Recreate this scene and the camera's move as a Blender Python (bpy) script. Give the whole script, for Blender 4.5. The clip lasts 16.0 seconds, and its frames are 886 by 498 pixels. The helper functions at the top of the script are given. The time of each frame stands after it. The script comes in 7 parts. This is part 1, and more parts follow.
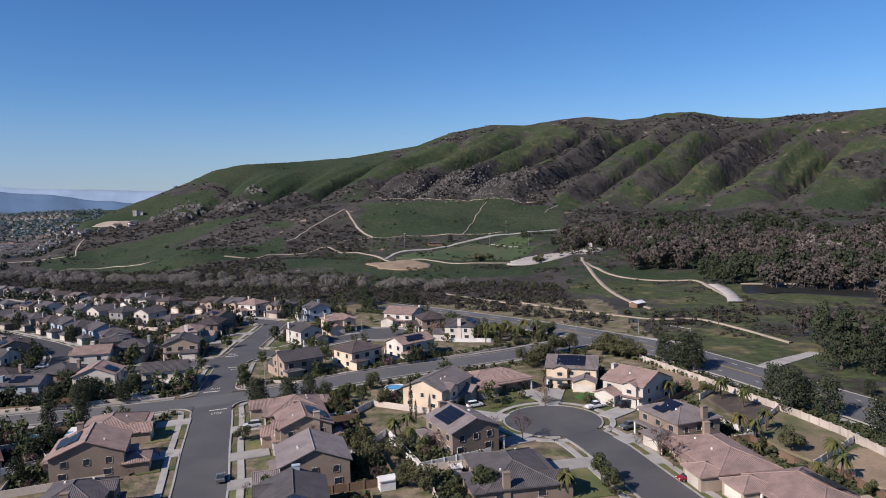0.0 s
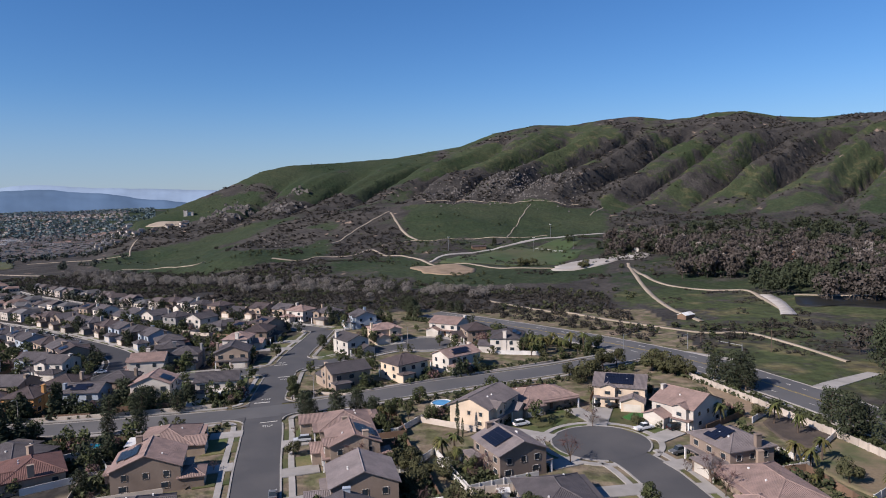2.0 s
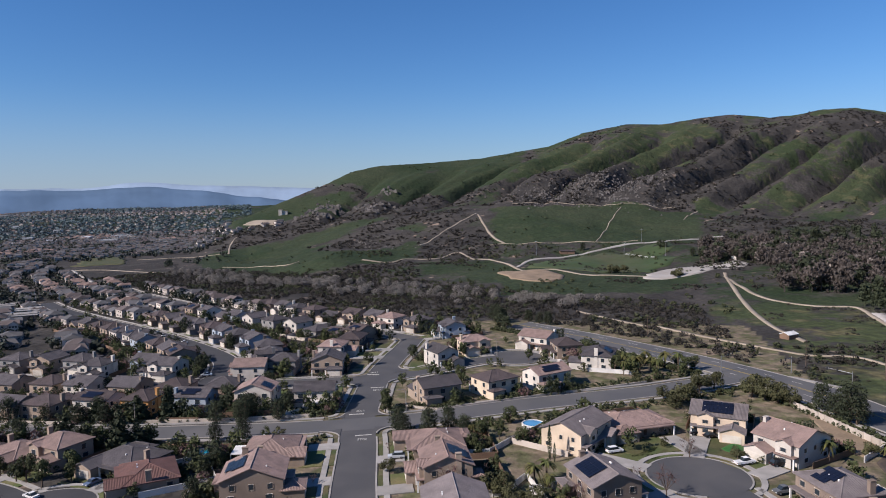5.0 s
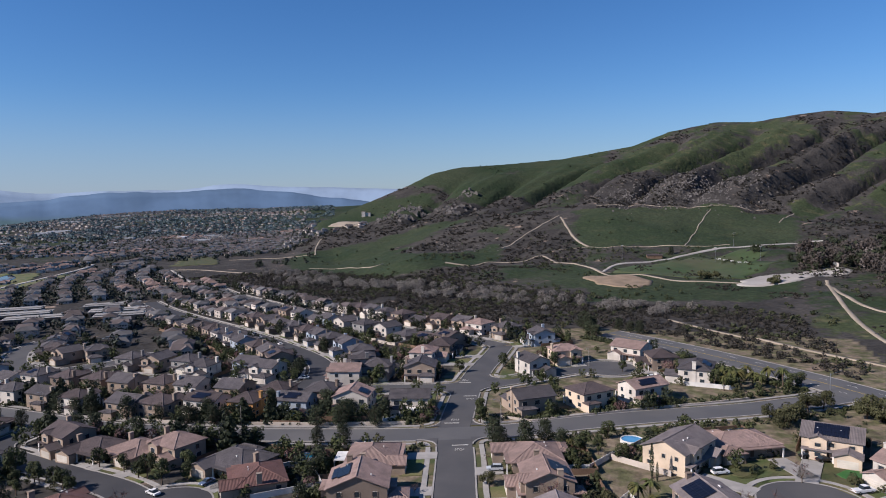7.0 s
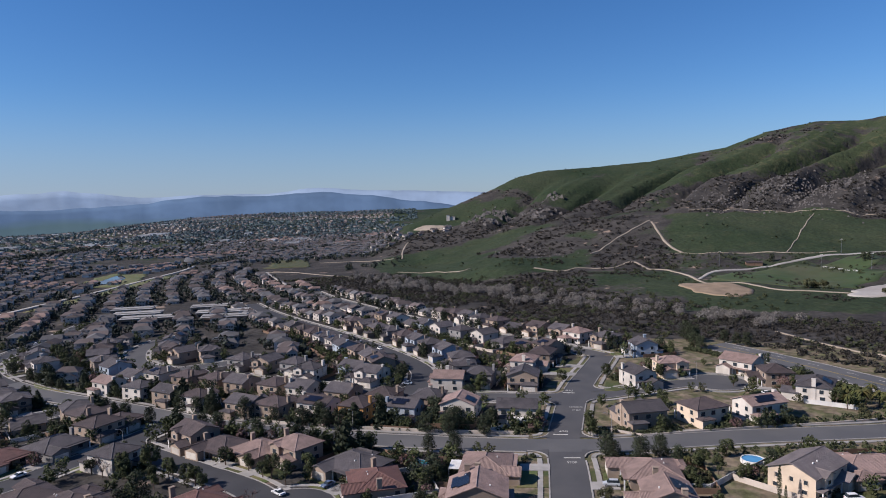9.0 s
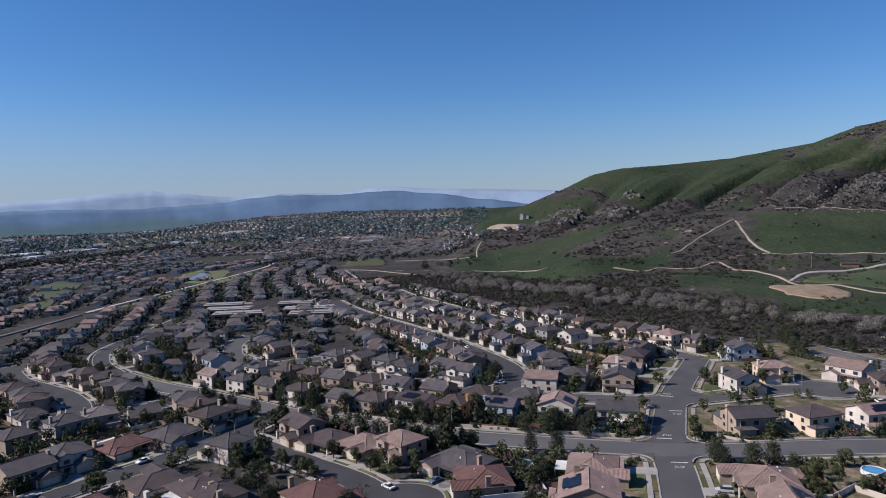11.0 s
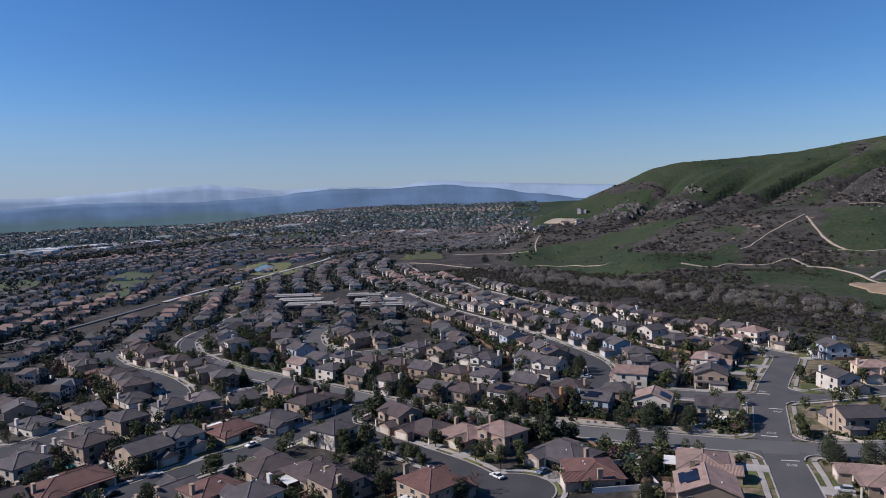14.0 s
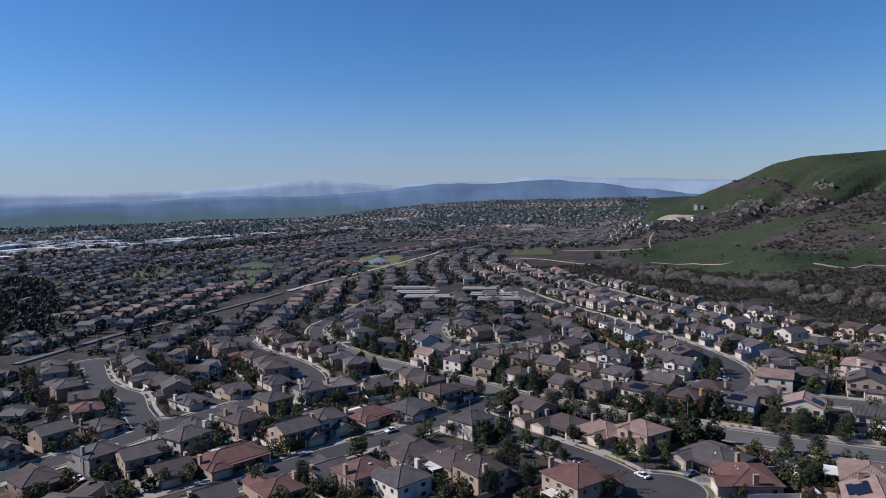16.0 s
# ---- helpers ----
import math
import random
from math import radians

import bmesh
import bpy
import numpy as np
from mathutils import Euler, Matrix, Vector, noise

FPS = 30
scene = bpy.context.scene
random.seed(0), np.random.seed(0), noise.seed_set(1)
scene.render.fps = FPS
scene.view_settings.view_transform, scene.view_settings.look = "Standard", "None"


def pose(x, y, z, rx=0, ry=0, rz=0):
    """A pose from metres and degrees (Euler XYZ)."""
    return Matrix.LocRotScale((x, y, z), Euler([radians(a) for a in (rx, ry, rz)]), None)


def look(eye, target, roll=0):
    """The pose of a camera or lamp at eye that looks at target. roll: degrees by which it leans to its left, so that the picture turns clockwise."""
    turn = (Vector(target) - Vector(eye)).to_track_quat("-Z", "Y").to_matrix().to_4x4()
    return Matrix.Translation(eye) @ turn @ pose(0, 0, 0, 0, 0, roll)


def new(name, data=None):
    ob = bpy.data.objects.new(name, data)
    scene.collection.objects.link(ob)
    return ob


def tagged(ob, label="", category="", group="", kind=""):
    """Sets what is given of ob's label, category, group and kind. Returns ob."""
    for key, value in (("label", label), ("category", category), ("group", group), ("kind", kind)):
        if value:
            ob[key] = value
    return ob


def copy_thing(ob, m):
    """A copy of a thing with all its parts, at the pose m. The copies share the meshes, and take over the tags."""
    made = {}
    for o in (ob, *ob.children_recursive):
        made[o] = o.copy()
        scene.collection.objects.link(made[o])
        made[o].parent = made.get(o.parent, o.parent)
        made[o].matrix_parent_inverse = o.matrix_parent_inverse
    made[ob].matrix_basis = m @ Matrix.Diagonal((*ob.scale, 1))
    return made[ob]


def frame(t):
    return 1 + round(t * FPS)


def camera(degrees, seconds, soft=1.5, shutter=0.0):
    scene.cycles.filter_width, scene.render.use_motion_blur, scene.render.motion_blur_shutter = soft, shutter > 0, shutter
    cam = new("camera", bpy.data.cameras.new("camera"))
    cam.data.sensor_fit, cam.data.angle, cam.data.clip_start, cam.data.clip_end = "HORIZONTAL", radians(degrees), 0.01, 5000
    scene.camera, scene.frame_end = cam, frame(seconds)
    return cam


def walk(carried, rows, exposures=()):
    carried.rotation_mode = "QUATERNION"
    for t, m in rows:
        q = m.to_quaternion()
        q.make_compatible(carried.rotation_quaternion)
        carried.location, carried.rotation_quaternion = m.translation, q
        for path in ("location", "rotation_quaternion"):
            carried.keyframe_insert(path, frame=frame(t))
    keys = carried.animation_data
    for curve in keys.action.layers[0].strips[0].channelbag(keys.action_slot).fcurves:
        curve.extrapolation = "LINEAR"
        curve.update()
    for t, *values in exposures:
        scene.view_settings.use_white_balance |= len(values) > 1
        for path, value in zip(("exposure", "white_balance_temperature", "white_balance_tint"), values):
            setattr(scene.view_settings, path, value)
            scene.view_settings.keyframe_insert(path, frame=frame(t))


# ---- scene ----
cam = camera(65.3, 16.0, 1.0)
# the camera leans a little to its right all along
LEAN = 1.8
PATH = [
    (0, (0.679, -1.062, 59.813), (0.65, 0.932, 59.666), 0.2),
    (0.5, (0.344, -1.009, 61.135), (0.28, 0.985, 60.987), 0.2),
    (1, (-0.1, -1.186, 62.53), (-0.188, 0.807, 62.381), 0.3),
    (1.5, (-0.363, -1.214, 63.9), (-0.481, 0.777, 63.749), 0.3),
    (2, (-0.761, -1.418, 65.36), (-0.913, 0.571, 65.208), 0.3),
    (2.5, (-1.03, -1.445, 66.66), (-1.224, 0.54, 66.506), 0.4),
    (3, (-1.553, -1.864, 67.871), (-1.786, 0.117, 67.716), 0.5),
    (3.5, (-2.014, -2.166, 69.002), (-2.284, -0.19, 68.847), 0.6),
    (4, (-2.27, -2.272, 70.163), (-2.578, -0.302, 70.006), 0.6),
    (6.5, (-7.051, -4.279, 75.43), (-7.603, -2.364, 75.265), 0.5),
    (7, (-9.058, -5.13, 76.271), (-9.669, -3.233, 76.107), 0.4),
    (7.5, (-11.282, -6.24, 77.078), (-11.952, -4.363, 76.917), 0.4),
    (8, (-13.416, -7.441, 77.796), (-14.14, -5.584, 77.635), 0.4),
    (8.5, (-15.698, -8.834, 78.53), (-16.475, -6.998, 78.371), 0.3),
    (9, (-18.156, -10.302, 79.074), (-18.981, -8.487, 78.916), 0.2),
    (9.5, (-20.355, -11.766, 79.459), (-21.224, -9.971, 79.3), 0.2),
    (10, (-22.688, -13.546, 79.87), (-23.599, -11.773, 79.709), 0.1),
    (12.5, (-34.625, -23.584, 79.899), (-35.712, -21.914, 79.729), 0.1),
    (13, (-36.937, -25.524, 79.933), (-38.032, -23.86, 79.759), 0.1),
    (13.5, (-39.421, -27.608, 79.98), (-40.523, -25.949, 79.802), 0.1),
    (14, (-41.796, -29.599, 79.957), (-42.91, -27.947, 79.776), 0.1),
    (14.5, (-44.28, -32.112, 79.895), (-45.428, -30.484, 79.711), 0.2),
    (15, (-46.614, -34.082, 79.797), (-47.836, -32.51, 79.609), 0.1),
    (15.5, (-48.852, -36.375, 79.693), (-50.144, -34.861, 79.501), 0.2),
    (16, (-51.323, -38.747, 79.542), (-52.666, -37.278, 79.346), 0.2),
]
walk(cam, [(t, pose(0, 0, 0, 0, LEAN, 0) @ look(eye, target, roll)) for t, eye, target, roll in PATH], [(0.0, 0.55, 6230, 15), (4.0, 0.53, 6200, 15), (9.0, 0.44, 6070, 15), (13.0, 0.40, 6030, 15), (16.0, 0.38, 6000, 15)])

# ---- light ----
SUN_BEARING, SUN_HEIGHT = 233.0, 36.0
world = bpy.data.worlds.new("world")
scene.world = world
world.use_nodes = True
wn = world.node_tree
sky = wn.nodes.new("ShaderNodeTexSky")
sky.sky_type, sky.sun_disc = "NISHITA", False
sky.sun_elevation, sky.sun_rotation = radians(SUN_HEIGHT), radians(SUN_BEARING)
sky.air_density, sky.dust_density, sky.ozone_density = 1.0, 0.15, 3.0
wn.nodes["Background"].inputs[1].default_value = 0.061
# haze low over the valley pales the sky towards the horizon
way = wn.nodes.new("ShaderNodeTexCoord")
split = wn.nodes.new("ShaderNodeSeparateXYZ")
wn.links.new(way.outputs["Generated"], split.inputs[0])
low = wn.nodes.new("ShaderNodeMapRange")
low.interpolation_type = "SMOOTHERSTEP"
low.inputs[1].default_value, low.inputs[2].default_value, low.inputs[3].default_value, low.inputs[4].default_value = -0.02, 0.18, 0.6, 0.0
wn.links.new(split.outputs[2], low.inputs[0])
haze = wn.nodes.new("ShaderNodeMix")
haze.data_type = "RGBA"
haze.inputs[7].default_value = (3.55, 4.3, 6.0, 1)
side = wn.nodes.new("ShaderNodeVectorMath")
side.operation = "DOT_PRODUCT"
side.inputs[1].default_value = (math.sin(radians(SUN_BEARING)), math.cos(radians(SUN_BEARING)), 0)
wn.links.new(way.outputs["Generated"], side.inputs[0])
thin = wn.nodes.new("ShaderNodeMapRange")
thin.inputs[1].default_value, thin.inputs[2].default_value, thin.inputs[3].default_value, thin.inputs[4].default_value = -0.8, 0.5, 0.55, 1.05
wn.links.new(side.outputs["Value"], thin.inputs[0])
amount = wn.nodes.new("ShaderNodeMath")
amount.operation = "MULTIPLY"
wn.links.new(low.outputs[0], amount.inputs[0])
wn.links.new(thin.outputs[0], amount.inputs[1])
wn.links.new(amount.outputs[0], haze.inputs[0])
clear = wn.nodes.new("ShaderNodeHueSaturation")
clear.inputs["Saturation"].default_value = 1.12
deep = wn.nodes.new("ShaderNodeMix")
deep.data_type, deep.blend_type = "RGBA", "MULTIPLY"
deep.inputs[0].default_value = 1.0
deep.inputs[7].default_value = (0.80, 0.97, 1.20, 1)
wn.links.new(sky.outputs[0], deep.inputs[6])
wn.links.new(deep.outputs[2], clear.inputs["Color"])
wn.links.new(clear.outputs[0], haze.inputs[6])
wn.links.new(haze.outputs[2], wn.nodes["Background"].inputs[0])
sun = new("sun", bpy.data.lights.new("sun", "SUN"))
sun.data.energy, sun.data.angle, sun.data.color = 5.0, radians(0.53), (1.0, 0.90, 0.79)
sb, sh = radians(SUN_BEARING), radians(SUN_HEIGHT)
sun.matrix_world = look((0, 0, 0), (-math.sin(sb) * math.cos(sh), -math.cos(sb) * math.cos(sh), -math.sin(sh)))


# ---- materials ----
def nodes_of(name):
    m = bpy.data.materials.new(name)
    m.use_nodes = True
    return m, m.node_tree, m.node_tree.nodes["Principled BSDF"]


def add_node(tree, kind, **sockets):
    n = tree.nodes.new(kind)
    for key, value in sockets.items():
        n.inputs[key].default_value = value
    return n


def mix_colour(tree, mode, fac, a, b):
    n = tree.nodes.new("ShaderNodeMix")
    n.data_type, n.blend_type, n.clamp_factor = "RGBA", mode, True
    for i, v in ((0, fac), (6, a), (7, b)):
        if hasattr(v, "is_output"):
            tree.links.new(v, n.inputs[i])
        else:
            n.inputs[i].default_value = v if i == 0 else (*v, 1)
    return n.outputs[2]


def math_node(tree, op, a, b=0.0):
    n = tree.nodes.new("ShaderNodeMath")
    n.operation = op
    for i, v in enumerate((a, b)):
        if hasattr(v, "is_output"):
            tree.links.new(v, n.inputs[i])
        else:
            n.inputs[i].default_value = v
    return n.outputs[0]


def grain(tree, coord, scale, detail=4.0):
    n = add_node(tree, "ShaderNodeTexNoise", Scale=scale, Detail=detail)
    tree.links.new(coord, n.inputs["Vector"])
    return n.outputs["Fac"]


def ramp(tree, fac, lo, hi):
    n = tree.nodes.new("ShaderNodeMapRange")
    n.inputs[1].default_value, n.inputs[2].default_value = lo, hi
    tree.links.new(fac, n.inputs[0])
    return n.outputs[0]


def material(name, colour, stain=None, rough=0.85, fine=3.0, coarse=0.2, vary=0.25, per_object=0.0, per_island=0.0, bump=0.0, metal=0.0):
    """A surface with grain at two scales; stain: the colour of its worn or dirty patches."""
    m, tree, bsdf = nodes_of(name)
    place = tree.nodes.new("ShaderNodeNewGeometry")
    coord = place.outputs["Position"]
    small, large = grain(tree, coord, fine), grain(tree, coord, coarse)
    c = mix_colour(tree, "MIX", ramp(tree, large, 0.4, 0.66), colour, stain or tuple(0.75 * v for v in colour))
    level = math_node(tree, "ADD", math_node(tree, "MULTIPLY", math_node(tree, "SUBTRACT", small, 0.5), 2 * vary), 1.0)
    if per_object:
        info = tree.nodes.new("ShaderNodeObjectInfo")
        level = math_node(tree, "MULTIPLY", level, math_node(tree, "ADD", math_node(tree, "MULTIPLY", info.outputs["Random"], 2 * per_object), 1 - per_object))
    if per_island:
        level = math_node(tree, "MULTIPLY", level, math_node(tree, "ADD", math_node(tree, "MULTIPLY", place.outputs["Random Per Island"], 2 * per_island), 1 - per_island))
    hsv = tree.nodes.new("ShaderNodeHueSaturation")
    tree.links.new(level, hsv.inputs["Value"])
    tree.links.new(c, hsv.inputs["Color"])
    tree.links.new(hsv.outputs[0], bsdf.inputs["Base Color"])
    bsdf.inputs["Roughness"].default_value, bsdf.inputs["Metallic"].default_value = rough, metal
    bsdf.inputs["Specular IOR Level"].default_value = 0.3
    if bump:
        b = add_node(tree, "ShaderNodeBump", Strength=0.6, Distance=bump)
        tree.links.new(small, b.inputs["Height"])
        tree.links.new(b.outputs[0], bsdf.inputs["Normal"])
    return m


def tile_material(name, colour, stain):
    """Clay or concrete roof tiles: rows and columns along the slope, by the roof's own UV in metres."""
    m = material(name, colour, stain, rough=0.8, fine=1.5, coarse=0.35, vary=0.22, per_object=0.18)
    tree, bsdf = m.node_tree, m.node_tree.nodes["Principled BSDF"]
    uv = tree.nodes.new("ShaderNodeUVMap")
    split = tree.nodes.new("ShaderNodeSeparateXYZ")
    tree.links.new(uv.outputs[0], split.inputs[0])
    roll = math_node(tree, "SINE", math_node(tree, "MULTIPLY", split.outputs[0], 2 * math.pi / 0.36))
    row = math_node(tree, "FRACT", math_node(tree, "MULTIPLY", split.outputs[1], 1 / 0.42))
    height = math_node(tree, "SUBTRACT", math_node(tree, "MULTIPLY", roll, 0.5), row)
    b = add_node(tree, "ShaderNodeBump", Strength=0.9, Distance=0.07)
    tree.links.new(height, b.inputs["Height"])
    tree.links.new(b.outputs[0], bsdf.inputs["Normal"])
    return m


ROOF = {
    "p": tile_material("tile_pink_tan", (0.244, 0.171, 0.147), (0.18, 0.128, 0.11)),
    "b": tile_material("tile_brown", (0.0759, 0.0578, 0.0555), (0.0549, 0.0433, 0.0428)),
    "g": tile_material("tile_grey_brown", (0.0813, 0.072, 0.0744), (0.0586, 0.0525, 0.0548)),
    "m": tile_material("tile_mauve_tan", (0.179, 0.152, 0.147), (0.133, 0.114, 0.111)),
    "r": tile_material("tile_red", (0.13, 0.0678, 0.0576), (0.094, 0.0519, 0.0446)),
}
WALL = {
    "b": material("stucco_taupe", (0.211, 0.163, 0.129), per_object=0.08, vary=0.1),
    "y": material("stucco_cream", (0.532, 0.43, 0.323), per_object=0.06, vary=0.08),
    "w": material("stucco_white", (0.522, 0.479, 0.426), per_object=0.12, vary=0.08),
    "g": material("stucco_grey", (0.222, 0.214, 0.207), per_object=0.1, vary=0.1),
    "o": material("stucco_orange", (0.452, 0.235, 0.087), per_object=0.04, vary=0.1),
    "l": material("stucco_blue_grey", (0.313, 0.357, 0.409), per_object=0.08, vary=0.08),
    "t": material("stucco_tan", (0.306, 0.238, 0.184), per_object=0.14, vary=0.1),
}
M_TRIM = material("trim_white", (0.731, 0.713, 0.679), vary=0.06)
M_GLASS = material("window_glass", (0.0261, 0.0348, 0.0435), rough=0.08, vary=0.1)
M_GARAGE = material("garage_door_paint", (0.522, 0.479, 0.418), per_object=0.2, vary=0.06)
M_DOOR = material("door_wood", (0.122, 0.0696, 0.0435))
M_SOLAR = material("solar_cells", (0.0087, 0.0113, 0.0226), rough=0.28, vary=0.2)
M_RAIL = material("aluminium_rail", (0.435, 0.435, 0.452), rough=0.4, metal=0.8)
M_ASPHALT = material("asphalt", (0.0601, 0.0599, 0.0624), (0.077, 0.0748, 0.0748), fine=4.0, coarse=0.08, vary=0.14)
M_ASPHALT_OLD = material("worn_asphalt", (0.0792, 0.0793, 0.0817), (0.102, 0.0992, 0.0976), fine=4.0, coarse=0.05, vary=0.14)
# a darker asphalt tone, for the western streets
M_ASPHALT_DARK = material("dark_asphalt", (0.0362, 0.0362, 0.0393), (0.0474, 0.0471, 0.0499), fine=4.0, coarse=0.08, vary=0.14)
M_CONCRETE = material("concrete", (0.28, 0.264, 0.246), (0.219, 0.208, 0.193), fine=2.0, coarse=0.25, vary=0.12, per_object=0.1)
M_PAINT = material("road_paint", (0.539, 0.522, 0.479), vary=0.2)
M_YELLOW = material("yellow_paint", (0.33, 0.25, 0.07), vary=0.2)
M_LAWN = material("lawn_grass", (0.0571, 0.0752, 0.0237), (0.115, 0.0992, 0.0459), fine=2.0, coarse=0.12, vary=0.35, per_object=0.3, bump=0.1)
M_TURF = material("turf_green", (0.0261, 0.104, 0.0218), (0.0348, 0.087, 0.0261), fine=3.0, vary=0.25, bump=0.05)
M_SOIL = material("bare_soil", (0.235, 0.174, 0.117), (0.174, 0.131, 0.087), fine=1.2, coarse=0.1, vary=0.35, bump=0.1)
M_TRAIL = material("trail_dirt", (0.278, 0.231, 0.178), (0.209, 0.174, 0.131), fine=0.5, coarse=0.04, vary=0.2)
M_GRAVEL = material("gravel_lot", (0.322, 0.3, 0.274), (0.252, 0.231, 0.209), fine=0.4, coarse=0.03, vary=0.15)
M_ROCK = material("pale_rock", (0.383, 0.357, 0.331), (0.287, 0.261, 0.235), fine=0.6, vary=0.3)
M_BLOCK = material("block_wall", (0.418, 0.365, 0.313), (0.331, 0.287, 0.244), fine=1.5, vary=0.15, per_object=0.12)
M_VINYL = material("vinyl_fence", (0.539, 0.522, 0.496), vary=0.06, per_object=0.1)
M_FENCEWOOD = material("fence_wood", (0.148, 0.0957, 0.0653), vary=0.3, per_object=0.2)
M_BARK = material("bark", (0.0957, 0.0696, 0.0522), fine=4, vary=0.3)
M_PALEBARK = material("pale_twigs", (0.183, 0.161, 0.144), (0.144, 0.122, 0.109), fine=3, vary=0.3, per_island=0.25)
M_PINE = material("pine_needles", (0.0318, 0.0394, 0.0194), (0.0215, 0.0286, 0.014), fine=1.2, coarse=0.3, vary=0.25, per_object=0.25, per_island=0.12)
M_LEAF = material("broad_leaves", (0.0465, 0.0547, 0.0197), (0.0328, 0.0405, 0.0153), fine=1.2, coarse=0.3, vary=0.25, per_object=0.3, per_island=0.12)
M_OLIVE = material("olive_leaves", (0.0608, 0.0608, 0.0261), (0.0435, 0.0452, 0.0191), fine=1.2, coarse=0.3, vary=0.25, per_object=0.25, per_island=0.12)
M_PALM = material("palm_fronds", (0.0555, 0.0666, 0.0185), (0.0887, 0.074, 0.0222), fine=1.2, vary=0.3, per_island=0.35)
M_BLOSSOM = material("red_twigs", (0.104, 0.0592, 0.0557), (0.0766, 0.0487, 0.0452), fine=2, vary=0.3, per_object=0.2, per_island=0.3)
M_BROWNTREE = material("bare_wood_crowns", (0.0689, 0.0564, 0.0494), (0.0485, 0.0416, 0.036), fine=0.6, coarse=0.05, vary=0.3, per_island=0.25)
M_BRUSH = material("chaparral", (0.0313, 0.027, 0.0225), (0.0257, 0.0238, 0.0176), fine=0.4, coarse=0.02, vary=0.3, per_island=0.2)
M_GREENBRUSH = material("green_shrubs", (0.0451, 0.0515, 0.0212), (0.0322, 0.0399, 0.0167), fine=0.5, coarse=0.03, vary=0.3, per_island=0.25)
M_GREYTREE = material("grey_willow", (0.155, 0.141, 0.127), (0.122, 0.111, 0.1), fine=0.5, coarse=0.03, vary=0.2, per_island=0.15)
M_RUST = material("rust_leaves", (0.148, 0.074, 0.0435), (0.104, 0.0566, 0.0365), fine=0.6, vary=0.3, per_island=0.25)
M_FARTREE = material("town_tree_leaves", (0.033, 0.0404, 0.0293), (0.0252, 0.0312, 0.0252), fine=0.1, coarse=0.01, vary=0.3, per_island=0.3)
# paler and bluer than the town trees: haze put into the leaf colour
M_DISTTREE = material("far_leaves_haze_tinted", (0.1, 0.139, 0.144), (0.0827, 0.113, 0.122), fine=0.05, coarse=0.004, vary=0.25, per_island=0.25)
M_WEEDS = material("weedy_ground", (0.157, 0.122, 0.0783), (0.0653, 0.0783, 0.0331), fine=1.2, coarse=0.15, vary=0.4, bump=0.15)
M_MULCH = material("bark_mulch", (0.0522, 0.0418, 0.0348), (0.0783, 0.0609, 0.0478), fine=2.0, coarse=0.3, vary=0.3, bump=0.05)
M_FIELD = material("pasture_grass", (0.0406, 0.0629, 0.0222), (0.0629, 0.0651, 0.0332), fine=0.1, coarse=0.02, vary=0.2)
M_WATER = material("water", (0.0174, 0.0391, 0.0522), rough=0.06, vary=0.1)
M_POND = material("pond_water", (0.0174, 0.0174, 0.0148), rough=0.5, vary=0.2)
M_POOL = material("pool_water", (0.0261, 0.261, 0.296), rough=0.05, vary=0.1)
M_POOLBLUE = material("pool_liner", (0.087, 0.261, 0.452), rough=0.08, vary=0.1)
M_WHITE = material("white_panel", (0.652, 0.644, 0.618), vary=0.05)
M_RUBBER = material("tyre_rubber", (0.0174, 0.0174, 0.0174))
M_METAL = material("galvanised_steel", (0.278, 0.287, 0.296), rough=0.5, metal=0.6)
M_BLACK = material("black_plastic", (0.0174, 0.0174, 0.0191), rough=0.5)
CAR_PAINT = {n: material("car_" + n, c, rough=0.3, vary=0.04) for n, c in
             (("white", (0.72, 0.72, 0.72)), ("silver", (0.38, 0.40, 0.42)), ("black", (0.015, 0.015, 0.017)), ("red", (0.22, 0.02, 0.025)), ("blue", (0.10, 0.14, 0.22)), ("grey", (0.12, 0.125, 0.13)))}


# ---- the lie of the land ----
def smooth(a, b, v):
    """From 0 at a to 1 at b, softly; a may lie above b."""
    k = min(1.0, max(0.0, (v - a) / (b - a)))
    return k * k * (3 - 2 * k)


def base(x, y):
    """The valley floor: level in the east, falling gently to the west."""
    if x > -40:
        return 1.0 + 0.004 * min(x, 150)
    if x > -900:
        return 0.84 + 0.028 * (x + 40)
    return -23.24 + 0.0065 * (x + 900)


# by bearing: distance and height of the foot, the bench's front and back, the mid slope
FOOT = [
    (-27.5, (900, -13), (1050, -8), (1200, 2), (1330, 14), (1420, 26)),
    (-20.4, (600, -7), (750, 0), (950, 9), (1200, 31), (1450, 60)),
    (-12.6, (560, -5), (700, 0), (850, 10), (1120, 50), (1400, 78)),
    (-4.4, (520, -3), (700, 4), (860, 18), (1080, 58), (1350, 107)),
    (4.7, (480, -2), (700, 0), (900, 15), (1080, 58), (1350, 118)),
    (14.4, (430, 1), (680, 5), (900, 19), (1080, 38), (1350, 104)),
    (23.9, (400, 2), (600, 4), (800, 10), (1000, 34), (1300, 94)),
    (45.0, (400, 3), (600, 6), (800, 10), (1000, 35), (1250, 85)),
]
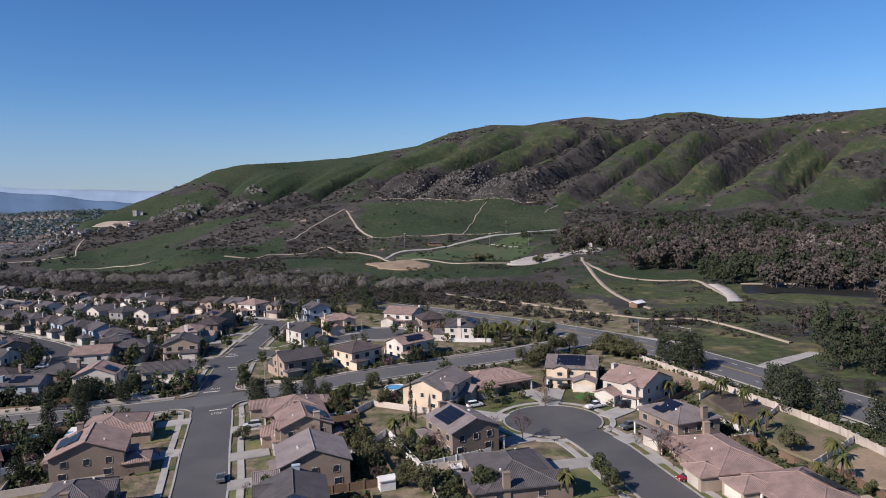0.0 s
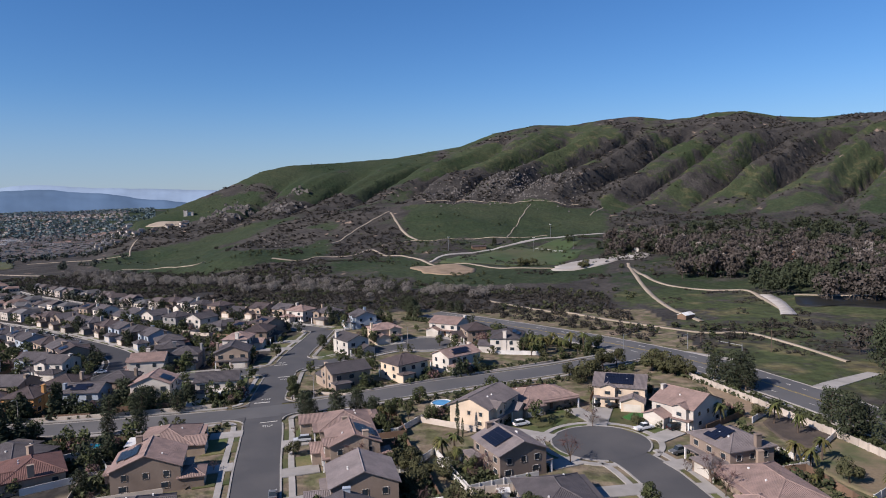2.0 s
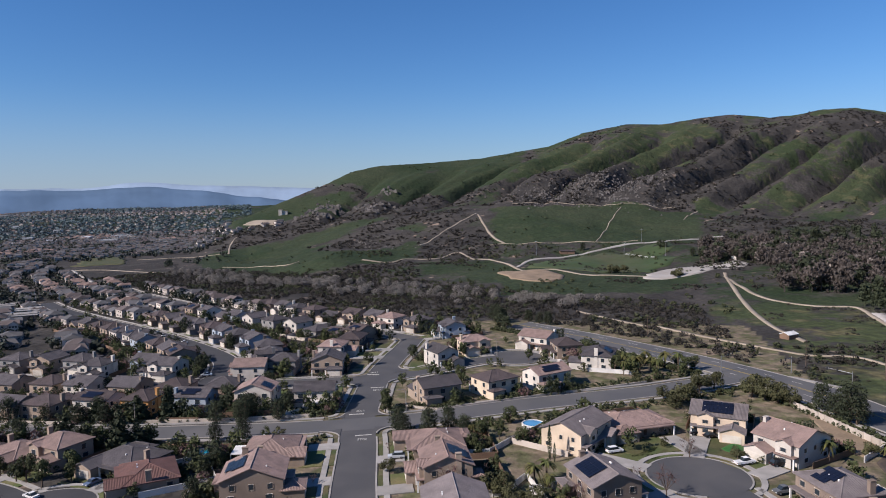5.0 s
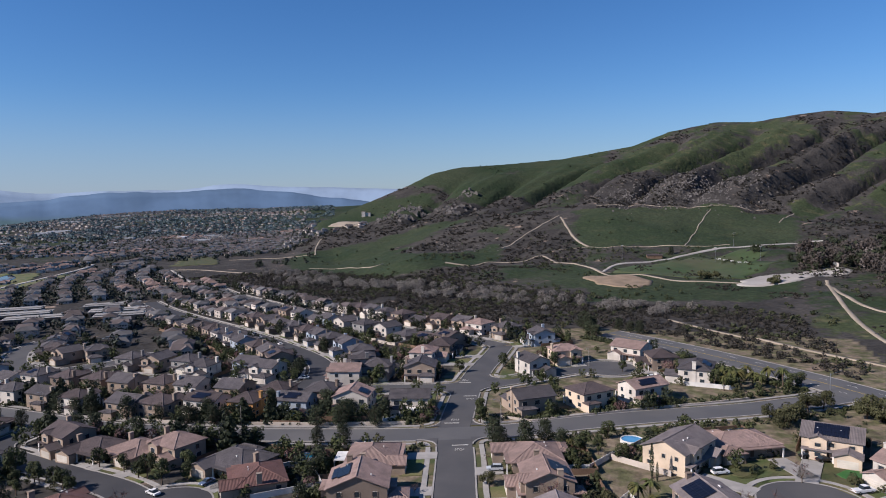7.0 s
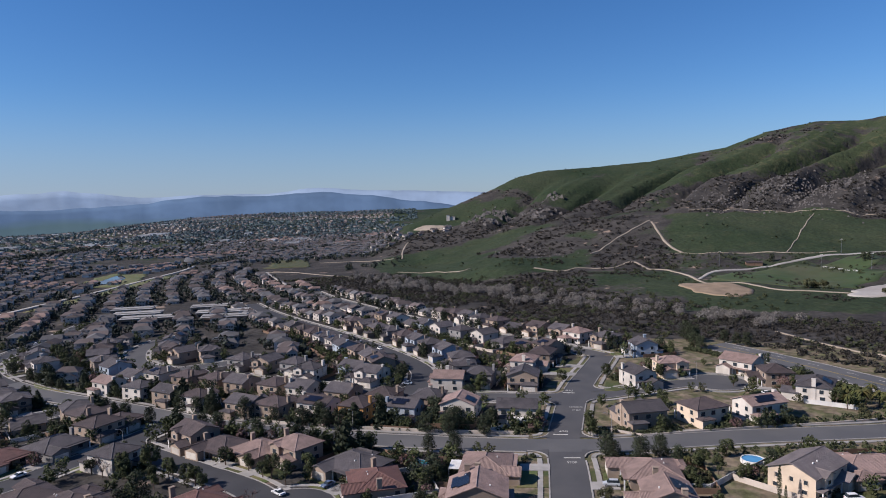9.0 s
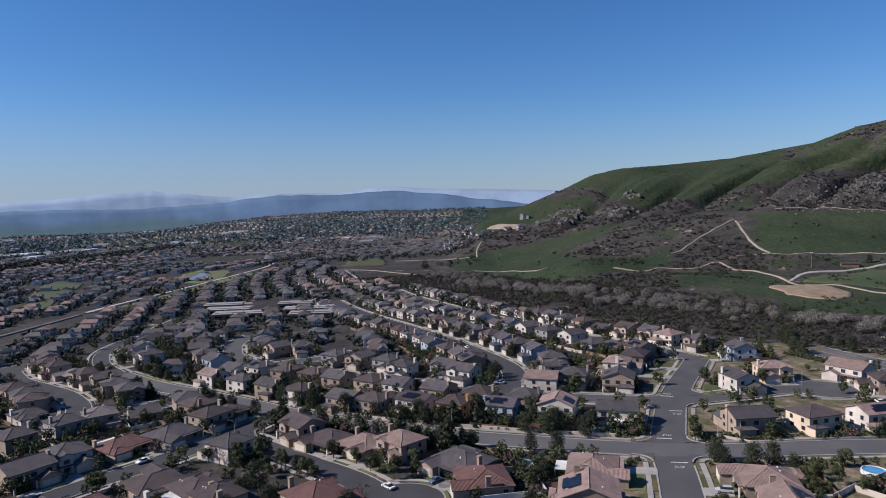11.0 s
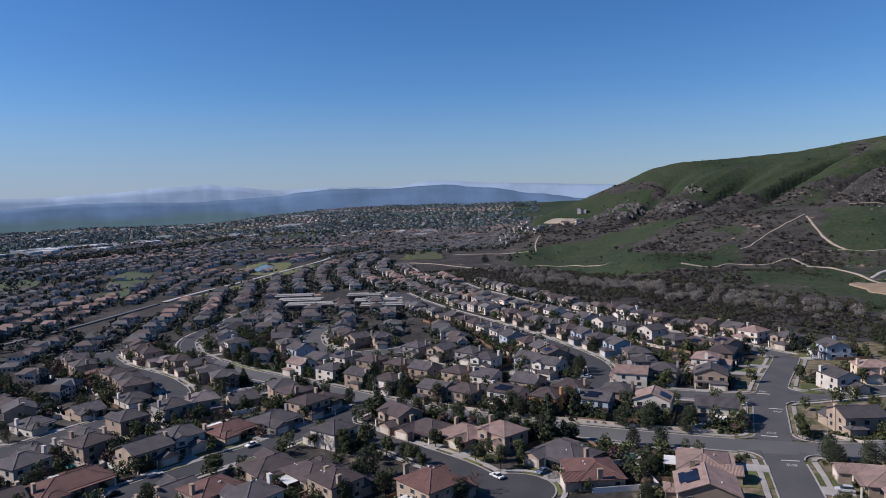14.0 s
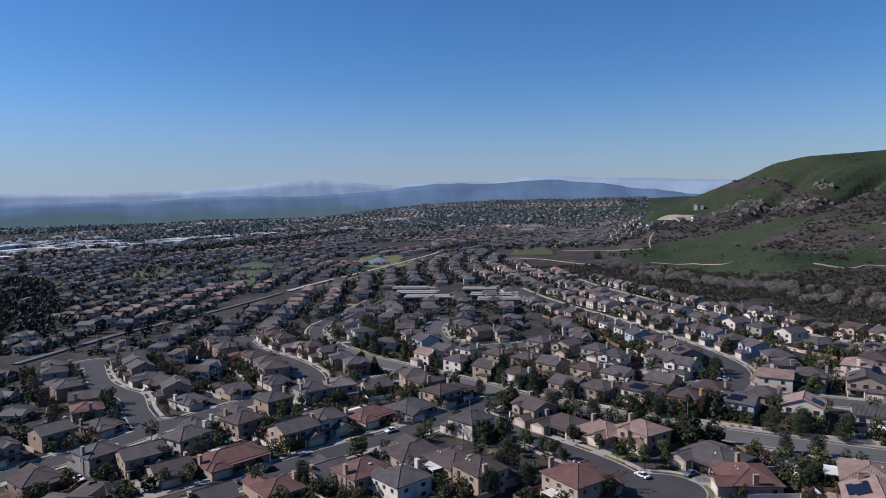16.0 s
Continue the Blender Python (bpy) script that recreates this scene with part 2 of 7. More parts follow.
RIDGE = [(-27.5, 1510, 38), (-26, 1540, 55), (-24, 1580, 76), (-21.1, 1620, 108), (-19, 1650, 137), (-16.8, 1690, 152), (-12.9, 1740, 159), (-8.3, 1780, 170),
         (-4.6, 1800, 189), (-2.8, 1800, 197), (0, 1830, 231), (3.3, 1850, 250), (6, 1850, 245), (8.1, 1870, 256), (11, 1880, 265), (13.6, 1870, 250),
         (15.8, 1850, 251), (17.1, 1850, 259), (19.1, 1830, 256), (21.5, 1850, 239), (23.9, 1850, 230), (26.9, 1850, 233), (29.7, 1750, 225), (45, 1680, 221)]


def between(table, b):
    for i in range(len(table) - 1):
        if b <= table[i + 1][0]:
            break
    lo, hi = table[i], table[i + 1]
    return lo, hi, min(1.0, max(0.0, (b - lo[0]) / (hi[0] - lo[0])))


def spurs(b, r):
    """Spurs and gullies that run down the slope: 1 on a crest, 0 in a gully."""
    x, y = r * math.sin(radians(b)), r * math.cos(radians(b))
    s = b - (r - 1350) * 0.013 + 3.0 * noise.noise((x * 0.0022, y * 0.0022, 3.1))
    v = abs(math.sin(math.pi * s / 4.9)) ** 0.5
    w = abs(noise.noise((s * 0.85, r * 0.003, 8.0))) * 2.3
    return 0.79 * v + 0.21 * min(1.0, w)


def height(x, y):
    z0 = base(x, y)
    r, b = math.hypot(x, y), math.degrees(math.atan2(x, y))
    if r > 2000 and b < -5:
        z0 += smooth(1900, 4000, r) * (2 + 70 * smooth(-56, -41, b)) + smooth(1600, 2600, r) * 9 * noise.fractal((x * 0.0016, y * 0.0016, 5.0), 1.0, 2.0, 3)
    if r < 380 or b < -33 or b > 75:
        return z0
    side = smooth(-32, -27.5, b) * (1 - smooth(50, 75, b))
    bb = min(45.0, max(-27.5, b))
    lo, hi, k = between(FOOT, bb)
    knots = [(l[0] + k * (h[0] - l[0]), l[1] + k * (h[1] - l[1])) for l, h in zip(lo[1:], hi[1:])]
    lo, hi, k = between(RIDGE, bb)
    top = (lo[1] + k * (hi[1] - lo[1]), lo[2] + k * (hi[2] - lo[2]))
    knots = [(knots[0][0] - 150, None)] + knots + [top, (top[0] + 350, top[1] * 0.55), (top[0] + 900, -20)]
    if r <= knots[0][0]:
        return z0
    z = None
    for (r0, a), (r1, c) in zip(knots, knots[1:]):
        if r <= r1:
            f = (r - r0) / (r1 - r0)
            z = z0 + f * (c - z0) if a is None else a + f * (c - a)
            break
    if z is None:
        z = z0
    z = min(z, z0 - 15 + 400) if r < knots[-1][0] else z0
    rise = smooth(knots[4][0] - 60, knots[5][0], r) * (1 - smooth(top[0] - 320, top[0] - 20, r))
    z += rise * 80 * (spurs(b, r) - 0.70) * (0.66 + 0.34 * smooth(-4, 9, b)) * smooth(-26, -20, b)
    low = smooth(knots[1][0], knots[2][0], r) * (1 - smooth(top[0] - 250, top[0] - 10, r))
    z += low * (8 * noise.fractal((x * 0.006, y * 0.006, 0.3), 1.0, 2.0, 5) - 3 * abs(noise.noise((x * 0.02, y * 0.02, 6))))
    return z0 + side * (z - z0)


def part(name, bm, mat, parent=None, label="", smooth_faces=False):
    me = bpy.data.meshes.new(name)
    bm.to_mesh(me)
    bm.free()
    for f in me.polygons:
        f.use_smooth = smooth_faces
    me.materials.append(mat)
    ob = new(name, me)
    if parent:
        ob.parent = parent
    if label:
        ob["label"] = label
    return ob


def mesh_of(name, verts, faces, mat, smooth_faces=False):
    me = bpy.data.meshes.new(name)
    me.from_pydata([tuple(v) for v in verts], [], [tuple(f) for f in faces])
    me.update()
    if smooth_faces:
        me.polygons.foreach_set("use_smooth", [True] * len(me.polygons))
    me.materials.append(mat)
    return new(name, me)


def soup(name, verts, tris, mat, label, category):
    """One mesh of very many small pieces, from arrays."""
    me = bpy.data.meshes.new(name)
    n, m = len(verts), len(tris)
    me.vertices.add(n)
    me.vertices.foreach_set("co", np.asarray(verts, np.float32).ravel())
    me.loops.add(3 * m)
    me.loops.foreach_set("vertex_index", np.asarray(tris, np.int32).ravel())
    me.polygons.add(m)
    me.polygons.foreach_set("loop_start", np.arange(0, 3 * m, 3, dtype=np.int32))
    me.polygons.foreach_set("use_smooth", np.zeros(m, dtype=bool))
    me.update(calc_edges=True)
    me.validate()
    me.materials.append(mat)
    return tagged(new(name, me), label, category, kind="stuff")


def box(bm, x0, x1, y0, y1, z0, z1):
    v = [bm.verts.new(p) for p in ((x0, y0, z0), (x1, y0, z0), (x1, y1, z0), (x0, y1, z0), (x0, y0, z1), (x1, y0, z1), (x1, y1, z1), (x0, y1, z1))]
    for f in ((0, 3, 2, 1), (4, 5, 6, 7), (0, 1, 5, 4), (1, 2, 6, 5), (2, 3, 7, 6), (3, 0, 4, 7)):
        bm.faces.new([v[i] for i in f])
    return v


# ---- ground ----
def cover(b, r, x, y):
    """How much grass grows, from 0 (dark brush) to 1."""
    if r < 400 and b < 30:
        return 0.5 if x > 84 else (-0.6 if x > -100 else 0.02)
    b += 1.6 * noise.noise((x * 0.006, y * 0.006, 40)) + 0.6 * noise.noise((x * 0.02, y * 0.02, 41))
    r += 55 * noise.noise((x * 0.007, y * 0.007, 42)) + 20 * noise.noise((x * 0.03, y * 0.03, 43))
    if b < -31:
        return 0.22 + smooth(1100, 1900, r) * (0.24 + 0.7 * noise.noise((x * 0.0016, y * 0.0024, 60)))
    clump = noise.fractal((x * 0.006, y * 0.006, 70), 1.0, 2.0, 3)
    band = noise.noise(((x * 0.8 + y * 0.6) * 0.003, (y * 0.8 - x * 0.6) * 0.0095, 12)) + 0.4 * noise.noise(((x * 0.8 + y * 0.6) * 0.01, (y * 0.8 - x * 0.6) * 0.03, 13))
    # grassy western shoulder: brush at its foot and along its rock band
    west = 0.12 + 0.62 * smooth(660, 740, r) - 0.42 * smooth(1120, 1200, r) * (1 - smooth(1330, 1420, r)) + 0.12 * smooth(1500, 1600, r) + 1.3 * min(0.0, band - 0.02) * smooth(1480, 1250, r) + (0.4 + 0.7 * smooth(1250, 1400, r)) * min(0.0, clump + 0.1)
    # brush hollow between the shoulder and the bench
    hollow = 0.2 + 0.46 * smooth(590, 650, r) - 0.46 * smooth(760, 820, r) + 0.35 * smooth(1040, 1110, r) - 0.2 * smooth(1150, 1220, r) + 0.5 * smooth(1280, 1400, r) + 0.4 * clump + 0.5 * max(0.0, band) * smooth(760, 900, r)
    # the bench, the playing fields below it, the rocky face above
    if r < 640:
        bench = 0.1 + 0.62 * smooth(500, 545, r)
    else:
        bench = 0.5 + 0.32 * smooth(850, 875, r) - 0.72 * smooth(1080, 1095, r) + (0.62 * smooth(1230, 1420, r) + 0.4 * clump * smooth(1100, 1300, r)) * (0.45 + 0.55 * spurs(b, r))
    # the eastern spurs and the park below them
    east = (0.58 if r < 560 else 0.4) if r < 1020 else 0.5 - 0.6 * smooth(0.5, 0.25, spurs(b, r)) + 0.65 * clump - 0.1 * smooth(1400, 1600, r)
    # brushy knoll with loose stones
    west -= 0.6 * smooth(85, 45, math.hypot(x + 295, y - 905))
    hollow -= 0.6 * smooth(85, 45, math.hypot(x + 295, y - 905))
    g = west
    g += (hollow - g) * smooth(-16, -12, b)
    g += (bench - g) * smooth(-8, -6, b)
    g += (east - g) * smooth(7.5, 9.5, b)
    return min(1.0, max(0.0, g))


def ground():
    bearings = list(np.arange(-88, 44.01, 0.4)) + list(np.arange(48, 268, 5.0))
    radii = list(np.arange(12, 420, 6.0)) + list(np.arange(420, 1960, 11.0)) + list(np.geomspace(1975, 4950, 40))
    verts, green = [(0, 0, base(0, 0))], [0.4]
    for r in radii:
        for b in bearings:
            x, y = r * math.sin(radians(b)), r * math.cos(radians(b))
            verts.append((x, y, height(x, y)))
            green.append(cover(b, r, x, y) if -89 < b < 60 else 0.45)
    n = len(bearings)
    faces = [(0, 1 + (i + 1) % n, 1 + i) for i in range(n)]
    for j in range(len(radii) - 1):
        a, c = 1 + j * n, 1 + (j + 1) * n
        faces += [(a + i, a + (i + 1) % n, c + (i + 1) % n, c + i) for i in range(n)]
    m, tree, bsdf = nodes_of("earth_and_grass")
    coord = tree.nodes.new("ShaderNodeNewGeometry").outputs["Position"]
    attr = tree.nodes.new("ShaderNodeAttribute")
    attr.attribute_name = "grass"
    patch = math_node(tree, "ADD", math_node(tree, "MULTIPLY", grain(tree, coord, 0.02, 8.0), 1.0), math_node(tree, "MULTIPLY", grain(tree, coord, 0.15, 5.0), 0.5))
    amount = ramp(tree, math_node(tree, "ADD", attr.outputs["Fac"], math_node(tree, "SUBTRACT", patch, 0.75)), 0.42, 0.56)
    grass = mix_colour(tree, "MIX", ramp(tree, grain(tree, coord, 0.006, 4.0), 0.35, 0.65), (0.0196, 0.0335, 0.0162), (0.035, 0.0455, 0.0252))
    dry = ramp(tree, grain(tree, coord, 0.05, 6.0), 0.52, 0.66)
    parched = tree.nodes.new("ShaderNodeAttribute")
    parched.attribute_name = "dryness"
    near = math_node(tree, "MULTIPLY", dry, parched.outputs["Fac"])
    grass = mix_colour(tree, "MIX", math_node(tree, "MULTIPLY", parched.outputs["Fac"], 0.6), grass, (0.08, 0.0914, 0.0391))
    grass = mix_colour(tree, "MIX", near, grass, (0.131, 0.113, 0.0609))
    brush = mix_colour(tree, "MIX", ramp(tree, grain(tree, coord, 0.03, 6.0), 0.4, 0.62), (0.0365, 0.0339, 0.0313), (0.0592, 0.0539, 0.0487))
    c = mix_colour(tree, "MIX", amount, brush, grass)
    # trodden soil of the house lots
    c = mix_colour(tree, "MIX", ramp(tree, math_node(tree, "MULTIPLY", attr.outputs["Fac"], -1.0), 0.1, 0.6), c, mix_colour(tree, "MIX", ramp(tree, grain(tree, coord, 0.2, 5.0), 0.4, 0.6), (0.0914, 0.0914, 0.0478), (0.174, 0.139, 0.1)))
    rock = ramp(tree, grain(tree, coord, 0.045, 9.0), 0.65, 0.72)
    bare = math_node(tree, "MULTIPLY", rock, math_node(tree, "SUBTRACT", 1.0, amount))
    c = mix_colour(tree, "MIX", bare, c, (0.235, 0.178, 0.139))
    speck = ramp(tree, grain(tree, coord, 0.35, 3.0), 0.42, 0.6)
    c = mix_colour(tree, "MULTIPLY", 0.5, c, mix_colour(tree, "MIX", speck, (0.55, 0.55, 0.55), (1.2, 1.2, 1.2)))
    tree.links.new(c, bsdf.inputs["Base Color"])
    bsdf.inputs["Roughness"].default_value = 0.95
    bsdf.inputs["Specular IOR Level"].default_value = 0.1
    bump = add_node(tree, "ShaderNodeBump", Strength=0.7, Distance=3.0)
    tree.links.new(grain(tree, coord, 0.12, 6.0), bump.inputs["Height"])
    tree.links.new(bump.outputs[0], bsdf.inputs["Normal"])
    ob = mesh_of("ground", verts, faces, m, True)
    ob.data.attributes.new("grass", "FLOAT", "POINT").data.foreach_set("value", green)
    ob.data.attributes.new("dryness", "FLOAT", "POINT").data.foreach_set("value", [0.08 + 0.74 * smooth(520, 400, math.hypot(v[0], v[1])) + 0.3 * smooth(-12, 4, math.degrees(math.atan2(v[0], v[1]))) * smooth(1040, 1140, math.hypot(v[0], v[1])) for v in verts])
    return tagged(ob, "valley floor rising to green and brush-covered hills", "ground", kind="structure")


ground()


def skyline(name, table, r, z_low, haze_tint, label, meadow=None):
    """A far range, as a plain blue backdrop with a thickness of its own. Haze is put into its colour and glow."""
    verts, faces = [], []
    bs = np.arange(table[0][0], table[-1][0], 0.12)
    for i, b in enumerate(bs):
        lo, hi, k = between(table, b)
        k = k * k * (3 - 2 * k)
        z = lo[1] + k * (hi[1] - lo[1]) + 5 * noise.fractal((b * 0.5, r * 0.01, 0), 1.0, 2.0, 4)
        # folds that run down from the crest to the foot
        for j in range(9):
            f = j / 8
            fold = abs(noise.noise((b * 0.45 + 0.8 * f, f * 1.2, r * 0.01))) + 0.3 * abs(noise.noise((b * 1.0 - f, f * 2.0, r * 0.02)))
            zz = z_low + (z - z_low) * f ** 1.25 + 7 * (fold - 0.5) * math.sin(math.pi * f)
            rr = r - 420 * (1 - f)
            verts.append((rr * math.sin(radians(b)), rr * math.cos(radians(b)), zz))
        verts.append(((r + 40) * math.sin(radians(b)), (r + 40) * math.cos(radians(b)), z_low))
        if i:
            for j in range(9):
                a = 10 * (i - 1) + j
                faces.append((a, a + 1, a + 11, a + 10))
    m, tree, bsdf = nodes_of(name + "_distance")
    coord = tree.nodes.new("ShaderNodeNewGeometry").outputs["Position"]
    # haze is painted in: blue base colour, with tone that differs at random
    c = mix_colour(tree, "MIX", ramp(tree, grain(tree, coord, 0.004, 6.0), 0.4, 0.6), haze_tint, tuple(0.82 * v for v in haze_tint))
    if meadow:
        # pastures on the lower slopes, their green blued as by haze
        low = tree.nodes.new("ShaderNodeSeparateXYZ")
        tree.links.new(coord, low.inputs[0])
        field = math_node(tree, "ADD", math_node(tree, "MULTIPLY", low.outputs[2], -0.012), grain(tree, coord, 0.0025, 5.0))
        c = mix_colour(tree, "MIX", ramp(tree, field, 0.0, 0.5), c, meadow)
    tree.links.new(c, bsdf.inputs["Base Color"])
    # the same colour glows evenly, added for the light of the hazy air
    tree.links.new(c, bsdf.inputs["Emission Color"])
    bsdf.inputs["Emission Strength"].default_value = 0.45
    bsdf.inputs["Roughness"].default_value = 1.0
    bsdf.inputs["Specular IOR Level"].default_value = 0.0
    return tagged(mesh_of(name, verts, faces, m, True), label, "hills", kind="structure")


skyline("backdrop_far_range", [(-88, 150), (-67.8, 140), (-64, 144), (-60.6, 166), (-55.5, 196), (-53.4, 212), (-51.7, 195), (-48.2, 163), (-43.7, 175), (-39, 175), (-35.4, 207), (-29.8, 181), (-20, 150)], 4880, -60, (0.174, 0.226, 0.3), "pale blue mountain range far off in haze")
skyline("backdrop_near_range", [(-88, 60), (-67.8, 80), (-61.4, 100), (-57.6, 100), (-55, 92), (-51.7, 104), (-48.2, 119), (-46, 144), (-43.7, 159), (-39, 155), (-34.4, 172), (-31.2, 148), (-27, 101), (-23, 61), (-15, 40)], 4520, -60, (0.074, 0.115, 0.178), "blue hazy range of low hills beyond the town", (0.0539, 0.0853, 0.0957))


# ---- streets ----
STREETS = {}
STREETS["lower_street"] = (11, [(-32, 60), (-42, 100), (-51, 135), (-59, 161), (-67, 188), (-74, 208)])
STREETS["upper_street"] = (11, [(-74, 208), (-79, 235), (-83, 258), (-86, 290), (-87, 322), (-88, 342)])
STREETS["collector"] = (12, [(84, 258), (62, 276), (41, 264), (23, 252.5), (1, 241.5), (-19, 231.5), (-34, 223), (-53, 212.5), (-69, 207), (-91, 201), (-120, 196), (-148, 192), (-182, 190), (-213, 191),
                   (-246, 196), (-283, 201), (-327, 206), (-369, 216)])
STREETS["collector_bend"] = (9, [(-369, 216), (-398, 227), (-421, 240), (-441, 256), (-457, 277), (-475, 309), (-500, 350), (-518, 378)])
STREETS["upper_cross"] = (11, [(-32, 300), (-46, 293), (-60, 281), (-79, 265), (-105, 257), (-127, 253), (-150, 250), (-177, 250), (-204, 252), (-245, 255), (-285, 258), (-315, 263), (-338, 272), (-357, 287), (-374, 307), (-386, 335)])
STREETS["north_west"] = (11, [(-152, 250), (-157, 272), (-168, 293), (-187, 312), (-212, 332), (-240, 353), (-292, 388), (-345, 422), (-400, 461), (-450, 502)])
STREETS["creek_side"] = (10, [(-88, 342), (-110, 357), (-145, 376), (-186, 398), (-230, 427), (-275, 457), (-330, 499), (-390, 545), (-440, 590)])
STREETS["block_spur"] = (10, [(-300, 260), (-289, 276), (-278, 292)])
STREETS["court"] = (11, [(60, 60), (52, 90), (46, 115), (40, 140), (35, 160), (28, 174)])
STREETS["main_road"] = (19, [(-38, 379), (-4, 350), (27, 320), (49, 296), (68, 272), (80, 253), (88, 234), (97, 212), (104, 192), (111, 173), (119, 145), (130, 100), (140, 60)])
STREETS["west_court"] = (10, [(-132, 138), (-143, 141), (-156, 146), (-185, 153), (-217, 161), (-225, 165)])
STREETS["west_street"] = (11, [(-226, 193), (-225, 165), (-225, 149), (-226, 128), (-229, 111), (-231, 97), (-233, 79), (-238, 40)])
STREETS["second_west"] = (11, [(-280, 201), (-296, 172), (-306, 150), (-310, 120), (-309, 97), (-306, 71), (-303, 54), (-300, 20)])
STREETS["west_hook"] = (10, [(-306, 152), (-326, 166), (-355, 177), (-383, 182), (-413, 187), (-448, 200)])
STREETS["far_hook"] = (10, [(-306, 75), (-340, 84), (-366, 93), (-385, 93), (-413, 97), (-460, 112)])
BULBS = [("court", (27, 176), 12.5), ("upper_cross", (-31, 300), 12.5), ("west_court", (-131, 138), 12.0), ("block_spur", (-276, 295), 11.0), ("west_hook", (-450, 201), 11.0), ("far_hook", (-462, 112), 11.0)]


def curve_points(pts, step=2.0):
    """Even steps along a smooth line through the points, with headings."""
    p = [Vector((*q, 0)) for q in pts]
    p = [2 * p[0] - p[1]] + p + [2 * p[-1] - p[-2]]
    out = []
    for i in range(1, len(p) - 2):
        n = max(2, int((p[i + 1] - p[i]).length / step))
        for k in range(n):
            t = k / n
            a, b, c, d = p[i - 1], p[i], p[i + 1], p[i + 2]
            out.append(0.5 * ((2 * b) + (c - a) * t + (2 * a - 5 * b + 4 * c - d) * t * t + (3 * b - a - 3 * c + d) * t ** 3))
    out.append(p[-2])
    dirs = [(out[min(i + 1, len(out) - 1)] - out[max(i - 1, 0)]).normalized() for i in range(len(out))]
    return list(zip(out, dirs))


LINES = {k: curve_points(v[1]) for k, v in STREETS.items()}
ROAD_XY = np.array([(p.x, p.y) for k in LINES for p, d in LINES[k]])
ROAD_HALF = np.array([STREETS[k][0] / 2 for k in LINES for p, d in LINES[k]])
ROAD_NAME = np.array([k for k in LINES for p, d in LINES[k]])


def road_gap(x, y, leave_out=()):
    """Metres from the edge of the nearest road; negative on it."""
    d = np.hypot(ROAD_XY[:, 0] - x, ROAD_XY[:, 1] - y) - ROAD_HALF
    for n in leave_out:
        d = np.where(ROAD_NAME == n, 1e9, d)
    best = float(d.min())
    for name, (cx, cy), r in BULBS:
        if name not in leave_out:
            best = min(best, math.hypot(x - cx, y - cy) - r)
    return best


def ribbon(name, line, inner, outer, lift, thick, mat, keep=None, surface=base):
    """A strip along a line between two offsets (left is minus), lying on the land."""
    bm = bmesh.new()
    last = None
    for p, d in line:
        side = Vector((d.y, -d.x, 0))
        a, c = p + side * inner, p + side * outer
        mid = (a + c) / 2
        if keep and not keep(mid.x, mid.y):
            last = None
            continue
        za, zc = surface(a.x, a.y) + lift, surface(c.x, c.y) + lift
        row = [bm.verts.new(q) for q in ((a.x, a.y, za - thick), (a.x, a.y, za), (c.x, c.y, zc), (c.x, c.y, zc - thick))]
        if last:
            for i in range(3):
                bm.faces.new((last[i], row[i], row[i + 1], last[i + 1]))
        last = row
    bmesh.ops.recalc_face_normals(bm, faces=bm.faces)
    return part(name, bm, mat)


def ring(name, centre, inner, outer, lift, thick, mat, keep):
    cx, cy = centre
    n = 64
    line = []
    for i in range(n + 1):
        a = 2 * math.pi * i / n
        line.append((Vector((cx + inner * math.cos(a), cy + inner * math.sin(a), 0)), Vector((-math.sin(a), math.cos(a), 0))))
    return ribbon(name, line, 0, outer - inner, lift, thick, mat, keep)


# kerb returns where streets meet: the place and the streets
CORNERS = []


def junction(x, y, names, radius=6.0):
    arms = []
    for n in names:
        line = LINES[n]
        i = min(range(len(line)), key=lambda j: (line[j][0].x - x) ** 2 + (line[j][0].y - y) ** 2)
        for j in (i - 8, i + 8):
            if 0 <= j < len(line):
                v = Vector((line[j][0].x - x, line[j][0].y - y))
                arms.append((math.atan2(v.y, v.x), STREETS[n][0] / 2))
    arms.sort()
    for (a0, h0), (a1, h1) in zip(arms, arms[1:] + [(arms[0][0] + 2 * math.pi, arms[0][1])]):
        turn = a1 - a0
        if not radians(50) < turn < radians(130):
            continue
        u, v = Vector((math.cos(a0), math.sin(a0))), Vector((math.cos(a1), math.sin(a1)))
        spread = math.sin(turn)
        corner = Vector((x, y)) + u * (h1 / spread) + v * (h0 / spread)
        o = Vector((x, y)) + u * ((h1 + radius) / spread) + v * ((h0 + radius) / spread)
        CORNERS.append((corner, o, radius, radius / math.tan(turn / 2), a0, a1))


junction(-73.5, 208, ("lower_street", "upper_street", "collector"))
junction(-83.5, 261, ("upper_street", "upper_cross"))
junction(-153, 250, ("upper_cross", "north_west"))
junction(-226, 192, ("collector", "west_street"))
junction(-225, 165, ("west_street", "west_court"))
junction(-281, 201, ("collector", "second_west"))
junction(-306, 152, ("second_west", "west_hook"))
junction(-306.5, 75, ("second_west", "far_hook"))
junction(-88, 342, ("upper_street", "creek_side"))
junction(74, 265, ("main_road", "collector"))
junction(-300, 260, ("upper_cross", "block_spur"))


def off_corner(x, y, extra):
    return all(math.hypot(x - c.x, y - c.y) > reach + extra for c, o, r, reach, a0, a1 in CORNERS)


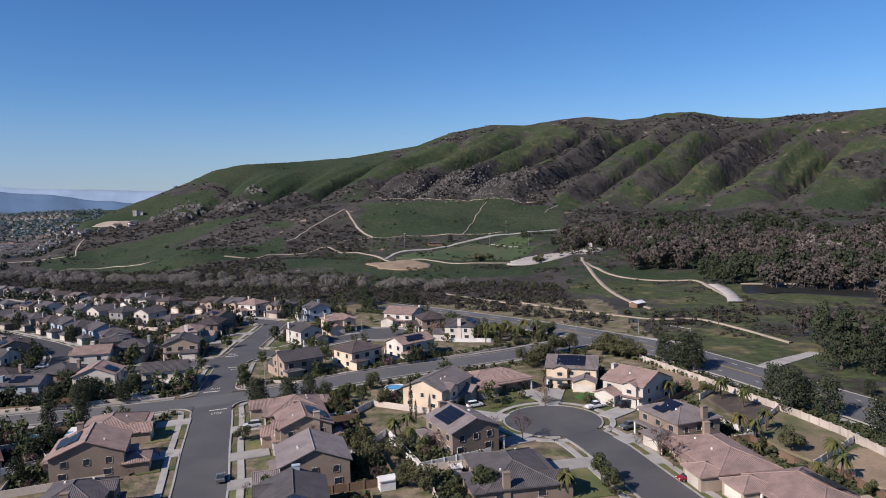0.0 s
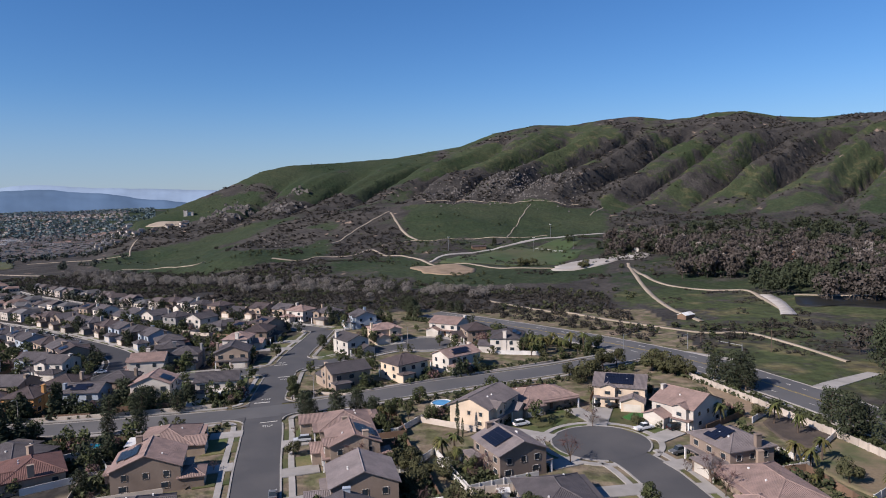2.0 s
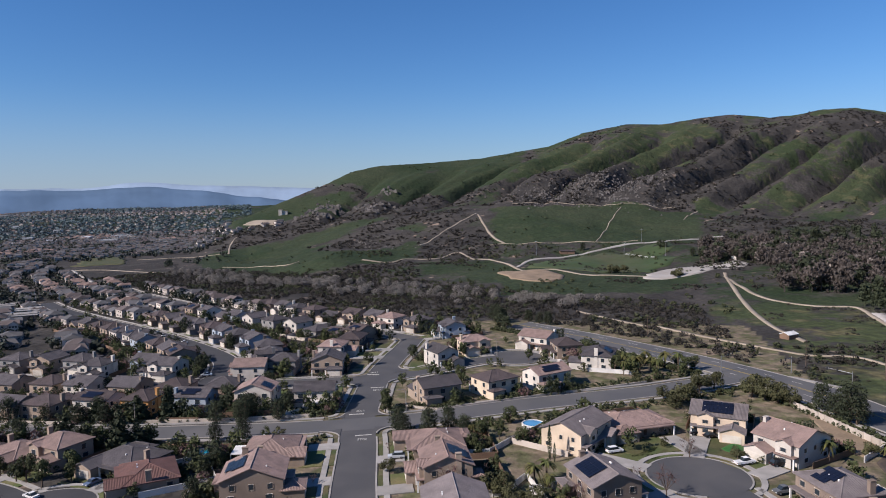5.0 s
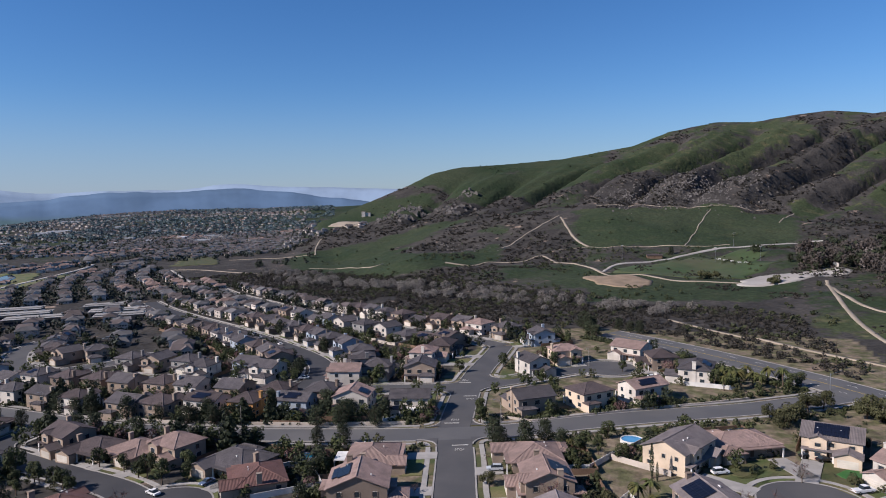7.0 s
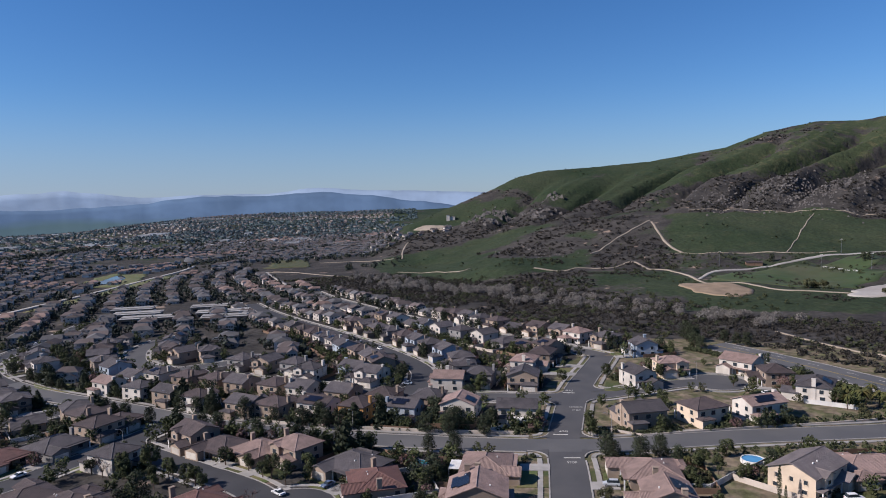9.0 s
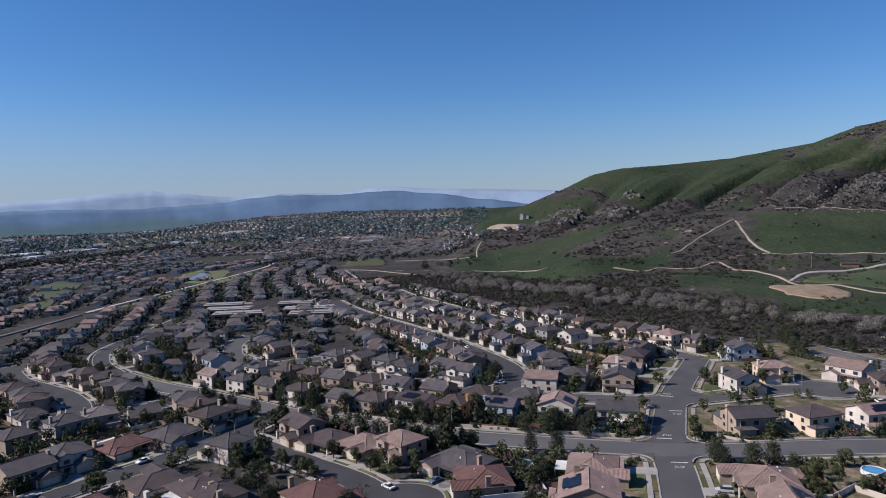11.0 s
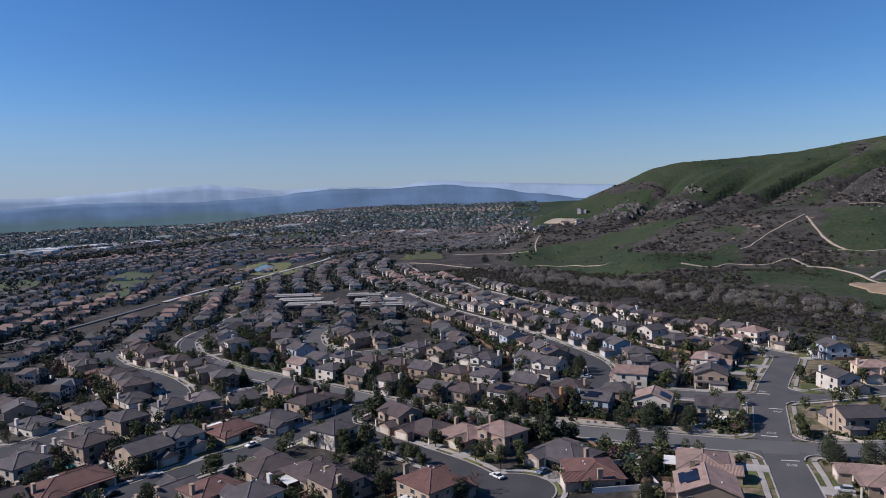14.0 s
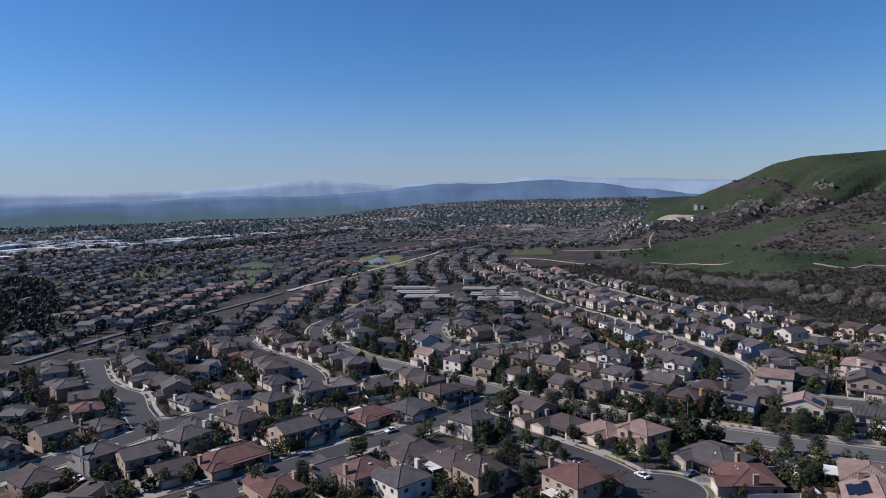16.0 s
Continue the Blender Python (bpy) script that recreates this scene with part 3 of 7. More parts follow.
for i, (key, (wide, pts)) in enumerate(STREETS.items()):
    lift = 0.10 + 0.006 * i
    big = key == "main_road"
    tagged(ribbon("road", LINES[key], -wide / 2, wide / 2, lift, 0.3, M_ASPHALT_OLD if big or key == "collector" else (M_ASPHALT_DARK if "west" in key or "hook" in key or "bend" in key else M_ASPHALT)), "asphalt street with worn grey patches", "road", kind="structure")
    for s in (-1, 1):
        off = s * wide / 2
        clear = lambda x, y, k=key: road_gap(x, y, (k,)) > 0.2 and all(math.hypot(x - c[0], y - c[1]) > r + 0.1 for n, c, r in BULBS) and off_corner(x, y, 0.3)
        tagged(ribbon("kerb", LINES[key], off, off + s * 0.45, 0.26, 0.4, M_CONCRETE, clear), "pale concrete kerb along the street", "kerb", kind="structure")
        if not (big and s == -1):
            tagged(ribbon("pavement", LINES[key], off + s * 2.0, off + s * 3.5, 0.27, 0.4, M_CONCRETE, clear), "pale concrete pavement beside the street", "pavement", kind="structure")
for i, (key, c, r) in enumerate(BULBS):
    bm = bmesh.new()
    bmesh.ops.create_circle(bm, cap_ends=True, segments=48, radius=r)
    for v in bm.verts:
        v.co.x += c[0]
        v.co.y += c[1]
        v.co.z = base(v.co.x, v.co.y) + 0.19 + 0.006 * i
    tagged(part("road", bm, M_ASPHALT_DARK if c[0] < -115 else M_ASPHALT), "round asphalt turning circle of a cul-de-sac", "road", kind="structure")
    off_road = lambda x, y, k=key: road_gap(x, y, (k,)) > 0.2 and min((Vector((x, y, 0)) - p).length for p, d in LINES[k]) > STREETS[k][0] / 2 + 0.1
    tagged(ring("kerb", c, r, r + 0.45, 0.26, 0.4, M_CONCRETE, off_road), "pale concrete kerb round the turning circle", "kerb", kind="structure")
    tagged(ring("pavement", c, r + 2.0, r + 3.5, 0.27, 0.4, M_CONCRETE, off_road), "pale concrete pavement round the turning circle", "pavement", kind="structure")
for c, o, r, reach, a0, a1 in CORNERS:
    n = 10
    p0 = c + Vector((math.cos(a0), math.sin(a0))) * reach - o
    p1 = c + Vector((math.cos(a1), math.sin(a1))) * reach - o
    b0, b1 = math.atan2(p0.y, p0.x), math.atan2(p1.y, p1.x)
    sweep = (b1 - b0 + math.pi) % (2 * math.pi) - math.pi
    rim = [b0 + sweep * k / n for k in range(n + 1)]
    pts = [(c.x - 0.4 * (o - c).normalized().x, c.y - 0.4 * (o - c).normalized().y)] + [(o.x + r * math.cos(t), o.y + r * math.sin(t)) for t in rim]
    bm = bmesh.new()
    bm.faces.new([bm.verts.new((x, y, base(x, y) + 0.215)) for x, y in pts])
    tagged(part("road", bm, M_ASPHALT_DARK if c.x < -115 and c.y < 230 else M_ASPHALT), "asphalt corner where two streets meet", "road", kind="structure")
    for outer, inner, name, label in ((r, r - 0.45, "kerb", "curved concrete kerb at the street corner"), (r - 2.0, r - 3.5, "pavement", "curved concrete pavement at the street corner")):
        bm = bmesh.new()
        rows = [[bm.verts.new((o.x + k * math.cos(t), o.y + k * math.sin(t), base(o.x, o.y) + z)) for k, z in ((outer, -0.1), (outer, 0.275), (inner, 0.275), (inner, -0.1))] for t in rim]
        for q, s in zip(rows, rows[1:]):
            for k in range(3):
                bm.faces.new((q[k], q[k + 1], s[k + 1], s[k]))
        bmesh.ops.recalc_face_normals(bm, faces=bm.faces)
        tagged(part(name, bm, M_CONCRETE), label, name, kind="structure")


# ---- houses ----
def roof_mesh(bm, uv, cx, cy, w, d, z, pitch, over, kind):
    """A hip or gable roof over a rectangle, with eaves, thickness and ridge caps. kind: h hip, g ridge along x, p ridge along y."""
    W, D = w / 2 + over, d / 2 + over
    turn = (kind == "p") or (kind == "h" and D > W)
    if turn:
        W, D = D, W
    inset = D if kind == "h" else 0.0
    rise = D * pitch
    z -= over * pitch
    half = max(W - inset, 0.05)

    def at(x, y, h):
        return (cx + (-y if turn else x), cy + (x if turn else y), z + h)

    t = 0.22
    low = [at(-W, -D, 0), at(W, -D, 0), at(W, D, 0), at(-W, D, 0)]
    ridge = [at(-half, 0, rise), at(half, 0, rise)]
    top = [bm.verts.new((p[0], p[1], p[2] + t)) for p in low + ridge]
    bot = [bm.verts.new(p) for p in low + ridge]
    slope = math.hypot(D, rise)
    for idx, uvs in (((0, 1, 5, 4), ((-W, 0), (W, 0), (half, slope), (-half, slope))), ((2, 3, 4, 5), ((-W, 0), (W, 0), (half, slope), (-half, slope)))):
        f = bm.faces.new([top[i] for i in idx])
        for loop, c in zip(f.loops, uvs):
            loop[uv].uv = c
        bm.faces.new([bot[i] for i in reversed(idx)])
    if inset:
        for idx in ((1, 2, 5), (3, 0, 4)):
            f = bm.faces.new([top[i] for i in idx])
            for loop, c in zip(f.loops, ((-D, 0), (D, 0), (0, slope))):
                loop[uv].uv = c
            bm.faces.new([bot[i] for i in reversed(idx)])
        edges = ((0, 1), (1, 2), (2, 3), (3, 0))
    else:
        edges = ((0, 1), (1, 5), (5, 2), (2, 3), (3, 4), (4, 0))
    for a, b in edges:
        bm.faces.new((bot[a], bot[b], top[b], top[a]))
    caps = [(ridge[0], ridge[1])]
    if inset:
        caps += [(low[0], ridge[0]), (low[3], ridge[0]), (low[1], ridge[1]), (low[2], ridge[1])]
    for a, b in caps:
        a, b = Vector(a) + Vector((0, 0, t)), Vector(b) + Vector((0, 0, t))
        along = (b - a)
        if along.length < 0.3:
            continue
        s = along.cross(Vector((0, 0, 1))).normalized() * 0.16
        u = Vector((0, 0, 0.13))
        q = [bm.verts.new(v) for v in (a - s, a + u, a + s, b - s, b + u, b + s)]
        bm.faces.new((q[0], q[3], q[4], q[1]))
        bm.faces.new((q[1], q[4], q[5], q[2]))
    return rise + z + t


def gable_prism(bm, cx, cy, w, d, z, pitch, kind):
    """The wall triangles under a gable roof."""
    W, D = (d / 2, w / 2) if kind == "p" else (w / 2, d / 2)
    for s in (-1, 1):
        pts = [(s * W, -D, z), (s * W, D, z), (s * W, 0, z + D * pitch)]
        if kind == "p":
            pts = [(-y, x, h) for x, y, h in pts]
        bm.faces.new([bm.verts.new((cx + x, cy + y, h)) for x, y, h in pts])


WINDOW_MESH = {}
WINDOW_ONE = {}


def window(parent, x, y, z, w, h, face, fine):
    """A window with a white frame; face: the way it looks, in quarter turns from -y. fine: its pane is a piece of its own."""
    if (w, h) not in WINDOW_MESH:
        f = 0.2
        made = []
        for glazed in (False, True):
            bm = bmesh.new()
            box(bm, -w / 2, w / 2, -0.1, 0.02, -h / 2, h / 2)
            bm.faces.ensure_lookup_table()
            front = min(bm.faces, key=lambda q: q.calc_center_median().y)
            bmesh.ops.inset_individual(bm, faces=[front], thickness=f, depth=0)
            inner = bmesh.ops.extrude_face_region(bm, geom=[front])
            bmesh.ops.translate(bm, verts=[v for v in inner["geom"] if isinstance(v, bmesh.types.BMVert)], vec=(0, 0.06, 0))
            pane = [q for q in inner["geom"] if isinstance(q, bmesh.types.BMFace)]
            if front.is_valid:
                bmesh.ops.delete(bm, geom=[front], context="FACES_ONLY")
            if glazed:
                for q in pane:
                    q.material_index = 1
            else:
                bmesh.ops.delete(bm, geom=pane, context="FACES_ONLY")
            me = bpy.data.meshes.new("window")
            bm.to_mesh(me)
            bm.free()
            me.materials.append(M_TRIM)
            me.materials.append(M_GLASS)
            made.append(me)
        bm = bmesh.new()
        box(bm, -w / 2 + f, w / 2 - f, -0.04, 0.02, -h / 2 + f, h / 2 - f)
        mp = bpy.data.meshes.new("pane")
        bm.to_mesh(mp)
        bm.free()
        mp.materials.append(M_GLASS)
        WINDOW_MESH[(w, h)] = (made[0], mp)
        WINDOW_ONE[(w, h)] = made[1]
    me, mp = WINDOW_MESH[(w, h)]
    ob = new("window", me if fine else WINDOW_ONE[(w, h)])
    ob.parent = parent
    ob.matrix_basis = pose(x, y, z, 0, 0, 90 * face)
    if not fine:
        return ob
    pane = new("pane", mp)
    pane.parent = ob
    return ob


PANEL = {}


def solar(parent, origin, along, up, nx, ny, gaps=()):
    """A field of panels on a slope: origin its lower corner, along and up unit vectors."""
    normal = along.cross(up).normalized()
    m = Matrix((along, up, normal)).transposed().to_4x4()
    m.translation = origin + normal * 0.16
    bm = bmesh.new()
    box(bm, 0, nx * 1.06, 0.3, 0.38, -0.12, -0.03)
    box(bm, 0, nx * 1.06, ny * 1.7 - 0.4, ny * 1.7 - 0.32, -0.12, -0.03)
    frame_ob = part("solar_array", bm, M_RAIL, parent, "array of dark blue solar panels")
    frame_ob.matrix_basis = m
    if not PANEL:
        bm = bmesh.new()
        box(bm, 0.03, 1.03, 0.03, 1.67, -0.03, 0.03)
        me = bpy.data.meshes.new("panel")
        bm.to_mesh(me)
        bm.free()
        me.materials.append(M_SOLAR)
        PANEL["mesh"] = me
    for i in range(nx):
        for j in range(ny):
            if (i, j) in gaps:
                continue
            p = new("panel", PANEL["mesh"])
            p.parent = frame_ob
            p.location = (i * 1.06, j * 1.7, 0)


ROOF_WORD = {"p": "pinkish-tan tiled", "b": "brown tiled", "g": "grey-brown tiled", "r": "red tiled", "m": "mauve-tan tiled"}
WALL_WORD = {"b": "taupe", "y": "cream yellow", "w": "off-white", "g": "grey", "o": "orange", "l": "blue-grey", "t": "tan"}


def build_house(w, d, storeys, look_of, seed, detail):
    """A stucco house at the origin, front towards -y. look_of: roof kind, roof colour, wall colour, then S or s solar, c patio cover."""
    kind, rc, wc, extra = look_of[0], look_of[1], look_of[2], look_of[3:]
    rng = random.Random(seed)
    fine = detail == 2
    root = new("house")
    eave = 5.9 if storeys == 2 else 3.1
    pitch = 0.40 if storeys == 2 else 0.36
    bm = bmesh.new()
    box(bm, -w / 2, w / 2, -d / 2, d / 2, -1.2, eave)
    if kind != "h":
        gable_prism(bm, 0, 0, w, d, eave, pitch, kind)
    # garage wing on one side of the front
    flip = rng.choice((-1, 1))
    gw, gd = min(6.6, w * 0.55), rng.choice((3.0, 4.0, 5.0))
    gx = flip * (w / 2 - gw / 2)
    ge = 2.9
    box(bm, gx - gw / 2, gx + gw / 2, -d / 2 - gd, -d / 2 + 0.05, -1.2, ge)
    wing = "p" if rng.random() < 0.6 else "h"
    if wing == "p":
        gable_prism(bm, gx, -d / 2 - gd / 2 + 1.0, gw, gd + 2, ge, 0.4, "p")
    # upper bay or single-storey rear wing
    bay = storeys == 2 and rng.random() < 0.55
    if bay:
        bx = -flip * w * 0.22
        box(bm, bx - 2.2, bx + 2.2, -d / 2 - 1.1, -d / 2 + 0.05, -1.2, eave - 0.02)
        gable_prism(bm, bx, -d / 2 + 0.9, 4.4, 4.0, eave - 0.02, 0.42, "p")
    rear = rng.random() < 0.5
    rw = w * rng.uniform(0.35, 0.55)
    rx = rng.choice((-1, 1)) * (w / 2 - rw / 2)
    if rear:
        box(bm, rx - rw / 2, rx + rw / 2, d / 2 - 0.05, d / 2 + 2.6, -1.2, 2.8)
    part("wall", bm, WALL[wc], root)
    bm = bmesh.new()
    uv = bm.loops.layers.uv.new("UVMap")
    top = roof_mesh(bm, uv, 0, 0, w, d, eave, pitch, 0.55, kind)
    part("roof", bm, ROOF[rc], root)
    bm = bmesh.new()
    uv = bm.loops.layers.uv.new("UVMap")
    roof_mesh(bm, uv, gx, -d / 2 - gd / 2 + (1.0 if storeys == 1 else 0.3), gw, gd + (2 if storeys == 1 else 0.6), ge, 0.4, 0.45, wing)
    part("garage_roof", bm, ROOF[rc], root)
    if bay:
        bm = bmesh.new()
        uv = bm.loops.layers.uv.new("UVMap")
        roof_mesh(bm, uv, bx, -d / 2 + 0.9, 4.4, 4.2, eave - 0.02, 0.42, 0.4, "p")
        part("bay_roof", bm, ROOF[rc], root)
    if rear:
        bm = bmesh.new()
        uv = bm.loops.layers.uv.new("UVMap")
        roof_mesh(bm, uv, rx, d / 2 + 1.2, rw, 3.0, 2.8, 0.3, 0.4, "h")
        part("rear_roof", bm, ROOF[rc], root)
    # porch roof and posts beside the garage
    bm = bmesh.new()
    px0, px1 = sorted((gx - flip * gw / 2, -flip * w / 2))
    box(bm, px0, px1, -d / 2 - 1.9, -d / 2, 2.65, 2.95)
    part("porch_roof", bm, ROOF[rc], root)
    for fx in (px0 + 0.4, px1 - 0.4) if detail else ():
        bm = bmesh.new()
        box(bm, fx - 0.18, fx + 0.18, -d / 2 - 1.75, -d / 2 - 1.4, -1.0, 2.65)
        part("porch_post", bm, M_TRIM, root)
    bm = bmesh.new()
    n = 4
    for i in range(n):
        box(bm, gx - 2.5, gx + 2.5, -d / 2 - gd - 0.06, -d / 2 - gd + 0.02, 0.1 + 0.54 * i, 0.1 + 0.54 * (i + 1) - 0.04)
    part("garage_door", bm, M_GARAGE, root, "panelled roll-up garage door")
    if detail:
        bm = bmesh.new()
        box(bm, -flip * 1.0 - 0.55, -flip * 1.0 + 0.55, -d / 2 - 0.06, -d / 2 + 0.02, 0.1, 2.3)
        part("front_door", bm, M_DOOR, root)
    # windows
    front_y, back_y = -d / 2, d / 2
    many = 3 if w > 12 and detail else 2
    for k in range(many):
        x = -w / 2 + w * (k + 0.5) / many
        if storeys == 2:
            if not (bay and abs(x - bx) < 3.2):
                window(root, x, front_y, 4.2, 1.8, 1.5, 0, fine)
            window(root, x, back_y, 4.2, 1.8, 1.5, 2, fine)
        if (detail or k == 0) and (not rear or abs(x - rx) > rw / 2 + 0.8):
            window(root, x, back_y, 1.5, 1.9, 1.4, 2, fine)
    if bay:
        window(root, bx, front_y - 1.1, 4.1, 1.9, 1.4, 0, fine)
        window(root, bx, front_y - 1.1, 1.4, 1.9, 1.4, 0, fine)
    else:
        window(root, -flip * w * 0.32, front_y, 1.5, 1.9, 1.4, 0, fine)
    for s, face in ((-1, 3), (1, 1)):
        for y in (-d * 0.3, 0.0, d * 0.3) if fine else ((-d * 0.25, d * 0.22) if detail else (0.0,)):
            if storeys == 2:
                window(root, s * w / 2, y, 4.2, 1.35, 1.5, face, fine)
            if (detail or storeys == 1) and (y or not fine):
                window(root, s * w / 2, y + 0.4, 1.6, 1.7, 1.4, face, fine)
    # chimney
    if rng.random() < 0.75:
        bm = bmesh.new()
        cx, cy = rng.choice((-1, 1)) * (w / 2 - 0.2), rng.uniform(-0.15, 0.3) * d
        box(bm, cx - 0.45, cx + 0.45, cy - 0.7, cy + 0.7, -1, top + 0.35)
        box(bm, cx - 0.55, cx + 0.55, cy - 0.8, cy + 0.8, top + 0.35, top + 0.5)
        part("chimney", bm, WALL[wc], root)
    for k in range(2 if fine else 0):
        bm = bmesh.new()
        vx, vy = rng.uniform(-0.3, 0.3) * w, rng.choice((-1, 1)) * d * 0.22
        vz = eave + (d / 2 - abs(vy)) * pitch
        if kind == "p":
            vz = eave + (w / 2 - abs(vx)) * pitch
        if kind == "h":
            vz = eave + min(d / 2 - abs(vy), w / 2 - abs(vx)) * pitch
        box(bm, vx - 0.16, vx + 0.16, vy - 0.16, vy + 0.16, vz - 0.2, vz + 0.55)
        part("roof_vent", bm, M_TRIM, root)
    if "S" in extra or "s" in extra:
        many = "S" in extra
        if kind == "p":
            up, along, start = Vector((0.93, 0, 0.37)), Vector((0, -1, 0)), Vector((-w / 2 + 0.7, d * 0.36, eave + 0.62))
            room = d * 0.72
        else:
            s = -1 if "F" in extra else 1
            up, along, start = Vector((0, -s * 0.93, 0.37)), Vector((-s, 0, 0)), Vector((s * w * 0.3, s * (d / 2 - 0.7), eave + 0.62))
            room = w * (0.6 if kind == "g" else 0.45)
            if kind == "h":
                start.x = s * w * 0.22
        up.normalize()
        nx = max(4, int(room / 1.06)) if many else max(4, int(room * 0.7 / 1.06))
        solar(root, start, along, up, nx, 3 if fine and many else 2, {(0, 1), (nx - 1, 0)} if many and rng.random() < 0.6 else ())
    if "c" in extra:
        bm = bmesh.new()
        cw, slats = w * 0.45, []
        for k in range(int(cw / 0.6)):
            slat = bmesh.new()
            box(slat, -cw / 2 + 0.6 * k, -cw / 2 + 0.6 * k + 0.5, d / 2 + 0.1, d / 2 + 3.9, 2.5, 2.62)
            slats.append(slat)
        box(bm, -cw / 2, cw / 2, d / 2 + 3.7, d / 2 + 3.85, 2.3, 2.5)
        cover_ob = part("patio_cover", bm, M_WHITE, root, "white slatted patio cover")
        for slat in slats:
            part("slat", slat, M_WHITE, cover_ob)
        for sx in (-1, 1):
            bm = bmesh.new()
            box(bm, sx * cw / 2 - 0.1, sx * cw / 2 + 0.1, d / 2 + 3.65, d / 2 + 3.85, -1, 2.3)
            part("patio_post", bm, M_WHITE, root)
    size = "two-storey" if storeys == 2 else "one-storey"
    sun_word = " and solar panels" if "S" in extra or "s" in extra else ""
    tagged(root, "%s %s stucco house with %s roof%s" % (size, WALL_WORD[wc], ROOF_WORD[rc], sun_word), "house", "houses of the suburb")
    return root


PROTO = {}
PLACED = []


def put_house(x, y, front, w, d, storeys, look_of, seed):
    """Stands a house at x, y, its front towards the direction front (degrees)."""
    z = base(x, y) + 0.3
    m = pose(x, y, z, 0, 0, front + 90)
    r = math.hypot(x, y)
    detail = 0 if seed >= 100 else (2 if r < 225 else 1)
    key = (w, d, storeys, look_of, seed)
    if key in PROTO:
        ob = copy_thing(PROTO[key], m)
    else:
        ob = build_house(w, d, storeys, look_of, seed, detail)
        ob.matrix_basis = m
        PROTO[key] = ob
    PLACED.append((x, y, max(w, d) / 2, front, w, d, seed))
    return ob


HOUSES = {}
# place, width, depth, storeys, look and the way the front faces
HOUSES["lower_street"] = [
    (-81.5, 151.7, 13, 15, 2, 'gpbS', 19),
    (-88.2, 175.5, 17, 14, 1, 'hptc', 16),
    (-42.4, 185.2, 15, 14, 1, 'hpt', -162),
    (-35.6, 164.1, 12, 12, 2, 'gptS', -161),
    (-28.7, 141.1, 13, 14, 2, 'gmb', -163),
    (-70.0, 124.2, 13, 11, 2, 'hgb', 12),
]
HOUSES["cul_de_sac"] = [
    (-3.3, 195.2, 18, 12.5, 2, 'gmy', -28),
    (12.6, 209.1, 20, 13, 1, 'hpts', -63),
    (38.5, 212.1, 15, 12, 2, 'gmySF', -105),
    (53.3, 193.0, 13, 14, 2, 'gpw', -138),
    (54.9, 161.5, 14, 12, 2, 'hmbSF', -158),
    (3.1, 159.5, 14, 12, 2, 'gmbS', 27),
    (57.4, 142.5, 21, 13, 1, 'hpt', -169),
    (66.3, 122.0, 20, 13, 1, 'hptS', -167),
    (12.5, 136.6, 19, 14, 1, 'hgb', 12),
]
HOUSES["collector_backs"] = [
    (-203.1, 205.7, 13, 11, 2, 'ggt', 85),
    (-189.8, 207.1, 13, 11, 2, 'hbt', 86),
    (-173.3, 212.9, 14, 10, 2, 'gbwS', 88),
    (-156.1, 214.2, 11, 11, 2, 'hbo', 91),
    (-137.8, 218.1, 12, 10, 2, 'gglS', 95),
    (-118.4, 226.4, 13, 11, 2, 'ppws', 101),
    (-95.8, 227.2, 14, 10, 2, 'ggwc', 105),
    (-231.5, 208.9, 12, 10, 2, 'hbw', 86),
    (-250.8, 211.7, 12, 10, 2, 'ggt', 85),
    (-272.3, 214.7, 12, 10, 2, 'hgw', 87),
    (-295.5, 217.4, 12, 10, 2, 'gpw', 82),
]
HOUSES["upper_bulb"] = [
    (-52.8, 234.3, 14, 11, 2, 'ggt', 125),
    (-33.3, 244.3, 13, 11, 2, 'hby', 134),
    (-15.0, 255.2, 15, 10, 2, 'gpwS', 132),
    (-62.4, 288.6, 10, 13, 2, 'pgw', -49),
    (-51.4, 310.4, 13, 10, 2, 'hpy', -62),
    (-22.2, 321.4, 15, 11, 2, 'gpw', -117),
    (-9.1, 304.9, 12, 11, 2, 'hbts', -162),
    (4.9, 287.6, 16, 12, 2, 'hgwS', 170),
]
HOUSES["upper_street"] = [
    (-113.3, 319.3, 15, 11, 2, 'hbb', 2),
    (-108.4, 273.4, 13, 12, 2, 'pgt', -77),
    (-109.5, 376.9, 12, 11, 2, 'hpw', -115),
    (-91.1, 366.3, 12, 12, 2, 'hgtS', -120),
    (-69.0, 348.9, 12, 11, 2, 'ggl', -151),
    (-179.5, 265.1, 13, 11, 2, 'ggw', -96),
    (-213.7, 264.0, 12, 11, 2, 'hgwS', -90),
    (-138.7, 262.3, 11, 13, 2, 'ppw', -166),
    (-141.6, 286.8, 12, 10, 2, 'hgg', -153),
    (-116.8, 301.6, 13, 11, 2, 'hpw', 3),
]
HOUSES["west_bulb"] = [
    (-195.8, 170.4, 13, 11, 2, 'gbt', -107),
    (-180.4, 167.2, 15, 12, 1, 'hbt', -99),
    (-165.5, 167.8, 14, 12, 1, 'hpt', -102),
    (-151.3, 168.7, 13, 11, 2, 'hpt', -106),
    (-126.7, 165.5, 17, 14, 1, 'hgt', -104),
    (-113.7, 155.7, 16, 13, 1, 'hrt', -142),
    (-203.8, 113.7, 15, 13, 1, 'hbt', 167),
    (-188.6, 116.2, 15, 12, 1, 'hbtc', 77),
    (-173.1, 110.7, 12, 11, 2, 'hbt', 78),
    (-147.8, 121.7, 14, 13, 2, 'hrtc', 76),
]
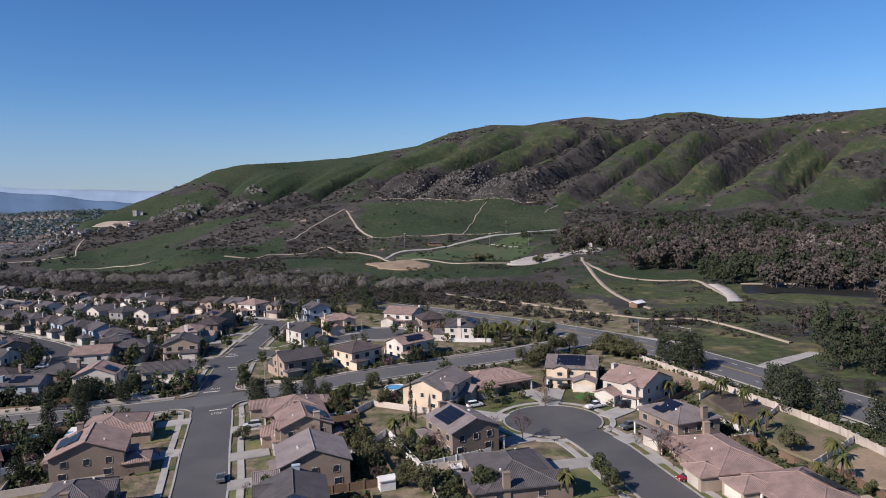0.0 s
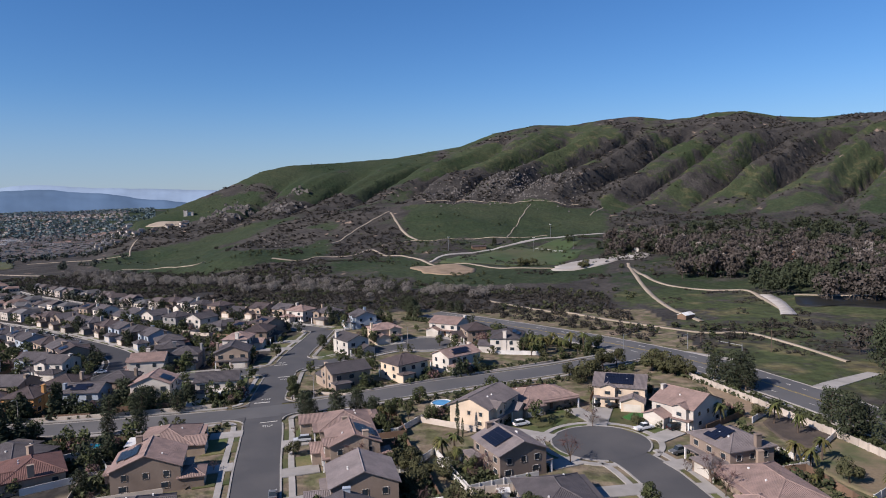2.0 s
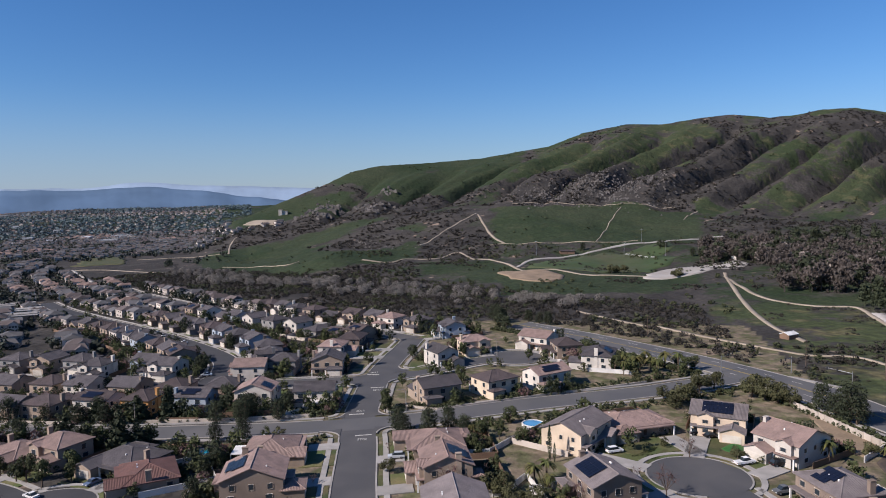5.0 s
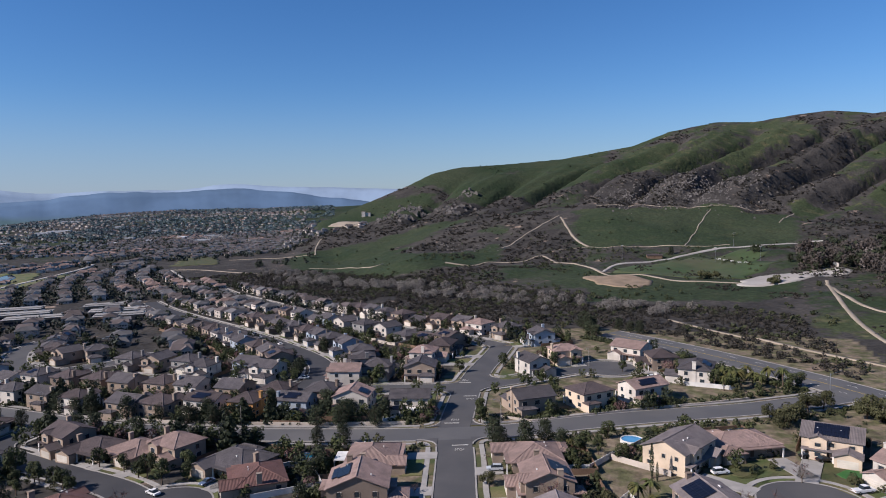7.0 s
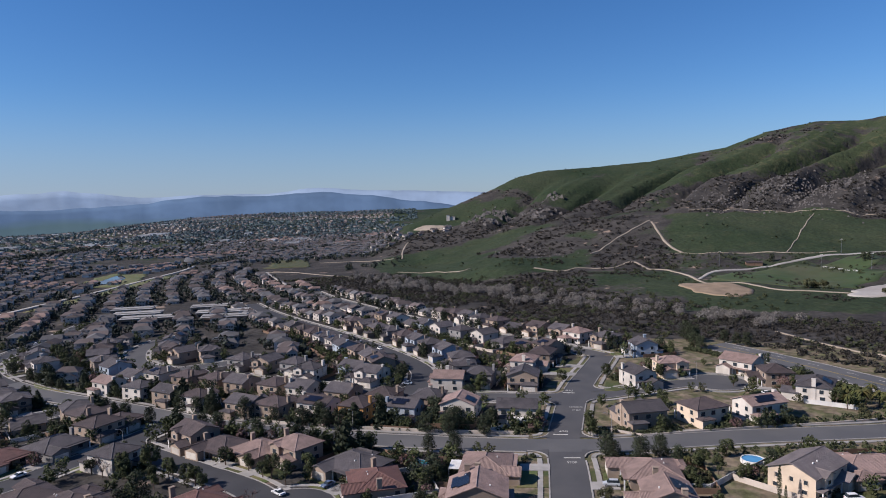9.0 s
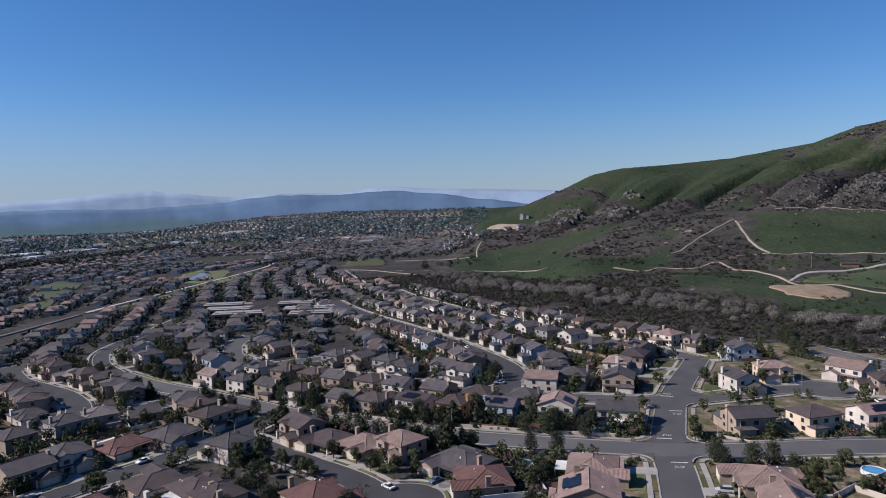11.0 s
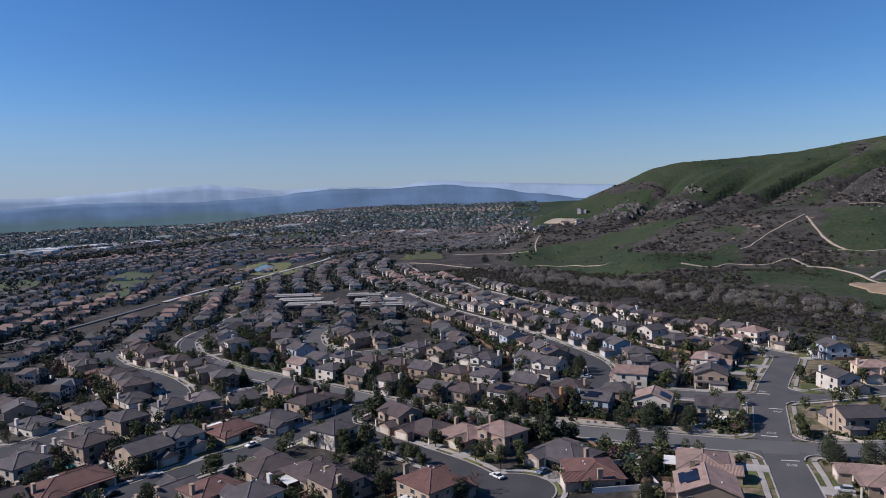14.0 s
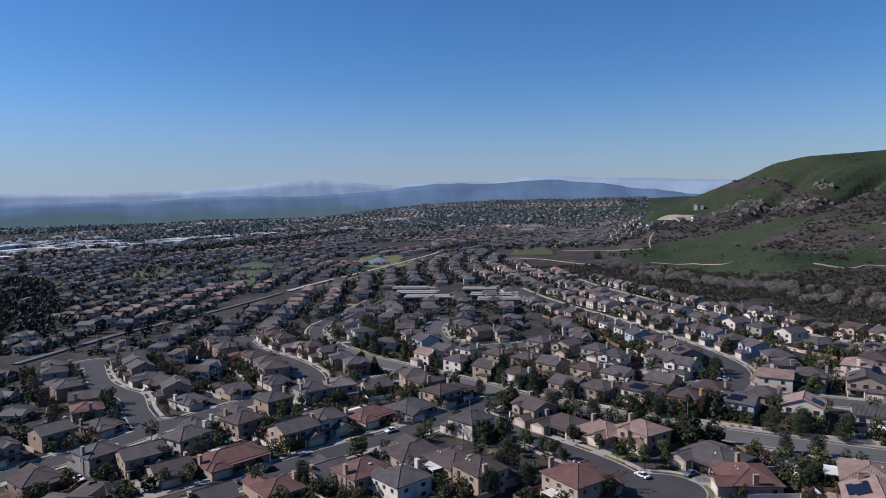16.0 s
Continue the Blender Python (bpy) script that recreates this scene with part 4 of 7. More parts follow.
HOUSES["west_streets"] = [
    (-199.8, 88.8, 13, 12, 2, 'hrtc', 174),
    (-186.4, 91.9, 12, 12, 2, 'hgw', 174),
    (-241.3, 149.6, 16, 13, 1, 'hggs', -2),
    (-240.0, 167.0, 13, 11, 2, 'hbt', -2),
    (-247.8, 133.0, 16, 12, 1, 'hrtc', -2),
    (-251.7, 115.7, 12, 12, 2, 'hgw', -12),
    (-250.1, 100.7, 14, 12, 2, 'ggtS', -4),
    (-249.5, 75.1, 21, 13, 1, 'hrtc', -4),
    (-274.6, 95.5, 12, 11, 2, 'hbt', -176),
    (-274.8, 73.4, 13, 11, 2, 'hgw', -171),
    (-269.2, 55.1, 13, 11, 2, 'ggt', -8),
]

seed = 0
for group, rows in HOUSES.items():
    for x, y, w, d, storeys, look_of, front in rows:
        seed += 1
        put_house(x, y, front, w, d, storeys, look_of, seed)

LOOKS = ["ggw", "hgt", "hbb", "ggt", "hgg", "pgw", "hbt", "gbtS", "hgb", "hgwS", "pgt", "ggl"]
WEST_LOOKS = ["hgt", "hbb", "ggt", "hgg", "hbt", "hgb", "pgt", "hrt", "hmt", "gbtS", "hgw", "gbb"]
row_rng = random.Random(5)
FAR_ROW = []


def row_of_houses(street, side, start, end, step, setback, single=0.15, looks=LOOKS):
    """Houses along one side of a street; side 1 is right of its line."""
    line = LINES[street]
    travelled = 0.0
    at = start
    for (p, d), (q, e) in zip(line, line[1:]):
        travelled += (q - p).length
        if travelled < at or travelled > end:
            continue
        at = travelled + step * row_rng.uniform(0.95, 1.1)
        n = Vector((d.y, -d.x, 0)) * side
        c = p + n * (STREETS[street][0] / 2 + setback + row_rng.uniform(0, 2))
        i = row_rng.randrange(len(looks))
        w, dd = 11.5, 11.5
        if any(math.hypot(c.x - o[0], c.y - o[1]) < o[2] + w / 2 + 0.6 for o in PLACED) or road_gap(c.x, c.y) < dd / 2 + 2:
            continue
        if c.length > 500:
            FAR_ROW.append((c.x, c.y, math.atan2(d.y, d.x)))
            continue
        storeys = 1 if row_rng.random() < single else 2
        put_house(c.x, c.y, math.degrees(math.atan2(-n.y, -n.x)), w, dd, storeys, looks[i], (100 if looks is LOOKS else 200) + 20 * storeys + i)


row_of_houses("creek_side", 1, 10, 420, 17, 13)
row_of_houses("creek_side", -1, 24, 420, 17, 13)
row_of_houses("north_west", 1, 25, 420, 17, 13)
row_of_houses("north_west", -1, 20, 420, 17, 13)
row_of_houses("upper_cross", 1, 70, 400, 17, 13)
row_of_houses("upper_cross", -1, 120, 400, 17, 13)
row_of_houses("block_spur", 1, 5, 60, 17, 13)
row_of_houses("block_spur", -1, 5, 60, 17, 13)
row_of_houses("west_court", 1, 5, 95, 17, 13)
for name in ("west_street", "second_west", "west_hook", "far_hook"):
    for s in (1, -1):
        row_of_houses(name, s, 14, 260, 17, 12.5, 0.35, WEST_LOOKS)
row_of_houses("collector", -1, 330, 450, 16, 16)
row_of_houses("collector_bend", -1, 5, 60, 16, 16)
row_of_houses("collector_bend", 1, 20, 200, 16, 18)
row_of_houses("lower_street", 1, 10, 120, 15, 13)
row_of_houses("lower_street", -1, 10, 120, 15, 13)
row_of_houses("court", 1, 5, 50, 16, 14)
row_of_houses("court", -1, 5, 50, 16, 14)


# ---- yards ----
def slab(name, pts, lift, mat, thick=0.25):
    bm = bmesh.new()
    lo = [bm.verts.new((x, y, base(x, y) + lift - thick)) for x, y in pts]
    hi = [bm.verts.new((x, y, base(x, y) + lift)) for x, y in pts]
    bm.faces.new(hi)
    n = len(pts)
    for i in range(n):
        bm.faces.new((lo[i], lo[(i + 1) % n], hi[(i + 1) % n], hi[i]))
    bmesh.ops.recalc_face_normals(bm, faces=bm.faces)
    return part(name, bm, mat)


def wall_run(name, pts, tall, thick, mat, label, lift=0.0, group="", fine=True):
    """A garden wall or fence along a line, with posts proud of its panels."""
    root = new(name)
    for (x0, y0), (x1, y1) in zip(pts, pts[1:]):
        run = math.hypot(x1 - x0, y1 - y0)
        n = max(1, round(run / 3.0)) if fine else 1
        for k in range(n):
            xa, ya = x0 + (x1 - x0) * k / n, y0 + (y1 - y0) * k / n
            xb, yb = x0 + (x1 - x0) * (k + 1) / n, y0 + (y1 - y0) * (k + 1) / n
            za, zb = base(xa, ya) + lift, base(xb, yb) + lift
            s = Vector((-(yb - ya), xb - xa, 0)).normalized() * thick / 2
            bm = bmesh.new()
            v = [bm.verts.new((px, py, pz)) for px, py, pz in (
                (xa - s.x, ya - s.y, za - 0.5), (xb - s.x, yb - s.y, zb - 0.5), (xb + s.x, yb + s.y, zb - 0.5), (xa + s.x, ya + s.y, za - 0.5),
                (xa - s.x, ya - s.y, za + tall), (xb - s.x, yb - s.y, zb + tall), (xb + s.x, yb + s.y, zb + tall), (xa + s.x, ya + s.y, za + tall))]
            for f in ((0, 3, 2, 1), (4, 5, 6, 7), (0, 1, 5, 4), (1, 2, 6, 5), (2, 3, 7, 6), (3, 0, 4, 7)):
                bm.faces.new([v[i] for i in f])
            part("panel", bm, mat, root)
            if not fine:
                continue
            bm = bmesh.new()
            box(bm, xa - thick, xa + thick, ya - thick, ya + thick, za - 0.5, za + tall + 0.12)
            part("post", bm, mat, root)
    return tagged(root, label, "fence", group)


yard_rng = random.Random(11)
FENCES = [(M_BLOCK, "beige block garden wall between house lots"), (M_VINYL, "pale vinyl garden fence between house lots"), (M_FENCEWOOD, "brown wooden garden fence between house lots")]
GARDENS = []


def yard(x, y, rad, front, w, d, sd):
    f = Vector((math.cos(radians(front)), math.sin(radians(front)), 0))
    s = Vector((-f.y, f.x, 0))
    c = Vector((x, y, 0))
    flip = random.Random(sd).choice((-1, 1))
    gap = d / 2
    while gap < 30 and road_gap((c + f * gap).x, (c + f * gap).y) > 0.3:
        gap += 0.5
    if gap < 29:
        gx = -flip * (w / 2 - 3.2)
        gx2 = gx
        a, b = c + s * (gx - 2.7), c + s * (gx2 + 2.7)
        reach = gap
        pts = [a + f * (d / 2 + 2.5), b + f * (d / 2 + 2.5), b + f * reach, a + f * reach]
        tagged(slab("driveway", [(p.x, p.y) for p in pts], 0.30, M_CONCRETE), "pale concrete driveway before a garage", "driveway", "driveways", "structure")
        lx = [-w / 2 - 1.0, gx - 2.9] if gx > 0 else [gx2 + 2.9, w / 2 + 1.0]
        if gap - d / 2 > 5:
            a, b = c + s * lx[0], c + s * lx[1]
            pts = [a + f * (d / 2 + 2.3), b + f * (d / 2 + 2.3), b + f * (gap - 3.7), a + f * (gap - 3.7)]
            tagged(slab("lawn", [(p.x, p.y) for p in pts], 0.20, M_LAWN), "patchy green and straw front lawn", "lawn", "front lawns", "structure")
            pts = [a + f * (gap - 1.95), b + f * (gap - 1.95), b + f * (gap - 0.5), a + f * (gap - 0.5)]
            tagged(slab("verge", [(p.x, p.y) for p in pts], 0.21, M_LAWN), "grass verge between kerb and pavement", "verge", "verges", "structure")
    back = d / 2 + 9.0
    side = w / 2 + 1.6
    ok = lambda p: road_gap(p.x, p.y) > 3.0
    corner = [c + s * side + f * (d / 4), c + s * side - f * back, c - s * side - f * back, c - s * side + f * (d / 4)]
    runs = [(p.x, p.y) for p in corner if ok(p)]
    if len(runs) >= 3 and not any(o[0] != x and math.hypot((c - f * (back - 3)).x - o[0], (c - f * (back - 3)).y - o[1]) < o[2] + 1 for o in PLACED):
        mat, label = yard_rng.choice(FENCES + FENCES[:1] + 3 * FENCES[2:])
        wall_run("fence", runs, 1.7, 0.14, mat, label, group="garden fences", fine=c.length < 172)
    GARDENS.append((c, f, s, w, d, back))


for item in PLACED:
    yard(*item)


# ---- trees ----
def leaf_cloud(bm, rng, centre, radii, n, size, droop=0.0):
    """Small leaf sprays, thrown about the shell of an uneven crown."""
    for i in range(n):
        v = Vector((rng.gauss(0, 1), rng.gauss(0, 1), rng.gauss(0, 1))).normalized()
        k = rng.uniform(0.55, 1.0) ** 0.5
        p = Vector(centre) + Vector((v.x * radii[0] * k, v.y * radii[1] * k, v.z * radii[2] * k))
        face = (v + 0.3 * Vector((rng.gauss(0, 1), rng.gauss(0, 1), rng.gauss(0, 1)))).normalized()
        a = face.cross(Vector((rng.gauss(0, 1), rng.gauss(0, 1), rng.gauss(0, 0.6) - droop))).normalized() * size * rng.uniform(0.6, 1.3)
        b = face.cross(a).normalized() * size * rng.uniform(0.5, 1.0)
        q = [bm.verts.new(p + o) for o in (-a - b * 0.4, b * 0.8 - a * 0.1, a + b * 0.3, -b * 0.8)]
        bm.faces.new(q)


def limb(bm, a, b, ra, rb, n=6):
    a, b = Vector(a), Vector(b)
    d = (b - a).normalized()
    u = d.orthogonal().normalized()
    v = d.cross(u)
    lo = [bm.verts.new(a + ra * (math.cos(2 * math.pi * i / n) * u + math.sin(2 * math.pi * i / n) * v)) for i in range(n)]
    hi = [bm.verts.new(b + rb * (math.cos(2 * math.pi * i / n) * u + math.sin(2 * math.pi * i / n) * v)) for i in range(n)]
    for i in range(n):
        bm.faces.new((lo[i], lo[(i + 1) % n], hi[(i + 1) % n], hi[i]))
    bm.faces.new(hi)


def tree(kind, seed):
    """A tree about 1 unit = 1 m at its own size, foot at the origin."""
    rng = random.Random(seed)
    root = new("tree")
    wood, crown = bmesh.new(), bmesh.new()
    if kind == "pine":
        H = 9.4
        limb(wood, (0, 0, -0.5), (0.1, 0.1, H * 0.92), 0.28, 0.05)
        for k in range(34):
            z = 1.3 + (H - 1.7) * (k / 33) ** 0.9
            R = (3.1 * (1 - (z / H) ** 1.9) + 0.5) * rng.uniform(0.6, 1.25)
            a = rng.uniform(0, 6.28)
            c = (math.cos(a) * R * 0.5, math.sin(a) * R * 0.5, z)
            limb(wood, (0, 0, z - 0.3), c, 0.08, 0.03, 4)
            leaf_cloud(crown, rng, c, (R * 0.62, R * 0.62, 0.95), 62, 0.27)
        mat, label, bark = M_PINE, "dark green pine tree with an uneven crown", M_BARK
    elif kind == "spread_pine":
        H = 8.6
        limb(wood, (0, 0, -0.5), (0.2, 0.1, H * 0.85), 0.3, 0.08)
        for k in range(30):
            z = 1.5 + (H - 2.1) * k / 29
            R = 3.6 * math.sqrt(max(0.08, 1 - ((z - 3.9) / 4.8) ** 2)) * rng.uniform(0.55, 1.1)
            a = 2.4 * k + rng.uniform(-0.6, 0.6)
            c = (math.cos(a) * R * 0.7, math.sin(a) * R * 0.7, z)
            limb(wood, (0, 0, z - 0.6), c, 0.1, 0.03, 4)
            leaf_cloud(crown, rng, c, (1.5, 1.5, 0.95), 72, 0.25)
        mat, label, bark = M_PINE, "bushy dark green pine with a broad uneven crown", M_BARK
    elif kind == "round":
        H = 6.0
        limb(wood, (0, 0, -0.5), (0, 0, 2.4), 0.2, 0.14)
        for k in range(12):
            a, z = rng.uniform(0, 6.28), rng.uniform(2.0, 5.2)
            R = 1.5 * math.sqrt(max(0.1, 1 - ((z - 3.5) / 2.4) ** 2))
            c = (math.cos(a) * R * 0.8, math.sin(a) * R * 0.8, z)
            limb(wood, (0, 0, 1.9), c, 0.08, 0.03, 4)
            leaf_cloud(crown, rng, c, (1.05, 1.05, 0.9), 100, 0.21)
        mat, label, bark = M_LEAF, "leafy green garden tree with a rounded crown", M_BARK
    elif kind == "olive":
        H = 5.0
        limb(wood, (0, 0, -0.5), (0.2, 0, 1.6), 0.25, 0.16)
        for k in range(14):
            a, z = rng.uniform(0, 6.28), rng.uniform(1.4, 4.2)
            R = 2.3 * math.sqrt(max(0.1, 1 - ((z - 2.4) / 2.6) ** 2))
            c = (math.cos(a) * R * 0.75, math.sin(a) * R * 0.75, z)
            limb(wood, (0.2, 0, 1.4), c, 0.09, 0.03, 4)
            leaf_cloud(crown, rng, c, (1.25, 1.25, 1.0), 115, 0.22)
        mat, label, bark = M_OLIVE, "broad olive-green tree with a dense crown", M_BARK
    elif kind == "cypress":
        H = 7.0
        limb(wood, (0, 0, -0.5), (0, 0, 1.0), 0.12, 0.1)
        for k in range(14):
            z = 0.5 + 6.2 * k / 13
            R = 0.5 * math.sin(math.pi * min(0.97, (k + 2) / 16)) + 0.08
            leaf_cloud(crown, rng, (0, 0, z), (R, R, 0.5), 60, 0.13)
        mat, label, bark = M_PINE, "narrow dark green column cypress", M_BARK
    elif kind == "bare":
        H = 6.0
        limb(wood, (0, 0, -0.5), (0, 0, 1.7), 0.16, 0.11)
        for k in range(9):
            a = 6.28 * k / 9 + rng.uniform(-0.3, 0.3)
            R, z = rng.uniform(1.0, 2.0), rng.uniform(3.2, 5.4)
            c = Vector((math.cos(a) * R, math.sin(a) * R, z))
            limb(wood, (0, 0, rng.uniform(1.2, 1.7)), c, 0.07, 0.03, 4)
            for j in range(16):
                e = c + Vector((rng.gauss(0, 0.7), rng.gauss(0, 0.7), rng.gauss(0.3, 0.6)))
                limb(crown, c + (e - c) * rng.uniform(-0.5, 0.2), e, 0.03, 0.012, 3)
        mat, label, bark = M_BLOSSOM, "leafless reddish-grey twiggy garden tree", M_BARK
    else:
        H = 6.5
        limb(wood, (0, 0, -0.5), (0.15, 0, 5.2), 0.24, 0.2)
        for k in range(30):
            a, up = rng.uniform(0, 6.28), rng.uniform(-0.5, 1.0)
            d = Vector((math.cos(a), math.sin(a), 0))
            last = None
            for j in range(6):
                t = j / 5
                p = Vector((0.15, 0, 5.2)) + d * 2.4 * t + Vector((0, 0, up * 2.2 * t - 2.2 * t * t))
                s = Vector((-d.y, d.x, 0)) * (0.34 * math.sin(math.pi * (0.15 + 0.8 * t)))
                row = [crown.verts.new(p - s - Vector((0, 0, 0.12))), crown.verts.new(p), crown.verts.new(p + s - Vector((0, 0, 0.12)))]
                if last:
                    crown.faces.new((last[0], row[0], row[1], last[1]))
                    crown.faces.new((last[1], row[1], row[2], last[2]))
                last = row
        mat, label, bark = M_PALM, "palm tree with arching yellow-green fronds", M_BARK
    part("trunk", wood, bark, root)
    part("crown", crown, mat, root)
    return tagged(root, label, "tree", "trees of the suburb")


KINDS = {k: [tree(k, 40 + 7 * i) for i in range(n)] for k, n in (("pine", 3), ("spread_pine", 3), ("round", 3), ("olive", 2), ("cypress", 1), ("bare", 2), ("palm", 2))}
FIRST = {o: True for l in KINDS.values() for o in l}
tree_rng = random.Random(3)


def plant(kind, x, y, size=1.0, ground_z=None):
    ob = tree_rng.choice(KINDS[kind])
    if FIRST[ob]:
        FIRST[ob] = False
    else:
        ob = copy_thing(ob, Matrix())
    k = size * tree_rng.uniform(0.9, 1.1)
    z = (height(x, y) if ground_z is None else ground_z)
    ob.matrix_basis = pose(x, y, z, 0, 0, tree_rng.uniform(0, 360)) @ Matrix.Diagonal((k * tree_rng.uniform(0.9, 1.1), k, k * tree_rng.uniform(0.9, 1.15), 1))
    return ob


def plant_free(kind, x, y, size=1.0):
    if road_gap(x, y) < 1.0 or any(math.hypot(x - o[0], y - o[1]) < min(o[4], o[5]) / 2 + 0.8 for o in PLACED):
        return None
    return plant(kind, x, y, size)


# trees that stand by themselves: kind, size, places
TREES = []
TREES.append(("olive", 1.25, [(28.8, 233.5), (25.7, 240.9), (33.6, 241.0), (31.0, 236.0), (41.7, 262.4), (59.1, 245.9), (65.4, 239.6), (55.9, 249.2), (62.5, 242.5), (38.5, 252.6)]))
TREES.append(("spread_pine", 1.15, [(75.7, 228.4), (80.4, 222.4), (77.0, 237.0), (84.0, 226.0), (95.5, 181.5), (93.3, 192.0), (99.0, 174.5), (89.5, 177.5), (101.5, 157.0)]))
TREES.append(("pine", 1.6, [(125.7, 219.2), (131.5, 211.6), (137.7, 252.8), (141.0, 226.0)]))
TREES.append(("palm", 1.0, [(69.0, 160.0), (71.4, 157.9), (76.5, 163.4), (61.4, 189.3), (79.0, 182.5), (60.3, 193.3), (75.9, 190.2), (78.8, 134.7), (81.8, 143.4), (22.8, 130.0), (16.9, 282.7), (18.9, 276.7), (25.0, 281.5), (-13.2, 164.2), (-10.4, 168.0), (14.1, 274.1)]))
TREES.append(("cypress", 1.0, [(-10.4, 182.4), (-9.0, 180.3), (-7.7, 178.8)]))
TREES.append(("bare", 1.1, [(44.0, 142.8), (44.0, 149.2), (-0.6, 155.7), (17.7, 161.9), (26.6, 188.2), (-33.4, 158.0)]))
TREES.append(("round", 1.0, [(30.9, 134.9), (31.7, 130.8), (7.9, 130.4), (-66.9, 220.2), (-80.7, 222.8), (-25.7, 195.6), (-29.9, 201.7), (-24.1, 210.3), (-31.5, 196.2), (-18.7, 192.3), (-32.2, 185.7), (-66.8, 216.8), (10.9, 277.8), (48.5, 290.0), (43.5, 297.1)]))
TREES.append(("spread_pine", 0.7, [(-36.4, 198.3), (-113.6, 195.5), (-100.7, 166.7), (-100.9, 161.1), (-113.9, 203.7), (-100.3, 204.3), (-104.8, 191.6), (-104.8, 199.4), (-95.2, 145.5), (-90.1, 143.5), (-101.7, 216.6), (-138.5, 210.7), (51.2, 292.1), (117.7, 190.6)]))
TREES.append(("olive", 1.0, [(-19.7, 160.8), (-17.5, 153.4), (-20.6, 157.1), (-23.2, 157.3), (-8.6, 137.2), (-5.0, 134.3), (-12.2, 153.0), (-17.7, 145.2), (73.6, 194.8), (76.3, 150.3), (-51.9, 167.9)]))
TREES.append(("spread_pine", 0.85, [(-176.8, 179.9), (-153.8, 180.2), (-144.4, 183.4), (-132.9, 182.7), (-108.3, 190.0), (-104.1, 194.3), (-104.7, 209.2), (-195.8, 184.4), (-203.7, 183.2), (-168.3, 205.7), (-170.8, 190.6), (-203.2, 202.4), (-157.7, 209.1), (-143.3, 210.1), (-127.9, 222.4), (-226.5, 187.1), (-250.6, 191.7), (-264.3, 191.8), (-237.4, 204.5), (-226.2, 208.0), (-326.7, 207.8), (-357.2, 210.7), (-389.5, 227.6), (-363.4, 221.4), (-413.9, 276.3), (-392.5, 256.4)]))
TREES.append(("round", 1.0, [(-207.7, 140.0), (-194.8, 138.5), (-178.8, 135.6), (-192.7, 152.4), (-177.5, 149.7), (-166.4, 144.8), (-162.1, 145.4), (-152.6, 148.8), (-142.0, 150.4), (-139.7, 159.2), (-281.9, 210.2), (-276.6, 222.3), (-305.7, 213.9), (-283.9, 190.2), (-222.4, 150.7)]))
TREES.append(("round", 0.8, [(8, 281), (5, 287), (12, 291), (22, 289), (29, 286), (33, 279), (20, 296), (-2, 283), (26, 272)]))
TREES.append(("spread_pine", 0.95, [(-44, 372), (-40, 381), (-34, 387), (-48, 384), (-30, 380), (-37, 372), (-25, 376), (-52, 392)]))
TREES.append(("palm", 1.1, [(9, 284), (15, 287), (21, 283), (27, 279), (31, 288), (24, 293), (36, 284)]))
TREES.append(("spread_pine", 0.85, [(-211.6, 77.1), (-351.3, 69.7), (-343.8, 70.3), (-340.7, 72.4), (-265.7, 58.7), (-261.1, 62.2), (-162.9, 118.7), (-172.0, 117.1), (-174.6, 126.1), (-299.2, 221.7), (-309.6, 215.1), (-352.0, 242.4), (-370.5, 211.9), (-353.8, 213.0), (-336.5, 214.9), (-144.9, 122.6), (-169.5, 108.8)]))
TREES.append(("round", 1.0, [(-227.3, 106.0), (-221.3, 107.1), (-207.2, 138.1), (-198.1, 141.0), (-182.8, 138.5), (-180.7, 146.6), (-170.2, 147.6), (-215.8, 84.4), (-344.4, 193.2), (-272.3, 80.3)]))
TREES.append(("bare", 1.0, [(-257.0, 84.4), (-318.3, 88.1), (-248.9, 112.0), (-202.9, 137.6), (-139.4, 131.5)]))
TREES.append(("spread_pine", 0.85, [(-123.6, 250.3), (-57.9, 200.1), (-55.4, 197.5), (-47.5, 197.6), (-42.5, 203.0), (-121.0, 196.6), (-107.7, 186.6), (-97.5, 165.1), (-189.0, 235.4), (-156.8, 204.8), (-150.5, 220.6), (-115.0, 211.1), (-116.8, 220.6)]))
TREES.append(("round", 1.0, [(-49.5, 291.4), (-48.6, 260.2), (-88.3, 285.6), (-85.9, 296.5), (48.1, 292.2), (-76.5, 222.6), (-67.8, 224.3), (14.9, 275.7), (38.7, 281.8), (-59.5, 317.0), (-26.4, 296.2)]))
TREES.append(("round", 1.1, [(-206.6, 152.3), (-192.8, 152.4), (-172.3, 150.5), (-152.2, 148.2), (-141.0, 149.1), (-136.9, 155.0), (-179.2, 150.8), (-162.4, 149.2)]))
TREES.append(("spread_pine", 0.85, [(-197.3, 183.0), (-228.3, 193.5), (-185.6, 201.7), (-178.0, 183.9), (-145.1, 184.9), (-136.4, 186.7), (-217.2, 199.3), (-123.4, 210.3), (-141.8, 210.1), (-254.6, 192.2), (-269.9, 197.0)]))
TREES.append(("round", 1.3, [(-206.2, 151.6), (-190.4, 150.4), (-177.9, 150.2), (-167.8, 147.1), (-150.6, 147.0), (-142.8, 151.3), (-137.4, 156.4)]))
TREES.append(("spread_pine", 1.0, [(-198.9, 197.3), (-183.9, 200.3), (-160.4, 196.6), (-276.2, 197.0), (-230.4, 196.1), (-304.8, 205.7), (-443.7, 121.4), (-259.1, 69.9)]))


